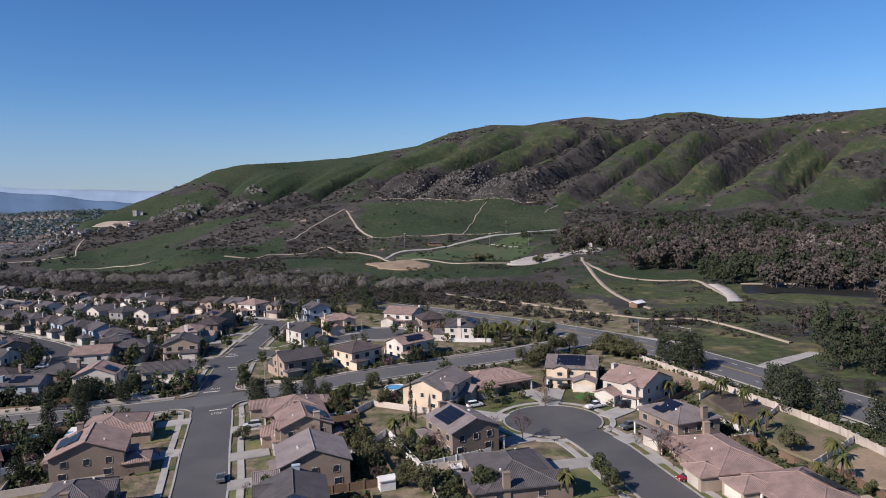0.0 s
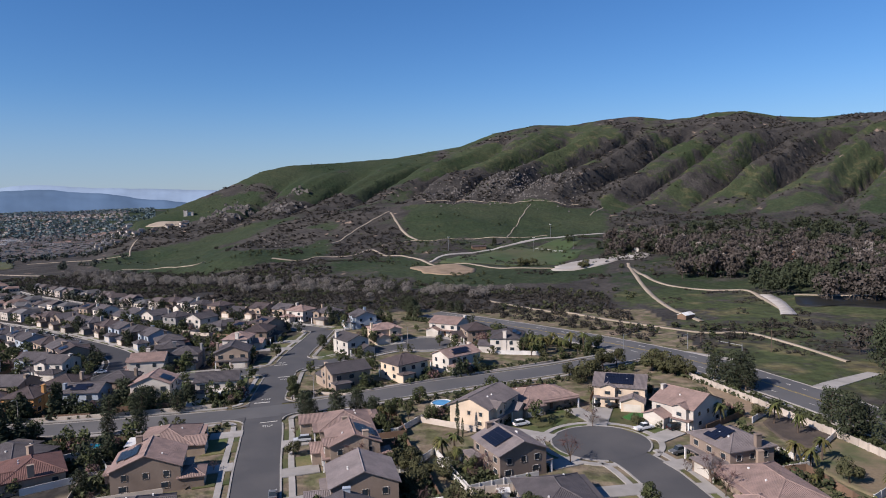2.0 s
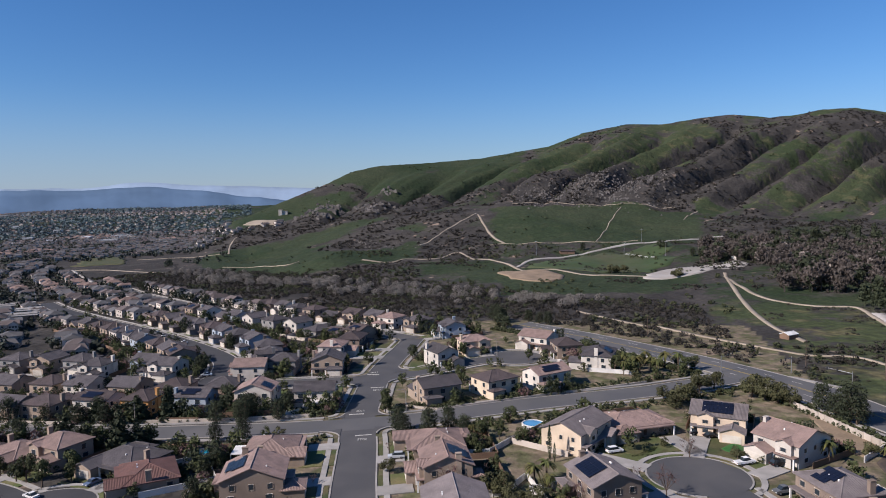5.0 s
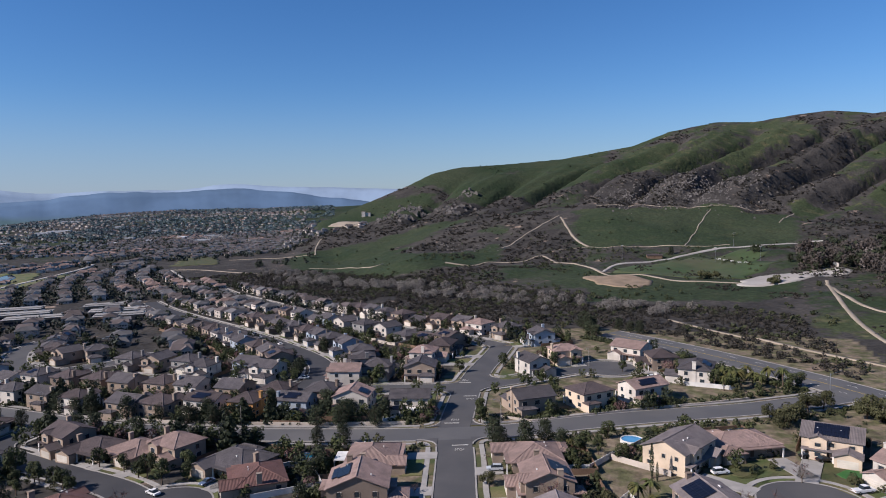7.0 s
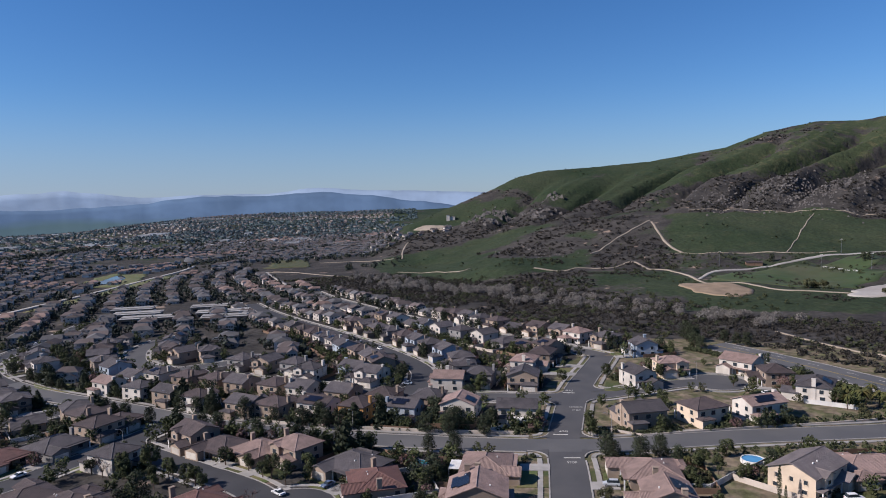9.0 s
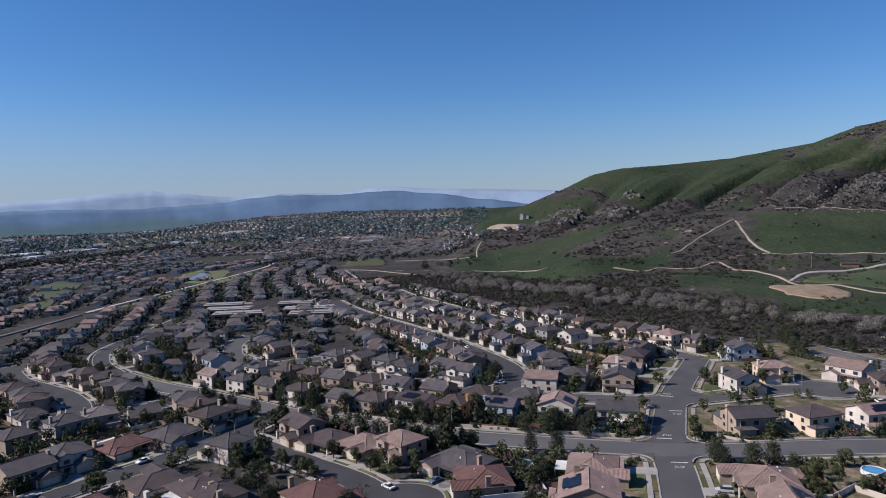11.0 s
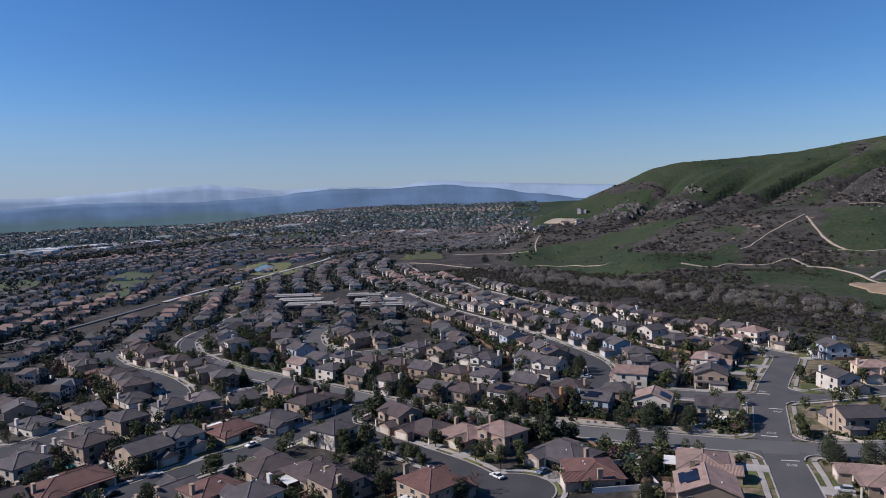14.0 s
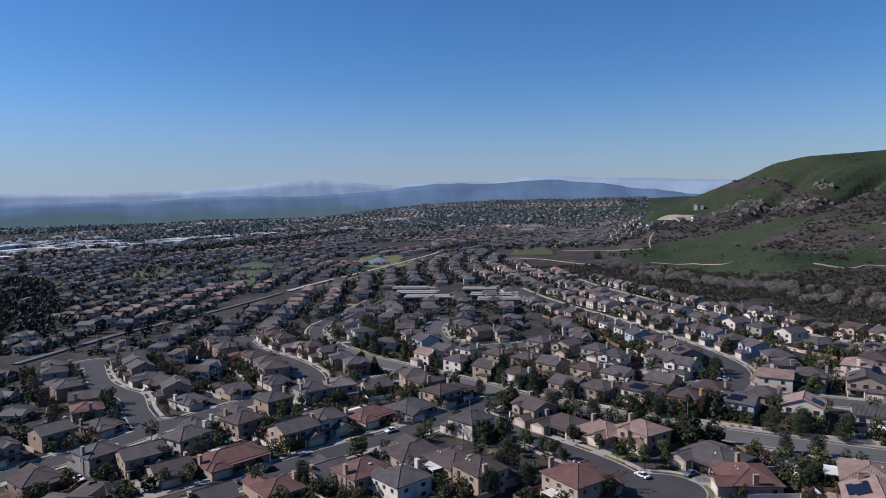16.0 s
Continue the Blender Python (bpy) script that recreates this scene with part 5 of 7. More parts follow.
def clear_of(x, y):
    """The nearest place beside the carriageway and clear of the houses."""
    for k in range(30):
        dd = np.hypot(ROAD_XY[:, 0] - x, ROAD_XY[:, 1] - y) - ROAD_HALF
        i = int(dd.argmin())
        vx = vy = 0.0
        if dd[i] < 2.6:
            n = math.hypot(x - ROAD_XY[i, 0], y - ROAD_XY[i, 1]) or 1.0
            vx, vy = (x - ROAD_XY[i, 0]) / n, (y - ROAD_XY[i, 1]) / n
        for o in PLACED:
            n = math.hypot(x - o[0], y - o[1])
            if n < min(o[4], o[5]) / 2 + 1.2:
                vx, vy = vx + (x - o[0]) / (n or 1.0), vy + (y - o[1]) / (n or 1.0)
        if abs(vx) + abs(vy) < 1e-6:
            return x, y
        x, y = x + vx, y + vy
    return None


GROWN = []
for kind, size, places in TREES:
    for x, y in places:
        spot = clear_of(x, y)
        if spot and not any(math.hypot(spot[0] - q[0], spot[1] - q[1]) < (5.5 if kind == "spread_pine" and spot[0] < -60 else 2.2) for q in GROWN):
            GROWN.append(spot)
            plant(kind, spot[0], spot[1], size * tree_rng.uniform(0.85, 1.15))
STUFF_TREES = []
for c, f, s, w, d, back in GARDENS:
    for k in range(tree_rng.choice((4, 5, 6, 7)) if c.length > 190 else tree_rng.choice((3, 3, 4, 5))):
        q = c - f * tree_rng.uniform(d / 2 + 3.0, back) + s * tree_rng.uniform(-w / 2 - 2, w / 2 + 2)
        if c.length < 190:
            plant_free(tree_rng.choice(("round", "round", "olive", "bare", "palm")), q.x, q.y, tree_rng.uniform(0.4, 0.75))
        elif road_gap(q.x, q.y) > 1.5:
            STUFF_TREES.append((q.x, q.y))
    if tree_rng.random() < 0.5:
        q = c + f * (d / 2 + 6.5) + s * tree_rng.uniform(-w / 2 - 1, w / 2 + 1)
        if c.length < 205:
            plant_free(tree_rng.choice(("round", "bare", "bare", "olive")), q.x, q.y, tree_rng.uniform(0.4, 0.7))
        elif road_gap(q.x, q.y) > 1.5:
            STUFF_TREES.append((q.x, q.y))


# ---- scattered growth and the far town, as masses ----
def leaflets(rng, centre, radii, n, size, rough=0.5):
    """Triangles strewn over the shell of one lobe of a crown, facing outwards."""
    d = rng.normal(size=(n, 3))
    d /= np.linalg.norm(d, axis=1)[:, None]
    c = np.array(centre) + d * np.array(radii) * rng.uniform(0.7, 1.0, (n, 1))
    face = d + rough * rng.normal(size=(n, 3))
    a = np.cross(face, rng.normal(size=(n, 3)))
    a *= size * rng.uniform(0.7, 1.2, (n, 1)) / np.linalg.norm(a, axis=1)[:, None]
    b = np.cross(face, a)
    b *= size * rng.uniform(0.7, 1.2, (n, 1)) / np.linalg.norm(b, axis=1)[:, None]
    return np.stack([c + a, c - 0.5 * a + 0.87 * b, c - 0.5 * a - 0.87 * b], 1).reshape(-1, 3)


def spray(rng, n):
    """A ragged clump about one unit across, its foot at z = 0."""
    v = leaflets(rng, (0, 0, 0.42), (0.46, 0.46, 0.42), n, 1.05 / math.sqrt(n), 0.6)
    return v, np.arange(len(v)).reshape(-1, 3)


def stem(top, wide):
    """A three-sided tapering trunk."""
    lo = [(wide * math.cos(2.1 * k), wide * math.sin(2.1 * k), -0.04) for k in range(3)]
    return np.array([p for k in range(3) for p in (lo[k], lo[(k + 1) % 3], (0, 0, top))])


def broad_shape(rng, n, wide=0.62, low=0.22):
    """A tall tree of one unit: a trunk, limbs and a crown of several uneven lobes."""
    lobes = 9
    vs = [stem(0.75, 0.022)]
    for k in range(lobes):
        z = low + 0.14 + (0.86 - low - 0.14) * (k + rng.uniform(0, 0.8)) / lobes
        out = 0.5 * wide * (1.15 - 0.75 * abs(z - 0.5 * (1 + low)) / 0.4) * rng.uniform(0.25, 0.85)
        a = 2.4 * k + rng.uniform(-0.5, 0.5)
        rad = rng.uniform(0.12, 0.2)
        c = np.array((out * math.cos(a), out * math.sin(a), z))
        vs.append(np.array([(0, 0, z - 0.2), (0.012, 0.012, z - 0.17), c]))
        vs.append(leaflets(rng, c, (rad, rad, rad * 0.8), n // lobes, 2.0 * rad / math.sqrt(n // lobes), 0.45))
    v = np.concatenate(vs)
    return v, np.arange(len(v)).reshape(-1, 3)


def conifer_shape(rng, n, wide=0.5, low=0.08):
    """A conifer of one unit: a trunk and tiers of drooping boughs."""
    vs = [stem(0.97, 0.02)]
    boughs = 30
    for k in range(boughs):
        z = low + (0.96 - low) * (k / boughs) ** 0.92
        out = 0.5 * wide * (1 - (z - low) / (1.02 - low)) ** 0.75 * rng.uniform(0.65, 1.15)
        a = 2.4 * k + rng.uniform(-0.5, 0.5)
        vs.append(leaflets(rng, (0.55 * out * math.cos(a), 0.55 * out * math.sin(a), z), (0.6 * out + 0.02, 0.6 * out + 0.02, 0.045), n // boughs, 1.1 * (out + 0.05) / math.sqrt(n / boughs), 0.6))
    v = np.concatenate(vs)
    return v, np.arange(len(v)).reshape(-1, 3)


def masses(name, places, sizes, mat, label, category, n=14, tall=1.0, seed=1, shape=spray):
    """Very many ragged clumps or trees at places (N x 3), joined into one mesh."""
    rng = np.random.default_rng(seed)
    shapes = [shape(rng, n) for k in range(6)]
    vs, ts, count = [], [], 0
    for i, (p, s) in enumerate(zip(places, sizes)):
        v, t = shapes[i % 6]
        a = rng.uniform(0, 6.28)
        c, q = math.cos(a), math.sin(a)
        w = v @ np.array([[c, q, 0], [-q, c, 0], [0, 0, 1]])
        w = w * np.array([s, s, s * tall * rng.uniform(0.8, 1.2)]) + np.array(p)
        vs.append(w)
        ts.append(t + count)
        count += len(v)
    return soup(name, np.concatenate(vs), np.concatenate(ts), mat, label, category)


def scatter(rng, n, b0, b1, r0, r1, accept):
    """Random places in a sector that a test accepts."""
    out = []
    for k in range(n):
        b = radians(rng.uniform(b0, b1))
        r = math.sqrt(rng.uniform(r0 * r0, r1 * r1))
        x, y = r * math.sin(b), r * math.cos(b)
        if accept(math.degrees(b), r, x, y):
            out.append((x, y, height(x, y) - 0.1))
    return out


g = np.random.default_rng(7)
CREEK = [(-640, 760), (-560, 690), (-480, 640), (-400, 580), (-330, 540), (-262, 495), (-200, 455), (-140, 425), (-85, 405), (-45, 402), (-28, 390), (5, 360), (36, 331), (58, 307), (80, 284), (95, 262), (105, 235), (115, 205), (125, 170)]
CREEK_LINE = np.array([(p.x, p.y) for p, d in curve_points(CREEK, 8.0)])
CREEK_DIR = [d for p, d in curve_points(CREEK, 8.0)]


def beyond_creek(x, y):
    """Metres past the edge of the suburb, towards the hills."""
    i = int(np.hypot(CREEK_LINE[:, 0] - x, CREEK_LINE[:, 1] - y).argmin())
    d = CREEK_DIR[i]
    return (x - CREEK_LINE[i, 0]) * -d.y + (y - CREEK_LINE[i, 1]) * d.x


def near_trail(x, y, gap):
    return bool(len(TRAIL_XY)) and float(np.hypot(TRAIL_XY[:, 0] - x, TRAIL_XY[:, 1] - y).min()) < gap


TRAILS = {}
TRAILS["ridge_trail"] = (6, [(-247.5, 744.0), (-214.7, 746.2), (-199.1, 763.0), (-168.3, 772.4), (-147.7, 802.5), (-122.6, 765.8), (-102.2, 750.5), (-81.9, 724.8), (-68.0, 695.0), (-45.2, 669.3), (-19.7, 649.2), (3.9, 636.7), (26.5, 632.0), (48.3, 629.3), (69.3, 625.6), (89.0, 646.4)])
TRAILS["fork_trail"] = (6, [(-155.4, 1019.5), (-139.2, 965.2), (-121.5, 908.5), (-109.3, 877.0), (-98.2, 856.2)])
TRAILS["slope_trail"] = (4, [(-207.5, 857.5), (-200.1, 891.9), (-188.1, 948.3), (-166.0, 1007.8), (-158.7, 1025.0)])
TRAILS["bench_trail"] = (3, [(-132.8, 835.6), (-98.0, 854.1), (-60.8, 840.8), (-22.9, 845.3), (38.3, 848.9), (62.7, 858.9)])
TRAILS["cross_trail"] = (3, [(12.8, 845.0), (26.3, 932.7), (44.4, 1030.8), (53.8, 1068.6)])
TRAILS["upper_trail"] = (2, [(-111, 1086), (12, 1084), (133, 1088)])
TRAILS["short_trail"] = (3, [(132.7, 987.1), (151.4, 1047.2), (163.4, 1071.9)])
TRAILS["park_road"] = (7, [(-67.2, 698.7), (-59.6, 730.2), (-43.8, 749.2), (-21.6, 768.3), (13.0, 803.6), (55.5, 841.4), (97.9, 861.0), (148.5, 892.5), (167.0, 899.6)])
TRAILS["foot_trail"] = (5, [(-535.9, 970.3), (-568.0, 1032.4), (-590.3, 1093.3), (-585.1, 1118.8)])
TRAILS["levee_road"] = (6, [(-700.2, 977.2), (-634.1, 994.3), (-570.8, 977.5), (-535.9, 970.3)])
TRAILS["basin_road"] = (7, [(-686.9, 819.0), (-591.3, 721.3), (-492.1, 623.0)])
TRAILS["basin_trail"] = (5, [(-686.9, 819.0), (-631.4, 811.1), (-556.1, 771.2), (-494.4, 743.1)])
TRAILS["west_trail"] = (3, [(-456.5, 806.1), (-407.7, 808.3), (-352.2, 773.9), (-343.0, 788.1)])
TRAILS["low_trail"] = (5, [(116.4, 618.0), (104.9, 521.5), (99.3, 460.3), (96.7, 411.4), (96.5, 376.7), (100.8, 343.3)])
TRAILS["dam_trail"] = (5, [(114.3, 606.4), (111.6, 522.9), (116.6, 472.8), (135.9, 446.9), (155.8, 441.0), (154.5, 410.3), (152.1, 383.5), (148.4, 358.9)])
TRAILS["creek_trail"] = (4, [(-5.6, 438.1), (13.7, 408.1), (32.0, 384.8), (58.3, 351.0), (81.3, 326.7), (94.1, 315.4), (111.7, 313.9), (120.8, 291.7), (128.6, 258.6)])
TRAILS["pond_edge"] = (6, [(175.5, 419.0), (202.9, 412.3), (235.3, 410.5), (256.9, 408.9)])
TRAIL_LINES = {k: curve_points(v[1], 5.0) for k, v in TRAILS.items()}
TRAIL_XY = np.array([(p.x, p.y) for k in TRAIL_LINES for p, d in TRAIL_LINES[k]])


in_creek = lambda b, r, x, y: not (x > 90 and y < 300) and not (x > 70 and y > 335) and 1 < beyond_creek(x, y) < (150 if b < -8 else 105) + 40 * noise.noise((x * 0.01, y * 0.01, 0)) and not near_trail(x, y, 4) and road_gap(x, y) > 3 and noise.noise((x * 0.02, y * 0.02, 5)) > -0.45
pl = scatter(g, 26000, -48, 24, 250, 900, in_creek)
masses("creek_brush", pl, g.uniform(1.6, 4.2, len(pl)), M_BRUSH, "dark brown chaparral thicket along the creek", "brush", 36, 0.75, 2)
pl = scatter(g, 9000, -48, 20, 250, 900, lambda b, r, x, y: in_creek(b, r, x, y) and noise.noise((x * 0.015, y * 0.015, 9)) > 0.0)
masses("creek_green_brush", pl, g.uniform(2.0, 4.5, len(pl)), M_GREENBRUSH, "dull green shrubs along the creek", "brush", 36, 0.75, 3)
WILLOWS = [(-451, 731), (-422, 714), (-370, 653), (-345, 637), (-310, 618), (-289, 607), (-268, 608), (-248, 608), (-223, 592), (-190, 560), (-150, 540), (-110, 520), (-60, 500), (-20, 480)]
pl = []
for k in range(210):
    wx, wy = WILLOWS[int(g.integers(len(WILLOWS)))]
    x, y = wx + g.normal() * 16, wy + g.normal() * 13
    pl.append((x, y, height(x, y)))
masses("willow_thicket", pl, g.uniform(6.0, 11.0, len(pl)), M_GREYTREE, "pale grey leafless willows in the creek bed", "trees", 420, 0.8, 4)
# chaparral on the hills
pl = scatter(g, 22000, -30, 36, 640, 1850, lambda b, r, x, y: cover(b, r, x, y) < 0.42 and not near_trail(x, y, 5) and noise.noise((x * 0.012, y * 0.012, 2)) > -0.2)
masses("hill_chaparral", pl, g.uniform(2.5, 7.0, len(pl)), M_BRUSH, "dark chaparral over the hillsides", "brush", 16, 0.55, 5)
pl = scatter(g, 3500, -30, 36, 560, 1850, lambda b, r, x, y: not near_trail(x, y, 5) and noise.noise((x * 0.02, y * 0.02, 22)) > 0.2)
masses("hill_shrubs", pl, g.uniform(2.0, 5.0, len(pl)), M_GREENBRUSH, "scattered green shrubs on the grassy slopes", "brush", 9, 0.7, 6)
# brush over the meadow and the lower slopes
pl = scatter(g, 6500, 8, 42, 200, 470, lambda b, r, x, y: x > 96 and y > 215 and not (x < 136 and y < 250) and road_gap(x, y) > 5 and not near_trail(x, y, 3) and not (160 < x < 295 and 345 < y < 415) and noise.fractal((x * 0.03, y * 0.03, 90), 1.0, 2.0, 3) > 0.1)
masses("meadow_brush", pl, g.uniform(0.8, 2.4, len(pl)), M_BRUSH, "brown brush and dry weeds over the meadow", "brush", 30, 0.6, 41)
pl = scatter(g, 9000, -32, 20, 430, 860, lambda b, r, x, y: beyond_creek(x, y) > 60 and not near_trail(x, y, 5) and noise.fractal((x * 0.012, y * 0.012, 95), 1.0, 2.0, 3) > 0.3)
masses("slope_brush", pl, g.uniform(1.5, 4.2, len(pl)), M_BRUSH, "dark brush in patches over the lower slopes", "brush", 24, 0.6, 42)
pl = scatter(g, 2600, -30, 22, 430, 860, lambda b, r, x, y: beyond_creek(x, y) > 60 and not near_trail(x, y, 5) and noise.fractal((x * 0.012, y * 0.012, 97), 1.0, 2.0, 3) > 0.1)
masses("slope_shrubs", pl, g.uniform(1.5, 5.0, len(pl)), M_GREENBRUSH, "dull green shrubs over the lower slopes", "brush", 40, 0.8, 43)
# rock outcrops and talus on the slopes
def outcrop(name, places, spread, count, size, label):
    vs, ts, n = [], [], 0
    for k in range(count):
        x, y = places[k % len(places)]
        x, y = x + g.normal() * spread, y + g.normal() * spread
        s = size * g.uniform(0.4, 1.3)
        v = np.array([(-1, -1, -0.6), (1, -0.8, -0.6), (0.9, 1, -0.6), (-0.8, 0.9, -0.6), (-0.5, -0.6, 0.7), (0.6, -0.4, 1.0), (0.3, 0.6, 0.8), (-0.4, 0.4, 1.1)]) * s * g.uniform(0.6, 1.3, (8, 3))
        t = np.array([(0, 1, 5), (0, 5, 4), (1, 2, 6), (1, 6, 5), (2, 3, 7), (2, 7, 6), (3, 0, 4), (3, 4, 7), (4, 5, 6), (4, 6, 7)])
        vs.append(v + (x, y, height(x, y)))
        ts.append(t + n)
        n += 8
    soup(name, np.concatenate(vs), np.concatenate(ts), M_OUTCROP, label, "rocks")


M_OUTCROP = material("weathered_rock", (0.122, 0.111, 0.103), (0.0783, 0.0722, 0.067), fine=0.4, coarse=0.05, vary=0.35, per_island=0.3)
outcrop("rock_outcrop", [(-530, 1269), (-532, 1322), (-520, 1355), (-493, 1317), (-477, 1312), (-491, 1245)], 13, 130, 4.0, "grey rock outcrop jutting from the grassy shoulder")
outcrop("rock_outcrop", [(-416, 1263), (-386, 1287), (-406, 1386), (-374, 1214)], 11, 70, 4.0, "grey rock outcrop in the brush of the slope")
outcrop("talus", [(-331, 934), (-297, 881), (-282, 896), (-251, 857), (-301, 935)], 16, 130, 1.2, "pale scattered stones on a brushy knoll")
outcrop("talus", [(-40, 1130), (0, 1150), (40, 1170), (80, 1160), (60, 1220), (10, 1210), (100, 1230), (-60, 1180)], 38, 1300, 1.6, "pinkish-grey scree on the rocky face")
# the wooded park in the east
wood = lambda b, r, x, y: beyond_creek(x, y) > 60 and not near_trail(x, y, 6) and (b > 13.5 + 2 * noise.noise((x * 0.01, y * 0.01, 1)) or (r > 640 and b > 9 and r > 700)) and not (r < 520 and b < 24.5) and not (r < 435 and b < 35)
glade = lambda x, y: noise.noise((x * 0.012, y * 0.012, 77)) > 0.3
pl = scatter(g, 2100, 9, 40, 330, 800, lambda b, r, x, y: wood(b, r, x, y) and not glade(x, y))
masses("park_bare_woods", pl, g.uniform(9, 18, len(pl)), M_BROWNTREE, "tall brown leafless park woodland", "trees", 190, 1.0, 7, broad_shape)
pl = scatter(g, 700, 9, 40, 330, 900, lambda b, r, x, y: wood(b, r, x, y) and not glade(x, y))
masses("park_evergreens", pl, g.uniform(9, 19, len(pl)), M_PINE, "tall dark evergreen park trees", "trees", 230, 1.0, 8, broad_shape)
pl = scatter(g, 2600, 9, 40, 330, 800, wood)
masses("park_undergrowth", pl, g.uniform(2.0, 5.0, len(pl)), M_BROWNTREE, "brown undergrowth below the park trees", "brush", 30, 0.7, 71)
pl = scatter(g, 26, 22, 34, 560, 720, wood)
masses("park_rust_trees", pl, g.uniform(9, 14, len(pl)), M_RUST, "rust-brown park trees holding dead leaves", "trees", 260, 0.9, 72, broad_shape)
side_wood = lambda b, r, x, y: x > 128 and 190 < y < (288 if b < 32 else 385) and not near_trail(x, y, 5) and not (162 < x < 300 and 345 < y < 420) and road_gap(x, y) > 5 and noise.noise((x * 0.03, y * 0.03, 50)) > -0.3 and x > 128 + 0.25 * max(0, 300 - y)
pl = scatter(g, 520, 18, 45, 200, 480, side_wood)
masses("roadside_bare_woods", pl, g.uniform(8, 15, len(pl)), M_BROWNTREE, "brown leafless woodland beside the main road", "trees", 330, 1.0, 18, broad_shape)
pl = scatter(g, 200, 18, 45, 200, 480, side_wood)
masses("roadside_evergreens", pl, g.uniform(11, 20, len(pl)), M_PINE, "dark conifers beside the main road", "trees", 600, 1.0, 19, conifer_shape)
pl = scatter(g, 420, 20, 40, 400, 520, lambda b, r, x, y: 418 < y < 480 and 160 < x < 360 and not near_trail(x, y, 4))
masses("pond_shore_trees", pl, g.uniform(6, 13, len(pl)), M_PINE, "dark trees on the far shore of the pond", "trees", 200, 1.2, 29, broad_shape)
pl = scatter(g, 60, 12, 34, 560, 760, wood)
masses("park_grey_trees", pl, g.uniform(11, 17, len(pl)), M_PALEBARK, "pale grey leafless park trees", "trees", 330, 1.0, 9, broad_shape)


# pines on the banks of the collector
pl = []
for p, d in LINES["collector"]:
    for s, most in ((-1, 0.34), (1, 0.2)):
        o = 6 + g.uniform(5.0, 12.0)
        x, y = p.x + s * d.y * o, p.y - s * d.x * o
        if -420 < p.x < -128 and g.random() < most and road_gap(x, y) > 2.5 and not any(math.hypot(x - q[0], y - q[1]) < min(q[4], q[5]) / 2 + 1.5 for q in PLACED):
            pl.append((x, y, base(x, y)))
masses("bank_pines", pl, g.uniform(7.5, 12.0, len(pl)), M_PINE, "dark pines on the banks of the collector road", "trees", 620, 1.0, 28, lambda r, n: conifer_shape(r, n, 0.74, 0.1))
# garden trees further off
spots_xy = [(x, y, base(x, y)) for x, y in STUFF_TREES if not any(math.hypot(x - o[0], y - o[1]) < min(o[4], o[5]) / 2 for o in PLACED)]
masses("garden_trees", spots_xy[::2], g.uniform(3.2, 7.2, len(spots_xy[::2])), M_LEAF, "dark green garden trees behind the houses", "trees", 240, 1.1, 15, lambda r, n: broad_shape(r, n, 0.85, 0.1))
masses("garden_evergreens", spots_xy[1::4], g.uniform(3.8, 8.0, len(spots_xy[1::4])), M_PINE, "dark evergreen garden trees behind the houses", "trees", 330, 1.05, 16, lambda r, n: broad_shape(r, n, 0.9, 0.06))
masses("garden_bare_trees", spots_xy[3::4], g.uniform(3.0, 6.0, len(spots_xy[3::4])), M_BLOSSOM, "leafless reddish garden trees behind the houses", "trees", 220, 1.1, 17)
# growth in the open corners of the suburb
loose = lambda b, r, x, y: beyond_creek(x, y) < -4 and road_gap(x, y) > 4 and not any(math.hypot(x - o[0], y - o[1]) < o[2] + 1.0 for o in PLACED) and not (68 < x < 96 and 140 < y < 238)
pl = [p for p in scatter(g, 2300, -70, 30, 110, 400, loose) if g.random() < (0.2 if p[0] > -160 else 0.75)]
k = len(pl) // 3
masses("yard_trees", pl[:k], g.uniform(3.0, 6.5, k), M_LEAF, "leafy trees in the back yards", "trees", 240, 1.05, 25, lambda r, n: broad_shape(r, n, 0.85, 0.1))
masses("yard_olive_trees", pl[k:2 * k], g.uniform(2.5, 5.0, k), M_OLIVE, "olive-green trees in the back yards", "trees", 220, 0.9, 26, lambda r, n: broad_shape(r, n, 0.95, 0.08))
masses("yard_bushes", pl[2 * k:], g.uniform(1.5, 3.0, len(pl) - 2 * k), M_GREENBRUSH, "bushes in the back yards", "shrubs", 60, 0.9, 27)
# trees along the kerbs of the further streets
pl = []
for key in ("creek_side", "north_west", "upper_cross", "collector_bend", "west_street", "second_west", "west_hook", "far_hook"):
    for p, d in LINES[key]:
        for s in (-1, 1):
            o = STREETS[key][0] / 2 + g.uniform(3.2, 7.5)
            x, y = p.x + s * d.y * o, p.y - s * d.x * o
            if p.length > 210 and g.random() < 0.14 and road_gap(x, y) > 2.6 and not any(math.hypot(x - q[0], y - q[1]) < min(q[4], q[5]) / 2 + 0.8 for q in PLACED):
                pl.append((x, y, base(x, y)))
k = len(pl) // 3
masses("street_trees", pl[k:], g.uniform(4.0, 8.0, len(pl) - k), M_LEAF, "dark leafy trees along the kerbs", "trees", 330, 1.05, 61, lambda r, n: broad_shape(r, n, 0.85, 0.12))
masses("street_evergreens", pl[:k], g.uniform(5.0, 9.0, k), M_PINE, "dark evergreen trees along the kerbs", "trees", 420, 1.1, 62, lambda r, n: broad_shape(r, n, 0.8, 0.08))
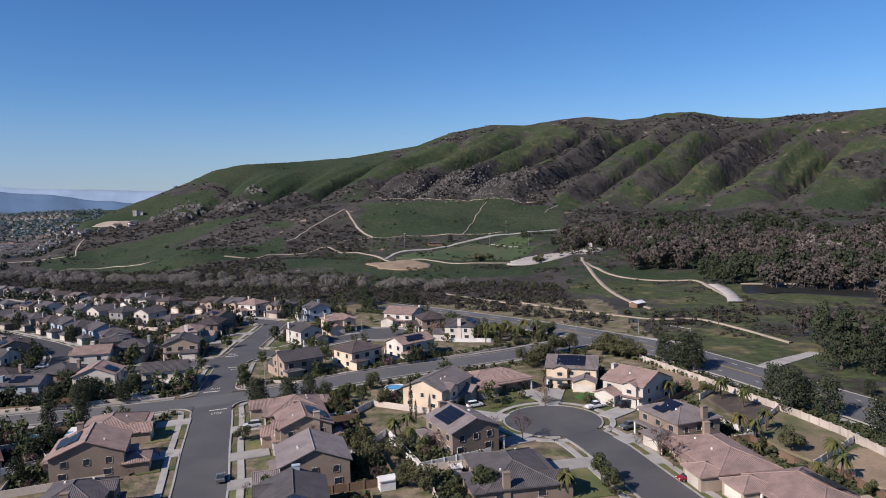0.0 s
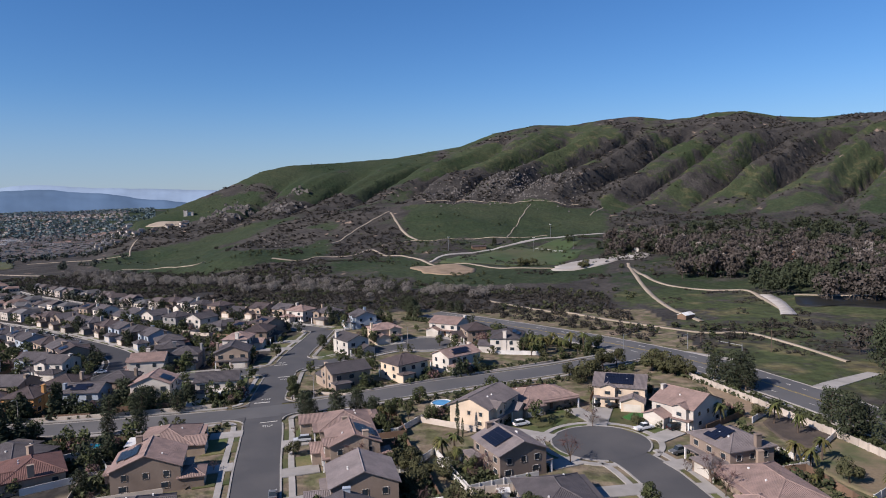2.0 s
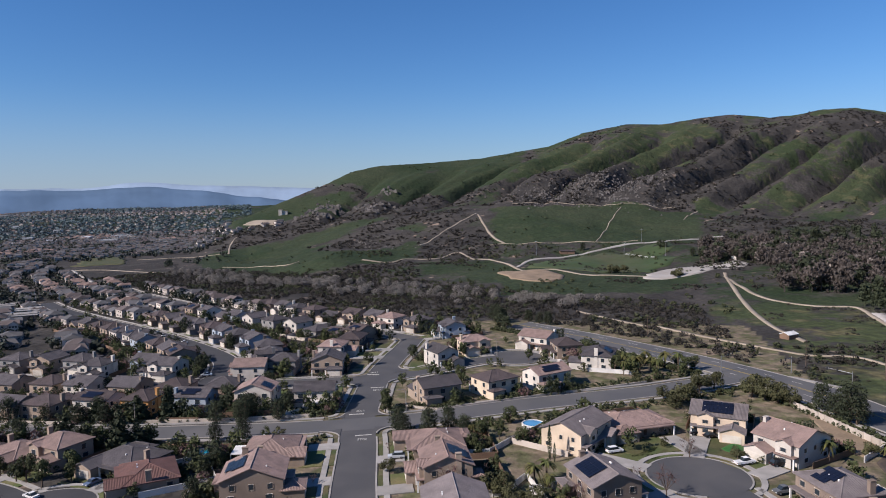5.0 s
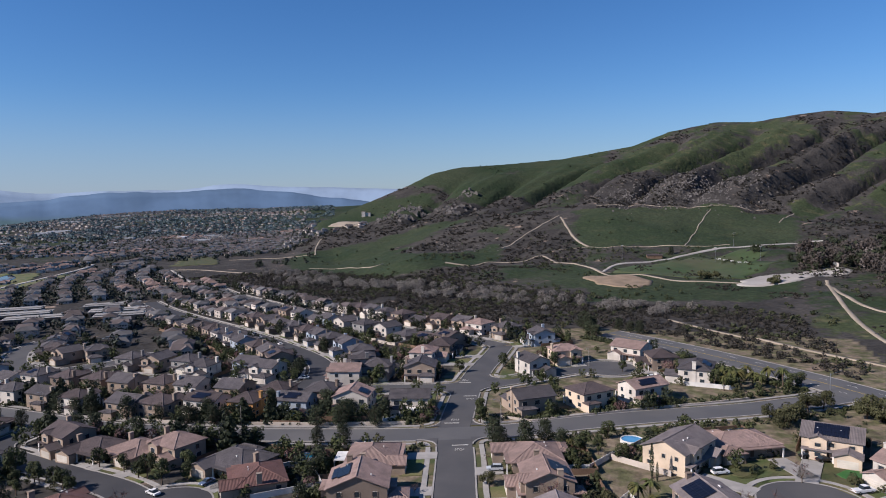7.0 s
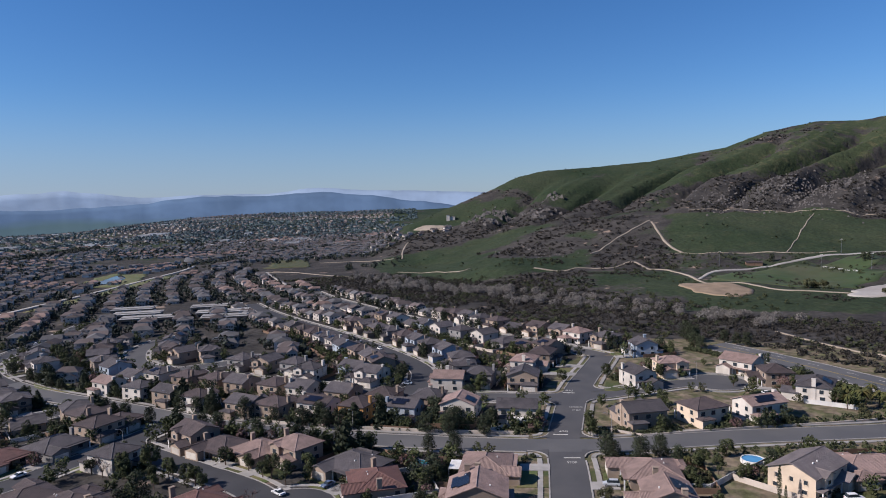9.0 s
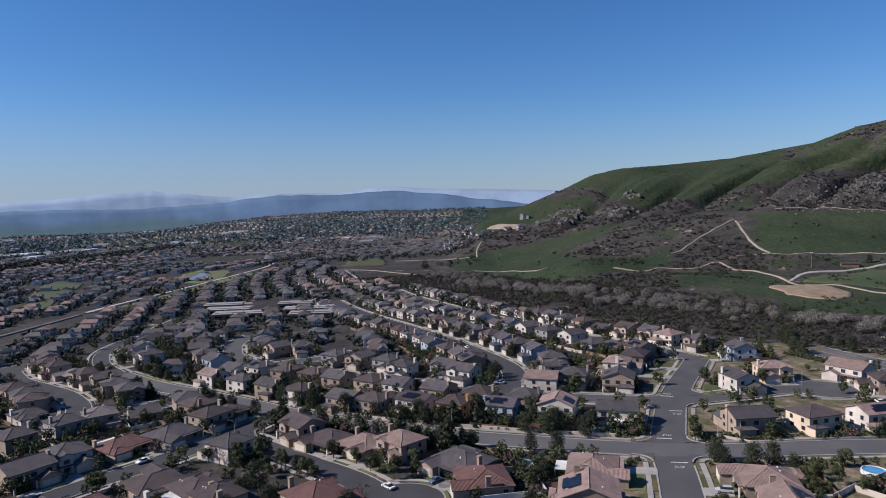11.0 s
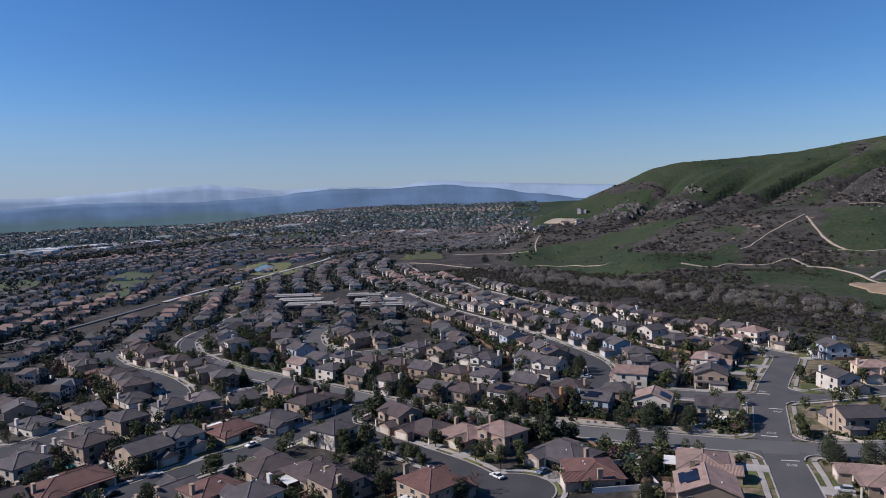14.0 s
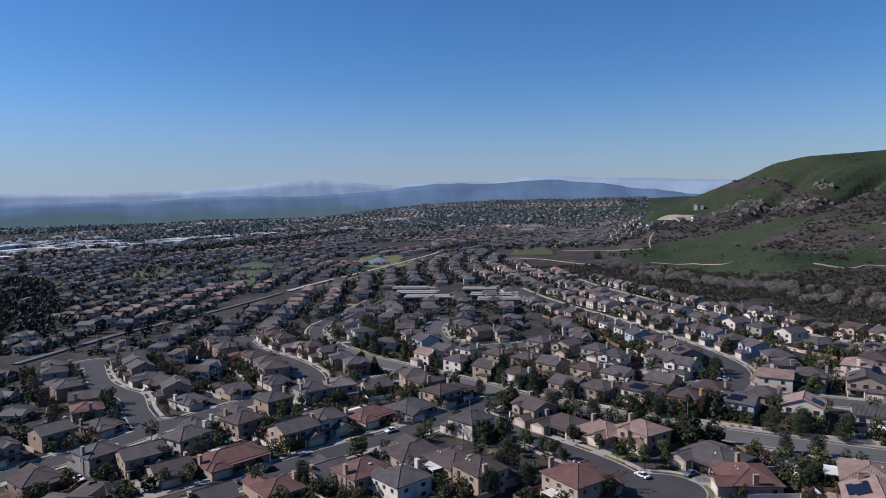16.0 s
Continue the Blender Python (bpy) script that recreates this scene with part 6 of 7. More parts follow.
# garden shrubs
pl, sz = [], []
for c, f, s, w, d, back in GARDENS:
    for k in range(60 if c.length < 270 else 30):
        if k % 6:
            q = c - f * g.uniform(d / 2 + 0.5, back) + s * g.choice((-1, 1)) * g.uniform(0, w / 2 + 1)
        else:
            q = c + f * (d / 2 + g.uniform(0.3, 1.0)) + s * g.uniform(-w / 2, w / 2)
        if road_gap(q.x, q.y) > 1.5 and not any(math.hypot(q.x - o[0], q.y - o[1]) < min(o[4], o[5]) / 2 for o in PLACED if abs(o[0] - q.x) < 12):
            pl.append((q.x, q.y, base(q.x, q.y)))
            sz.append(g.uniform(0.8, 3.0))
masses("garden_shrubs", pl, sz, M_GREENBRUSH, "dark green hedges and garden shrubs round the houses", "shrubs", 22, 0.9, 10)
pl = []
for key in ("collector", "main_road"):
    for p, d in LINES[key]:
        for s in (-1, -1, -1, 1, 1, 1) + ((1,) * 9 if key == "main_road" else ()):
            if key == "main_road" and s == -1:
                continue
            o = STREETS[key][0] / 2 + g.uniform(4.2, 10)
            x, y = p.x + s * d.y * o, p.y - s * d.x * o
            if road_gap(x, y) > 3.8 and g.random() < 0.8 and not any(math.hypot(x - q[0], y - q[1]) < q[2] for q in PLACED):
                pl.append((x, y, base(x, y)))
masses("verge_shrubs", pl, g.uniform(0.8, 2.6, len(pl)), M_GREENBRUSH, "low shrubs on the road banks", "shrubs", 22, 0.8, 11)


def far_houses(name, spots, mat_wall, mat_roof, seed):
    """Many distant houses, each a main block and a gabled front wing: walls in one mesh, roofs in another."""
    rng = np.random.default_rng(seed)
    wall_v = np.array([(-1, -1, 0), (1, -1, 0), (1, 1, 0), (-1, 1, 0), (-1, -1, 1), (1, -1, 1), (1, 1, 1), (-1, 1, 1)], float)
    wall_t = np.array([(0, 1, 5), (0, 5, 4), (1, 2, 6), (1, 6, 5), (2, 3, 7), (2, 7, 6), (3, 0, 4), (3, 4, 7)])
    wv, wt, rv, rt, gv, gt, nw, nr = [], [], [], [], [], [], 0, 0
    for i, (x, y, z, a) in enumerate(spots):
        c, s = math.cos(a), math.sin(a)
        rot = np.array([[c, s, 0], [-s, c, 0], [0, 0, 1]])
        L, D, H = rng.uniform(4.6, 6.8), rng.uniform(4.2, 5.2), (5.4 if rng.random() < 0.55 else 3.0)
        k = rng.uniform(0.25, 1.0)
        side = -1 if rng.random() < 0.5 else 1
        blocks = [(0, 0, L, D, H, min(0.92, k), 2.2), (side * L * 0.45, -D * 0.8, L * 0.5, D * 0.7, H if rng.random() < 0.5 else 3.0, 1.0, 1.8)]
        for n, (ox, oy, l, d, h, hip, rise) in enumerate(blocks):
            wv.append((wall_v * (l, d, h + 1.5) + (ox, oy, -1.5)) @ rot + (x, y, z))
            wt.append(wall_t + nw)
            nw += 8
            if x * x + y * y < 640000:
                for fl in ((1.3, 4.0) if h > 4 else (1.3,)):
                    for u in (-0.6, -0.05, 0.5):
                        for v in ((u * l, -d - 0.05, 0.6, 0.0), (u * l, d + 0.05, 0.6, 0.0), (-l - 0.05, u * d, 0.0, 0.6), (l + 0.05, u * d, 0.0, 0.6)):
                            q = np.array([(v[0] - v[2], v[1] - v[3], fl - 0.55), (v[0] + v[2], v[1] + v[3], fl - 0.55), (v[0] + v[2], v[1] + v[3], fl + 0.55), (v[0] - v[2], v[1] - v[3], fl + 0.55)])
                            gt.append(np.array([(0, 1, 2), (0, 2, 3)]) + 4 * len(gv))
                            gv.append((q + (ox, oy, 0)) @ rot + (x, y, z))
            roof_v = np.array([(-1.1, -1.12, 0), (1.1, -1.12, 0), (1.1, 1.12, 0), (-1.1, 1.12, 0), (-hip * 1.05, 0, 1), (hip * 1.05, 0, 1)], float)
            roof_t = np.array([(0, 1, 5), (0, 5, 4), (2, 3, 4), (2, 4, 5), (1, 2, 5), (3, 0, 4)])
            if n:
                roof_v = roof_v[:, [1, 0, 2]] * (-1, 1, 1)
                gable = np.array([(-l, -d, h), (l, -d, h), (0, -d, h + rise)], float)
                wv.append((gable + (ox, oy - 0.02, 0)) @ rot + (x, y, z))
                wt.append(np.array([(0, 1, 2)]) + nw)
                nw += 3
                roof_t = roof_t[:4]
            rv.append((roof_v * (l, d, rise) + (ox, oy, h)) @ rot + (x, y, z))
            rt.append(roof_t + nr)
            nr += 6
    soup(name + "_walls", np.concatenate(wv), np.concatenate(wt), mat_wall, "pale stucco walls of the distant houses", "houses")
    if gv:
        soup(name + "_windows", np.concatenate(gv), np.concatenate(gt), M_GLASS, "dark windows of the distant houses", "windows")
    soup(name + "_roofs", np.concatenate(rv), np.concatenate(rt), mat_roof, "tiled hip and gable roofs of the distant houses", "houses")


M_FARROOF = {
    "brown": material("far_roofs_brown", (0.0918, 0.0742, 0.0701), vary=0.2, per_island=0.3),
    "grey": material("far_roofs_grey", (0.0918, 0.0887, 0.0908), vary=0.2, per_island=0.3),
    "pink": material("far_roofs_pink", (0.204, 0.141, 0.119), vary=0.2, per_island=0.25),
}
M_FARWALL = material("far_stucco", (0.498, 0.441, 0.39), vary=0.1, per_island=0.35)

town_rng = np.random.default_rng(21)
OPEN = [(-900, 730, 85), (-500, 455, 62), (-470, 760, 90), (-700, 90, 60), (-1040, 425, 75), (-1000, 560, 60), (-900, 490, 55), (-800, 405, 45), (-2080, 600, 420), (-770, 155, 55), (-900, 215, 60), (-1050, 240, 60), (-640, 125, 45), (-735, 945, 60)]


def town_ok(x, y, r, b):
    if b > -28.8 and not (b < -24.4 and 1285 < r < 1385 and 0.0 < noise.noise((x * 0.004, y * 0.004, 2)) + 0.5):
        return False
    if beyond_creek(x, y) > -6 and r < (1340 if b > -42 else 1000):
        return False
    if any(math.hypot(x - cx, y - cy) < cr for cx, cy, cr in OPEN):
        return False
    if abs((x + 700) * 0.905 - (y - 466) * -0.425) < 26 and r > 700 and r < 1500:
        return False
    if b > -30 and near_trail(x, y, 12):
        return False
    if y < 372 and -16 < (x + 531) * 0.91 + (y - 134) * 0.42 < 34 and x > -680:
        return False
    return road_gap(x, y) > 10 and not any(abs(x - o[0]) < 16 and abs(y - o[1]) < 16 for o in PLACED)


spots = {"brown": [(x, y, base(x, y), a) for x, y, a in FAR_ROW[::2]], "grey": [(x, y, base(x, y), a) for x, y, a in FAR_ROW[1::2]], "pink": []}
garden = []
for r0, r1, lot, row, b0, b1 in ((215, 1150, 14.5, 28, -88, -18), (1150, 2100, 18, 40, -88, -44), (1150, 2300, 14.5, 29, -44, -20), (2100, 4300, 34, 62, -88, -44), (2300, 4300, 34, 62, -44, -27)):
    for i in range(int(2 * r1 / row)):
        u = -r1 + i * row
        for j in range(int(r1 * 2 / lot)):
            v = -r1 + j * lot
            bend = 60 * math.sin(u * 0.004 + v * 0.003)
            ang = radians(28 + 14 * math.sin(v * 0.0017))
            x = u * math.cos(ang) - (v + bend) * math.sin(ang)
            y = u * math.sin(ang) + (v + bend) * math.cos(ang)
            x, y = x + town_rng.uniform(-2.5, 2.5), y + town_rng.uniform(-2.5, 2.5)
            r, b = math.hypot(x, y), math.degrees(math.atan2(x, y))
            if not (r0 < r < r1 and b0 < b < b1) or (r < 330 and b > -66):
                continue
            if (noise.noise((x * 0.0025, y * 0.0025, 4)) > 0.42 and r > 1150 and lot != 14.5) or town_rng.random() < 0.08 or not town_ok(x, y, r, b):
                continue
            kind = "pink" if noise.noise((x * 0.004, y * 0.004, 14)) > 0.25 else ("grey" if town_rng.random() < 0.5 else "brown")
            spots[kind].append((x, y, height(x, y), ang + town_rng.uniform(-0.1, 0.1) + (math.pi / 2 if town_rng.random() < 0.4 else 0)))
            for k in range(6 if r < 900 else (4 if r < 1200 else 2)):
                garden.append((x + town_rng.uniform(-11, 11), y + town_rng.uniform(-15, 15), height(x, y) - 0.2))
for k, s in spots.items():
    far_houses("distant_" + k + "_houses", s, M_FARWALL, M_FARROOF[k], len(k))
masses("distant_garden_trees", garden, town_rng.uniform(3.0, 7.5, len(garden)), M_FARTREE, "dark garden trees among the distant houses", "trees", 22, 1.0, 12)
def in_town(b, r, x, y):
    return (beyond_creek(x, y) < -5 or r > 1000) and b < -27 and road_gap(x, y) > 8 and not any(abs(x - o[0]) < 12 and abs(y - o[1]) < 12 for o in PLACED)
pl = scatter(town_rng, 7000, -86, -29, 430, 2400, lambda b, r, x, y: in_town(b, r, x, y) and noise.noise((x * 0.004, y * 0.004, 31)) > 0.02)
masses("town_trees", pl, town_rng.uniform(4, 11, len(pl)), M_FARTREE, "dark trees across the town", "trees", 24, 1.0, 13)
# a wooded gully and a belt of tall trees across the town
def in_belt(b, r, x, y):
    wobble = 25 * noise.noise((x * 0.006, y * 0.006, 80))
    gully = abs((x + 620) * -0.267 - (y - 107) * 0.964 + wobble) < 38 and -1130 < x < -600
    belt = abs((x + 1422) * 0.933 + (y - 613) * 0.361 + wobble) < 45 and 560 < y < 1330
    return (gully or belt) and road_gap(x, y) > 8
pl = scatter(town_rng, 13000, -84, -50, 600, 2150, in_belt)
masses("belt_trees", pl, town_rng.uniform(5, 13, len(pl)), M_FARTREE, "belts of tall dark trees across the town", "trees", 60, 1.0, 33)
# the furthest trees, in the leaf colour tinted for haze
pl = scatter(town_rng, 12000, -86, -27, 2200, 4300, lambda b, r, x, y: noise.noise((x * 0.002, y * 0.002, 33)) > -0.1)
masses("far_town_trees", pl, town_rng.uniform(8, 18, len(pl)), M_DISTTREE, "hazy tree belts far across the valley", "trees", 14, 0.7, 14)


def flat_blocks(name, spots, mat, label):
    """Long flat-roofed commercial buildings with a parapet."""
    vs, ts, count = [], [], 0
    wall_v = np.array([(-1, -1, 0), (1, -1, 0), (1, 1, 0), (-1, 1, 0), (-1, -1, 1), (1, -1, 1), (1, 1, 1), (-1, 1, 1), (-.96, -.95, 1), (.96, -.95, 1), (.96, .95, 1), (-.96, .95, 1), (-.96, -.95, .9), (.96, -.95, .9), (.96, .95, .9), (-.96, .95, .9)], float)
    quads = [(0, 1, 5, 4), (1, 2, 6, 5), (2, 3, 7, 6), (3, 0, 4, 7), (4, 5, 9, 8), (5, 6, 10, 9), (6, 7, 11, 10), (7, 4, 8, 11), (8, 9, 13, 12), (9, 10, 14, 13), (10, 11, 15, 14), (11, 8, 12, 15), (12, 13, 14, 15)]
    tris = np.array([t for q in quads for t in ((q[0], q[1], q[2]), (q[0], q[2], q[3]))])
    for x, y, a, l, d, h in spots:
        c, s = math.cos(a), math.sin(a)
        vs.append((wall_v * (l, d, h)) @ np.array([[c, s, 0], [-s, c, 0], [0, 0, 1]]) + (x, y, height(x, y) - 0.5))
        ts.append(tris + count)
        count += 16
    soup(name, np.concatenate(vs), np.concatenate(ts), mat, label, "buildings")


M_FLATROOF = material("white_membrane_roof", (0.539, 0.531, 0.522), (0.435, 0.435, 0.435), fine=0.2, coarse=0.03, vary=0.1, per_island=0.25)
fb = []
for k in range(170):
    if k < 90:
        x, y = -2080 + town_rng.normal() * 190, 560 + town_rng.normal() * 120
    elif k < 115:
        x, y = -1960 + town_rng.normal() * 60, 1060 + town_rng.normal() * 110
    else:
        b, r = radians(town_rng.uniform(-80, -36)), town_rng.uniform(1900, 3900)
        x, y = r * math.sin(b), r * math.cos(b)
    fb.append((x, y, 0.45 + town_rng.choice((0, math.pi / 2)), town_rng.uniform(12, 38), town_rng.uniform(9, 18), town_rng.uniform(6, 9)))
flat_blocks("commercial_buildings", fb, M_FLATROOF, "white flat-roofed commercial buildings across the town")


# ---- trails, fields and water ----
def drape(name, line, half, mat, label, lift=0.25):
    """A track that follows the land in strips across its width."""
    verts, faces = [], []
    rng = random.Random(len(line))
    for i, (p, d) in enumerate(line):
        side = Vector((d.y, -d.x, 0))
        wide = half * (1 + 0.35 * noise.noise((p.x * 0.03, p.y * 0.03, 7)))
        for k in (-1.15, -1, 0, 1, 1.15):
            q = p + side * wide * k
            verts.append((q.x, q.y, height(q.x, q.y) + (lift if abs(k) <= 1 else -0.8)))
        if i:
            a = 5 * (i - 1)
            faces += [(a + j, a + j + 1, a + j + 6, a + j + 5) for j in range(4)]
    return tagged(mesh_of(name, verts, faces, mat, True), label, "trail", kind="structure")


for key, (wide, pts) in TRAILS.items():
    drape("trail", TRAIL_LINES[key], wide * (0.25 if wide > 4 else 0.22), M_GRAVEL if key in ("park_road", "basin_road") else M_TRAIL, "pale dirt track across the slopes", 0.5)


def patch(name, pts, mat, label, category, lift=0.5, step=9.0):
    """A field with an uneven edge, draped on the land."""
    line = curve_points(pts + [pts[0]], 6.0)
    cx, cy = sum(p[0] for p in pts) / len(pts), sum(p[1] for p in pts) / len(pts)
    verts, faces = [(cx, cy, height(cx, cy) + lift)], []
    rings = 8
    n = len(line) - 1
    for k in range(1, rings + 2):
        for p, d in line[:-1]:
            t = min(1.0, k / rings) * (1 + (0.3 if math.hypot(cx, cy) > 600 and mat is not M_WATER else 0.05) * noise.fractal((p.x * 0.03, p.y * 0.03, 3), 1.0, 2.0, 3))
            if k > rings:
                t *= 1.01
            x, y = cx + (p.x - cx) * t, cy + (p.y - cy) * t
            verts.append((x, y, height(x, y) + (lift if k <= rings else -1.0)))
    faces += [(0, 1 + i, 1 + (i + 1) % n) for i in range(n)]
    for k in range(rings):
        a, b = 1 + k * n, 1 + (k + 1) * n
        faces += [(a + i, b + i, b + (i + 1) % n, a + (i + 1) % n) for i in range(n)]
    return tagged(mesh_of(name, verts, faces, mat, True), label, category, kind="structure")


patch("dirt_pad", [(-80, 683), (-55, 669), (-29, 647), (-19, 616), (-36, 584), (-59, 592), (-78, 638)], M_SOIL, "bare brown dirt pad with wheel tracks", "dirt pad")
patch("gravel_lot", [(82, 671), (110, 694), (143, 697), (147, 669), (133, 647), (103, 629), (71, 609), (47, 616), (52, 640)], M_GRAVEL, "pale gravel parking lot", "parking lot", 0.8)
patch("sports_field", [(-50, 700), (-32, 745), (30, 795), (90, 828), (80, 722), (28, 668), (-15, 672)], M_FIELD, "dull green sports field", "field", 0.45)
patch("graded_pad", [(-664, 1262), (-652, 1287), (-593, 1270), (-561, 1228), (-600, 1235)], M_TRAIL, "graded bare pad on the hill's shoulder", "pad", 1.0)
patch("park_lawn", [(176, 672), (189, 742), (240, 780), (208, 690)], M_LAWN, "park lawn between the trees", "lawn", 0.6)
tagged(slab("access_drive", [(101, 226), (107, 231), (128, 244), (131, 241), (110, 226), (105, 219)], 0.2, M_CONCRETE), "pale concrete drive off the main road", "drive", kind="structure")
patch("dry_slope", [(68, 232), (76, 221), (79, 206), (77, 202), (71.7, 194.5), (68, 203), (68, 215)], M_SOIL, "dry bare slope below the boundary wall", "slope", 0.2)
patch("mulch_bed", [(73, 191), (82, 201), (86, 187), (90, 184), (78, 171), (73, 179)], M_MULCH, "dark mulched garden bed with stones", "garden bed", 0.2)
patch("back_lot", [(75, 163), (90, 182), (94.5, 158.5), (85.8, 149.2), (77.9, 143.8), (73.8, 157)], M_WEEDS, "weedy green and brown back lot", "back lot", 0.2)
patch("dirt_lot", [(92, 152), (96, 149), (96, 128), (84, 129), (80, 139), (86, 147)], M_SOIL, "bare brown back lot behind a fence", "back lot", 0.2)
patch("turf_lawn", [(36, 196), (41.5, 202), (45, 198), (43, 193), (38, 193)], M_TURF, "bright green artificial turf lawn", "lawn", 0.22)
patch("front_lawn", [(10, 193), (14.5, 200), (18, 196), (13.3, 188.5), (10, 189)], M_LAWN, "green front lawn at the turning circle", "lawn", 0.22)
patch("corner_lawn", [(-76, 289), (-72, 294), (-69, 284), (-66, 278), (-73.5, 275)], M_LAWN, "green corner lawn beside a white house", "lawn", 0.22)
patch("front_lawn", [(-20.5, 290), (-15.7, 298), (-12, 293.6), (-15.7, 288.5)], M_LAWN, "green front lawn at the turning circle", "lawn", 0.22)
patch("sloping_yard", [(-18, 155), (-15.2, 165.5), (-6.5, 147), (-7.6, 141.4), (-12.8, 139.5)], M_WEEDS, "weedy sloping back yard inside a white fence", "yard", 0.22)
patch("golf_green", [(-788, 393), (-925, 479), (-1052, 575), (-1012, 600), (-904, 520), (-744, 385)], M_FIELD, "green park lawn among the houses", "lawn", 0.6)
patch("canal_lawn", [(-672, 436), (-735, 560), (-850, 785), (-810, 750), (-729, 596), (-655, 445)], M_LAWN, "green strip beside the canal road", "lawn", 0.5)
patch("lake_lawn", [(-925, 700), (-975, 795), (-915, 800), (-810, 690), (-795, 640), (-850, 630)], M_LAWN, "green park lawn round the lake", "lawn", 0.4)
patch("pasture", [(-994, 365), (-1100, 415), (-1132, 470), (-1049, 452), (-945, 378)], M_FIELD, "green open pasture below the trees", "field", 0.6)
patch("knoll_lawn", [(-748, 892), (-850, 1070), (-815, 1078), (-700, 950), (-672, 905)], M_LAWN, "green open slope before the town", "lawn", 0.6)
patch("corner_lawn", [(-362, 229), (-346, 229), (-318, 219), (-316, 213), (-346, 215)], M_LAWN, "green lawn at the bend of the road", "lawn", 0.2)
patch("pond_water", [(172, 411), (201, 408), (251, 402), (290, 392), (260, 350), (220, 352), (186, 378), (165, 380)], M_POND, "dark still pond behind a low dam", "pond", 0.4)
patch("lake_water", [(-895, 700), (-948, 775), (-915, 760), (-878, 725), (-845, 678), (-840, 650), (-862, 655)], M_WATER, "small blue park lake", "lake", 0.9)
drape("dam", curve_points([(160, 421), (158, 400), (153, 375), (147, 355)], 5.0), 3.2, M_ROCK, "pale stone-faced dam below the pond", 0.7)
drape("canal_road", curve_points([(-658, 384), (-676, 415), (-701, 466), (-768, 610), (-888, 846), (-951, 943)], 12.0), 3.6, M_GRAVEL, "pale straight canal road across the town", 0.9)
drape("winding_road", curve_points([(-1335, 583), (-1199, 590), (-1110, 570), (-1067, 530), (-985, 480), (-923, 440), (-850, 400), (-788, 372)], 12.0), 4, M_ASPHALT_OLD, "grey road winding down between the fields", 0.9)
drape("highway", curve_points([(-1040, 1020), (-1087, 1070), (-1380, 1370), (-1700, 1700)], 20.0), 9, M_ASPHALT_OLD, "straight highway across the far town", 0.9)
drape("wall_road", curve_points([(-500, 84), (-531, 134), (-552, 168), (-567, 205), (-587, 251), (-625, 323), (-652, 372)], 12.0), 2.6, M_ASPHALT_OLD, "pale straight service road between the housing areas", 0.8)


# ---- walls beside the main road ----
wall_run("boundary_wall", [(66.4, 238), (71.4, 224.5), (77.9, 206.5), (83.7, 188.3), (88.4, 175.4), (92.5, 160), (95, 140), (98, 120)], 2.0, 0.3, M_BLOCK, "cream block boundary wall above the main road")
for pts, label in (([(70.4, 191), (80.9, 203.2)], "pale vinyl fence below the dry slope"), ([(70.4, 162), (79.2, 170.1), (91, 184)], "pale vinyl fence between two back lots"),
                   ([(76.5, 141), (86.1, 149.1), (91.9, 154.3), (95, 157)], "pale vinyl fence round a bare back lot"), ([(-33.4, 181.5), (-27, 183.5), (-21.5, 194.9)], "pale vinyl fence behind the houses"),
                   ([(-25.4, 155.4), (-20, 157.3), (-15.6, 168.6), (-5.5, 144.2)], "white vinyl fence round a sloping yard")):
    wall_run("fence", pts, 1.7, 0.12, M_VINYL, label, group="garden fences")
wall_run("retaining_wall", [(-66, 226), (-50, 221.5), (-32, 232), (-14, 243), (6, 254), (22, 264)], 0.8, 0.3, M_BLOCK, "low beige wall along the road bank", fine=False)
wall_run("retaining_wall", [(-92, 212), (-120, 206), (-150, 202), (-182, 199), (-213, 200)], 1.2, 0.3, M_BLOCK, "low beige wall along the road bank", fine=False)


# ---- pools and sheds ----
def above_ground_pool(x, y, r):
    root = new("above_ground_pool")
    bm = bmesh.new()
    n = 20
    for i in range(n):
        a0, a1 = 2 * math.pi * i / n, 2 * math.pi * (i + 1) / n
        q = [bm.verts.new((math.cos(a) * k, math.sin(a) * k, z)) for a, k, z in ((a0, r, 0), (a1, r, 0), (a1, r, 1.25), (a0, r, 1.25), (a1, r - 0.25, 1.25), (a0, r - 0.25, 1.25), (a1, r - 0.25, 0.2), (a0, r - 0.25, 0.2))]
        bm.faces.new((q[0], q[1], q[2], q[3]))
        bm.faces.new((q[3], q[2], q[4], q[5]))
        bm.faces.new((q[5], q[4], q[6], q[7]))
    part("pool_wall", bm, M_WHITE, root)
    bm = bmesh.new()
    bmesh.ops.create_circle(bm, cap_ends=True, segments=n, radius=r - 0.26)
    bmesh.ops.translate(bm, verts=bm.verts, vec=(0, 0, 1.05))
    part("water", bm, M_POOLBLUE, root, "bright blue pool water")
    for i in range(10):
        bm = bmesh.new()
        a = 2 * math.pi * i / 10
        limb(bm, (math.cos(a) * (r + 0.06), math.sin(a) * (r + 0.06), 0), (math.cos(a) * (r + 0.06), math.sin(a) * (r + 0.06), 1.3), 0.07, 0.07, 6)
        part("pool_post", bm, M_WHITE, root)
    root.matrix_basis = pose(x, y, base(x, y))
    return tagged(root, "round white above-ground pool with blue water", "pool")


above_ground_pool(-16.8, 208.4, 3.4)


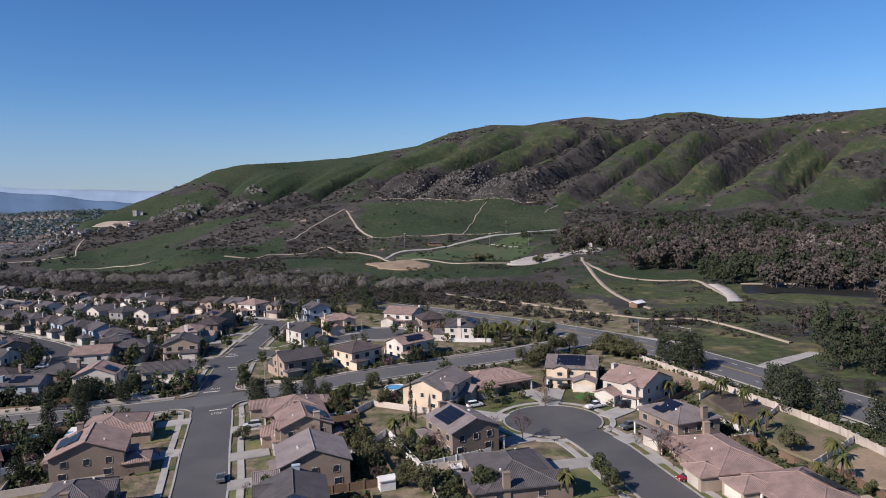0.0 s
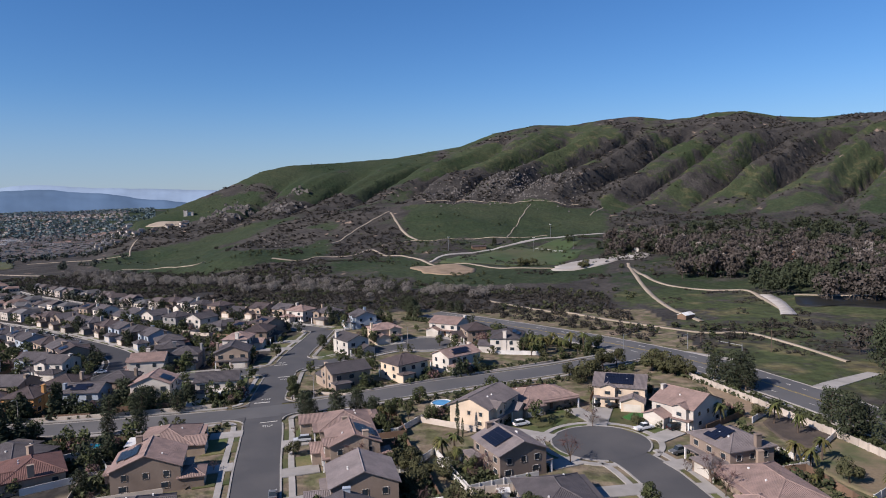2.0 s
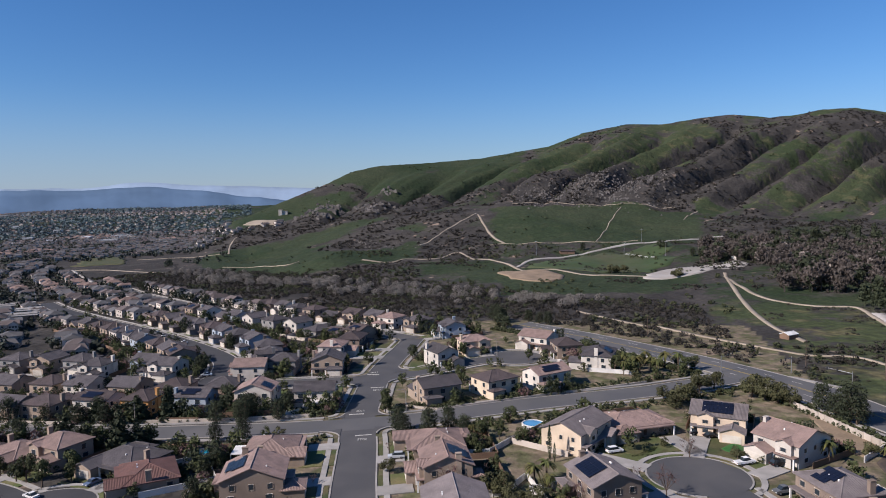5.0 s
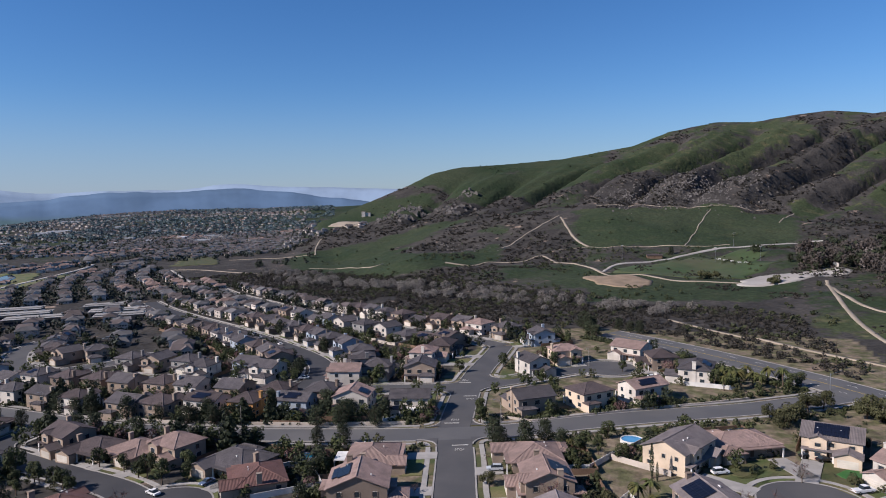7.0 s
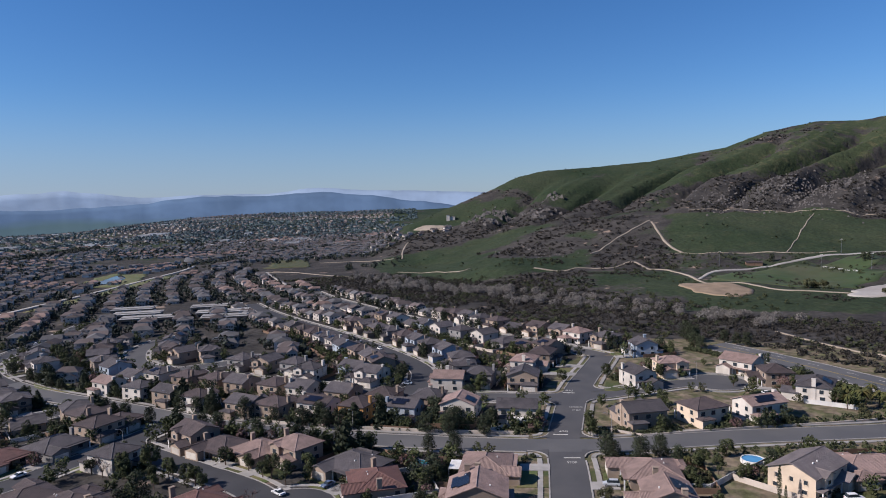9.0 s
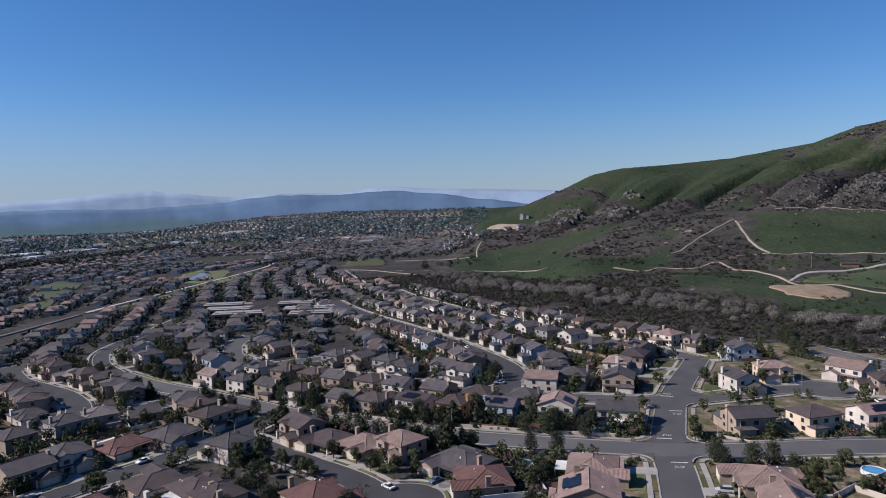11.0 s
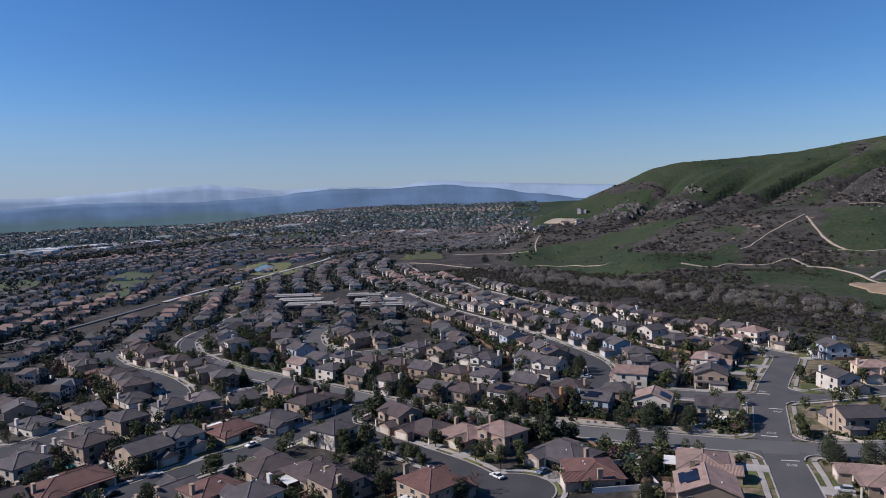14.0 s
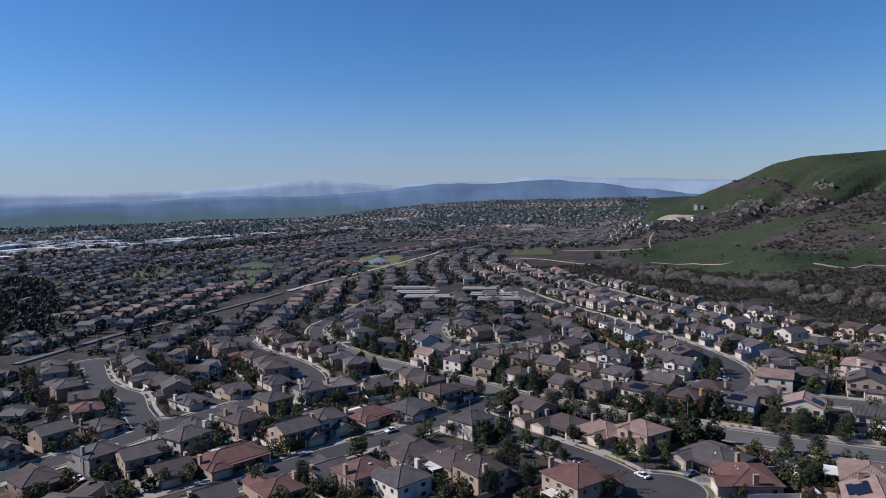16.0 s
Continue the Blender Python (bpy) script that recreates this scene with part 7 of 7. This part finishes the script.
def garden_pool(x, y, a, k):
    root = new("swimming_pool")
    for name, grow, lift, mat in (("pool_deck", 1.45, 0.12, M_CONCRETE), ("water", 1.0, 0.2, M_POOL)):
        bm = bmesh.new()
        pts = []
        for i in range(28):
            t = 2 * math.pi * i / 28
            rr = (1 + 0.22 * math.cos(2 * t + 0.6)) * grow
            pts.append(bm.verts.new((math.cos(t) * 4.2 * k * rr, math.sin(t) * 2.4 * k * rr, lift)))
        top = bm.faces.new(pts)
        low = bmesh.ops.extrude_face_region(bm, geom=[top])
        bmesh.ops.translate(bm, verts=[v for v in low["geom"] if isinstance(v, bmesh.types.BMVert)], vec=(0, 0, 0.02))
        part(name, bm, mat, root)
    root.matrix_basis = pose(x, y, base(x, y) + 0.1, 0, 0, a)
    return tagged(root, "kidney-shaped turquoise swimming pool with concrete deck", "pool")


garden_pool(-114, 178, 10, 1.0)
garden_pool(-271, 88, 60, 0.8)


def shed(x, y, a, w, d, mat, label):
    root = new("shed")
    bm = bmesh.new()
    box(bm, -w / 2, w / 2, -d / 2, d / 2, -0.3, 2.0)
    gable_prism(bm, 0, 0, w, d, 2.0, 0.4, "g")
    part("wall", bm, mat, root)
    bm = bmesh.new()
    uv = bm.loops.layers.uv.new("UVMap")
    roof_mesh(bm, uv, 0, 0, w, d, 2.0, 0.4, 0.2, "g")
    part("roof", bm, M_WHITE, root)
    root.matrix_basis = pose(x, y, height(x, y) + 0.1, 0, 0, a)
    return tagged(root, label, "shed")


shed(-12.6, 136.1, 20, 3.2, 2.4, M_WHITE, "white garden shed in a back yard")
shed(1.5, 141.5, 10, 2.4, 2.0, M_WHITE, "small white garden shed beside a house")
shed(95.6, 352.7, 40, 7, 5, M_FENCEWOOD, "small brown wooden pump house by the trail")


# ---- the school ----
def school_block(x, y, a, w, d, h):
    root = new("school_building")
    bm = bmesh.new()
    box(bm, -w / 2, w / 2, -d / 2, d / 2, -2, h)
    part("wall", bm, WALL["t"], root)
    bm = bmesh.new()
    box(bm, -w / 2 - 1, w / 2 + 1, -d / 2 - 1, d / 2 + 1, h, h + 0.5)
    box(bm, -w / 2, w / 2, -d / 4, d / 4, h + 0.5, h + 1.0)
    part("roof", bm, M_CONCRETE, root, "flat pale roof with a raised spine")
    for k in range(int(w / 9)):
        bm = bmesh.new()
        px = -w / 2 + 4.5 + 9 * k
        box(bm, px - 3, px + 3, -d / 2 - 0.06, -d / 2 + 0.02, 1.0, 2.6)
        part("window", bm, M_GLASS, root)
    for k in range(3):
        bm = bmesh.new()
        box(bm, -w / 3 + k * w / 3 - 1.2, -w / 3 + k * w / 3 + 1.2, d / 3 - 1, d / 3 + 1, h + 0.5, h + 1.5)
        part("roof_unit", bm, M_METAL, root)
    root.matrix_basis = pose(x, y, base(x, y), 0, 0, a)
    return tagged(root, "long one-storey school block with flat pale roof", "school", "school blocks")


for x, y, a, w, d in ((-532, 440, 36, 34, 17), (-501, 417, 36, 38, 17), (-466, 400, 36, 46, 17), (-458, 466, 36, 42, 17), (-425, 437, 36, 40, 17), (-402, 414, 36, 34, 17)):
    school_block(x, y, a, w, d, 4.0)


def villa(x, y, a):
    root = new("hilltop_house")
    bm = bmesh.new()
    box(bm, -9, 9, -6, 6, -4, 6)
    box(bm, -9, -2, -8, 6, -4, 9)
    part("wall", bm, WALL["w"], root)
    bm = bmesh.new()
    box(bm, -9.4, 9.4, -6.4, 6.4, 6, 6.4)
    box(bm, -9.4, -1.6, -8.4, 6.4, 9, 9.4)
    part("roof", bm, WALL["t"], root)
    root.matrix_basis = pose(x, y, height(x, y), 0, 0, a)
    return tagged(root, "pale flat-roofed house on the hill's shoulder", "house")


villa(-608, 1330, 20)


# ---- cars ----
def car_mesh(profile, half, tuck):
    """A closed body from side-on points, pulled in above the belt."""
    bm = bmesh.new()
    rows = []
    for s in (-1, -0.92, 0.92, 1):
        rows.append([bm.verts.new((x, s * (half if z < 0.95 else half * tuck), z if abs(s) < 1 else 0.5 + (z - 0.5) * 0.93)) for x, z in profile])
    n = len(profile)
    for a, b in zip(rows, rows[1:]):
        for i in range(n):
            bm.faces.new((a[i], a[(i + 1) % n], b[(i + 1) % n], b[i]))
    bm.faces.new(rows[0])
    bm.faces.new(list(reversed(rows[-1])))
    bmesh.ops.recalc_face_normals(bm, faces=bm.faces)
    return bm


CAR_SHAPES = {
    "sedan": ([(-2.25, 0.35), (2.2, 0.35), (2.3, 0.7), (1.2, 0.92), (-1.6, 0.95), (-2.3, 0.9)], [(1.0, 0.9), (0.35, 1.42), (-0.9, 1.45), (-1.75, 0.93)], 4.5),
    "suv": ([(-2.3, 0.4), (2.25, 0.4), (2.35, 0.85), (1.3, 1.05), (-2.3, 1.05)], [(1.15, 1.03), (0.6, 1.72), (-1.9, 1.75), (-2.25, 1.03)], 4.6),
    "pickup": ([(-2.8, 0.45), (2.75, 0.45), (2.85, 0.9), (1.7, 1.1), (-2.85, 1.08)], [(1.6, 1.08), (1.0, 1.8), (-0.6, 1.82), (-0.85, 1.08)], 5.6),
}
WORD = {"sedan": "saloon car", "suv": "sport-utility car", "pickup": "pickup truck"}
MADE_CARS = {}


def car(shape, paint, x, y, heading):
    key = (shape, paint)
    z = height(x, y) + 0.32
    if key in MADE_CARS:
        return copy_thing(MADE_CARS[key], pose(x, y, z, 0, 0, heading))
    lower, upper, length = CAR_SHAPES[shape]
    root = new("car")
    part("body", car_mesh(lower, 0.92, 0.97), CAR_PAINT[paint], root)
    part("glasshouse", car_mesh(upper, 0.86, 0.86), M_GLASS, root, "dark tinted windows")
    bm = bmesh.new()
    xs = [p[0] for p in upper]
    top = max(p[1] for p in upper)
    box(bm, sorted(xs)[1] + 0.12, sorted(xs)[2] - 0.1, -0.66, 0.66, top - 0.03, top + 0.05)
    part("roof", bm, CAR_PAINT[paint], root)
    for wx in (-length * 0.3, length * 0.31):
        for s in (-1, 1):
            bm = bmesh.new()
            limb(bm, (wx, s * 0.7, 0.34), (wx, s * 0.95, 0.34), 0.34, 0.34, 12)
            wheel = part("wheel", bm, M_RUBBER, root)
            bm = bmesh.new()
            limb(bm, (wx, s * 0.94, 0.34), (wx, s * 0.97, 0.34), 0.2, 0.2, 10)
            part("rim", bm, M_METAL, wheel)
    for s in (-1, 1):
        bm = bmesh.new()
        box(bm, length / 2 - 0.12, length / 2 + 0.04, s * 0.62 - 0.2, s * 0.62 + 0.2, 0.6, 0.75)
        part("headlight", bm, M_TRIM, root)
        bm = bmesh.new()
        box(bm, -length / 2 - 0.04, -length / 2 + 0.1, s * 0.66 - 0.16, s * 0.66 + 0.16, 0.7, 0.88)
        part("tail_light", bm, CAR_PAINT["red"], root)
    root.matrix_basis = pose(x, y, z, 0, 0, heading)
    MADE_CARS[key] = root
    return tagged(root, "%s %s parked in the suburb" % (paint, WORD[shape]), "car", "parked cars")


CARS = [
    ('suv white', 7.0, 188.9),
    ('sedan black', 31.1, 207.4),
    ('sedan black', 35.0, 205.1),
    ('pickup white', 39.8, 185.0),
    ('pickup grey', 45.0, 167.9),
    ('suv black', 48.2, 185.3),
    ('sedan red', 48.5, 136.0),
    ('suv silver', -52.2, 177.3),
    ('sedan grey', -48.8, 142.5),
    ('sedan white', -72.3, 300.6),
    ('sedan white', -71.5, 309.6),
    ('sedan white', -12.5, 285.5),
    ('sedan white', -296.4, 291.6),
    ('sedan white', -205.5, 150.6),
    ('sedan white', -203.4, 148.6),
    ('sedan white', -137.7, 147.5),
    ('sedan white', -295.6, 291.4),
    ('sedan blue', -128.9, 152.9),
    ('sedan grey', -208.0, 242.2),
    ('sedan grey', -352.4, 327.7),
    ('sedan grey', -418.3, 573.1),
    ('sedan black', -291.1, 49.4),
    ('sedan black', -303.0, 31.1),
    ('sedan black', -359.8, 63.8),
    ('sedan black', -232.3, 69.4),
    ('sedan black', -233.9, 79.4),
    ('sedan black', -213.5, 70.7),
    ('sedan white', -301.2, 57.2),
    ('sedan white', -233.9, 66.5),
    ('sedan white', -230.7, 128.8),
    ('sedan white', -276.1, 38.3),
    ('sedan white', -294.7, 290.7),
    ('sedan white', -371.2, 102.7),
    ('sedan white', -111.5, 313.0),
    ('sedan white', -109.9, 304.4),
    ('sedan white', -251.5, 352.9),
    ('sedan white', -240.3, 352.0),
    ('sedan white', -214.6, 333.4),
    ('sedan white', -161.0, 264.5),
    ('suv grey', -248.6, 359.5),
    ('suv grey', -343.5, 339.7),
    ('suv grey', -263.1, 267.9),
    ('sedan white', -470.0, 302.5),
    ('sedan white', -476.9, 311.9),
    ('sedan white', -476.2, 335.0),
    ('sedan white', -459.3, 326.7),
    ('sedan white', -481.0, 346.3),
]
done = []
for words, x, y in CARS:
    if any(math.hypot(x - a, y - b) < 4 for a, b in done):
        continue
    done.append((x, y))
    shape, paint = words.split()
    i = int(np.hypot(ROAD_XY[:, 0] - x, ROAD_XY[:, 1] - y).argmin())
    j = i + 1 if i + 1 < len(ROAD_XY) and ROAD_NAME[i + 1] == ROAD_NAME[i] else i - 1
    along = math.degrees(math.atan2(ROAD_XY[j, 1] - ROAD_XY[i, 1], ROAD_XY[j, 0] - ROAD_XY[i, 0]))
    if road_gap(x, y) > 0.2:
        along += 90
    elif road_gap(x, y) > -4 and math.hypot(x, y) < 350:
        v = Vector((x - ROAD_XY[i, 0], y - ROAD_XY[i, 1]))
        if v.length > 0.5 and abs(v.length - ROAD_HALF[i]) < 3.5:
            v.normalize()
            x, y = ROAD_XY[i, 0] + v.x * (ROAD_HALF[i] - 1.4), ROAD_XY[i, 1] + v.y * (ROAD_HALF[i] - 1.4)
    car(shape, paint, x, y, along)


# ---- street furniture ----
def street_lamp(x, y, heading, tall=8.0):
    root = new("street_lamp")
    bm = bmesh.new()
    limb(bm, (0, 0, -0.3), (0, 0, tall - 0.8), 0.13, 0.08, 8)
    part("pole", bm, M_CONCRETE, root)
    bm = bmesh.new()
    limb(bm, (0, 0, tall - 0.9), (0.5, 0, tall - 0.2), 0.06, 0.05, 6)
    limb(bm, (0.5, 0, tall - 0.2), (2.0, 0, tall), 0.05, 0.04, 6)
    part("arm", bm, M_METAL, root)
    bm = bmesh.new()
    box(bm, 1.9, 2.6, -0.14, 0.14, tall - 0.08, tall + 0.08)
    part("lamp_head", bm, M_METAL, root)
    root.matrix_basis = pose(x, y, base(x, y) + 0.2, 0, 0, heading)
    return tagged(root, "slim grey street lamp on the pavement", "street lamp", "street lamps")


for x, y, a in ((-216.2, 157, 200), (27, 190.5, 270), (-39.5, 302, 250), (-86, 229, 30), (-60, 218.5, 200), (-150, 200.5, 270), (-245, 204.5, 270), (-316, 120, 0)):
    street_lamp(x, y, a)


def signal(x, y, heading):
    root = new("traffic_signal")
    bm = bmesh.new()
    limb(bm, (0, 0, -0.3), (0, 0, 6.5), 0.16, 0.12, 8)
    part("pole", bm, M_METAL, root)
    bm = bmesh.new()
    limb(bm, (0, 0, 5.8), (9, 0, 6.4), 0.1, 0.06, 6)
    part("mast_arm", bm, M_METAL, root)
    for px in (5.0, 8.5):
        bm = bmesh.new()
        box(bm, px - 0.25, px + 0.25, -0.2, 0.2, 5.6, 6.8)
        part("signal_head", bm, M_BLACK, root)
    root.matrix_basis = pose(x, y, base(x, y) + 0.15, 0, 0, heading)
    return tagged(root, "traffic signal with mast arm at the junction", "traffic signal", "traffic signals")


signal(78, 284, 230)
signal(52, 283, 50)
signal(92, 262, 140)


def utility_pole(x, y):
    root = new("utility_pole")
    bm = bmesh.new()
    limb(bm, (0, 0, -0.5), (0, 0, 11), 0.16, 0.11, 8)
    part("pole", bm, M_BARK, root)
    bm = bmesh.new()
    box(bm, -1.2, 1.2, -0.06, 0.06, 10.0, 10.15)
    part("cross_arm", bm, M_BARK, root)
    root.matrix_basis = pose(x, y, height(x, y), 0, 0, 40)
    return tagged(root, "tall dark wooden utility pole", "pole", "utility poles")


for x, y in ((87, 297), (62, 322), (30, 352), (108, 276)):
    utility_pole(x, y)


def field_light(x, y, tall=16.0):
    root = new("floodlight_pole")
    bm = bmesh.new()
    limb(bm, (0, 0, -0.5), (0, 0, tall), 0.22, 0.12, 8)
    part("pole", bm, M_METAL, root)
    bm = bmesh.new()
    box(bm, -1.4, 1.4, -0.06, 0.06, tall - 0.5, tall - 0.35)
    part("cross_arm", bm, M_METAL, root)
    for k in range(4):
        bm = bmesh.new()
        box(bm, -1.35 + 0.75 * k, -0.9 + 0.75 * k, -0.3, 0.05, tall - 0.35, tall + 0.1)
        part("floodlight", bm, M_TRIM, root)
    root.matrix_basis = pose(x, y, height(x, y), 0, 0, 15)
    return tagged(root, "tall grey floodlight pole beside the sports field", "light pole", "floodlight poles")


for x, y in ((-52.8, 766), (42, 776), (66.6, 852), (86, 779)):
    field_light(x, y)


def park_block(x, y, a, w, d, h, mat, roof, label):
    root = new("park_building")
    bm = bmesh.new()
    box(bm, -w / 2, w / 2, -d / 2, d / 2, -1.0, h)
    gable_prism(bm, 0, 0, w, d, h, 0.3, "g")
    part("wall", bm, mat, root)
    bm = bmesh.new()
    uv = bm.loops.layers.uv.new("UVMap")
    roof_mesh(bm, uv, 0, 0, w, d, h, 0.3, 0.6, "g")
    part("roof", bm, roof, root)
    bm = bmesh.new()
    box(bm, -0.6, 0.6, -d / 2 - 0.06, -d / 2 + 0.02, 0.0, 2.1)
    part("door", bm, M_DOOR, root)
    root.matrix_basis = pose(x, y, height(x, y) + 0.2, 0, 0, a)
    return tagged(root, label, "park building")


park_block(-19.8, 789, 10, 16, 7, 3.0, M_FENCEWOOD, ROOF["b"], "long dark brown park building beside the field")
park_block(143, 700, 30, 9, 7, 3.0, WALL["w"], ROOF["m"], "small pale park building beside the gravel lot")


def bleacher(x, y, a):
    root = new("bleacher")
    for k in range(3):
        bm = bmesh.new()
        box(bm, -2.2, 2.2, -0.5 + 0.7 * k, 0.1 + 0.7 * k, 0.45 + 0.4 * k, 0.55 + 0.4 * k)
        part("bench_board", bm, M_WHITE, root)
    for u in (-1.9, 1.9):
        bm = bmesh.new()
        box(bm, u - 0.08, u + 0.08, -0.4, 1.5, -0.4, 0.45)
        box(bm, u - 0.08, u + 0.08, 0.8, 1.5, 0.45, 1.25)
        part("support", bm, M_METAL, root)
    root.matrix_basis = pose(x, y, height(x, y) + 0.3, 0, 0, a)
    return tagged(root, "small white bench stand beside the sports field", "bleacher", "white bench stands")


for k in range(5):
    bleacher(46 + 6.5 * k, 786 - 2.2 * k, -18)
for kind, size, spots_of in (("olive", 1.5, [(29.9, 663.5), (36, 662), (24, 661), (75.3, 615), (79, 617)]), ("spread_pine", 1.0, [(-2.4, 806.8), (83, 812), (88, 809), (110, 752), (117, 742), (124, 728)])):
    for x, y in spots_of:
        plant(kind, x, y, size)
car("sedan", "black", 100, 628, 20)


# painted road markings
def marking(text, x, y, heading, size, road):
    cu = bpy.data.curves.new("lettering", "FONT")
    cu.body, cu.size, cu.align_x, cu.align_y = text, size, "CENTER", "CENTER"
    tmp = bpy.data.objects.new("lettering", cu)
    scene.collection.objects.link(tmp)
    me = bpy.data.meshes.new_from_object(tmp.evaluated_get(bpy.context.evaluated_depsgraph_get()))
    bpy.data.objects.remove(tmp)
    me.materials.append(M_PAINT)
    ob = new("road_lettering", me)
    ob.matrix_basis = pose(x, y, base(x, y) + 0.26, 0, 0, heading) @ Matrix.Diagonal((1, 2.0, 1, 1))
    return tagged(ob, "white painted word %s on the asphalt" % text, "road marking", kind="structure")


marking("STOP", -66.6, 191.3, 17, 1.25, "lower_street")
marking("STOP", -76.5, 219.2, 192, 1.25, "upper_street")
marking("STOP", -78.2, 244.6, 12, 1.25, "upper_street")
marking("STOP", -87.6, 271.5, 185, 1.25, "upper_street")
for x, y, a, w in ((-67.6, 195.3, 17, 5), (-76.6, 215.6, 12, 5), (-79.4, 248.6, 12, 5), (-87.0, 268.0, 5, 5)):
    s = slab("stop_line", [(x + math.cos(radians(a)) * u * w / 2 - math.sin(radians(a)) * v * 0.2, y + math.sin(radians(a)) * u * w / 2 + math.cos(radians(a)) * v * 0.2) for u, v in ((-1, -1), (1, -1), (1, 1), (-1, 1))], 0.24, M_PAINT, 0.1)
    tagged(s, "white painted stop line", "road marking", kind="structure")
for off in (-0.25, 0.25):
    tagged(ribbon("lane_line", LINES["main_road"], off - 0.08, off + 0.08, 0.19, 0.02, M_YELLOW), "double yellow centre line of the main road", "road marking", kind="structure")
for off in (-5.0, 5.0):
    dashes = lambda x, y: int((x + y * 2) / 6) % 2 == 0
    tagged(ribbon("lane_line", LINES["main_road"], off - 0.07, off + 0.07, 0.19, 0.02, M_PAINT, dashes), "dashed white lane line of the main road", "road marking", kind="structure")
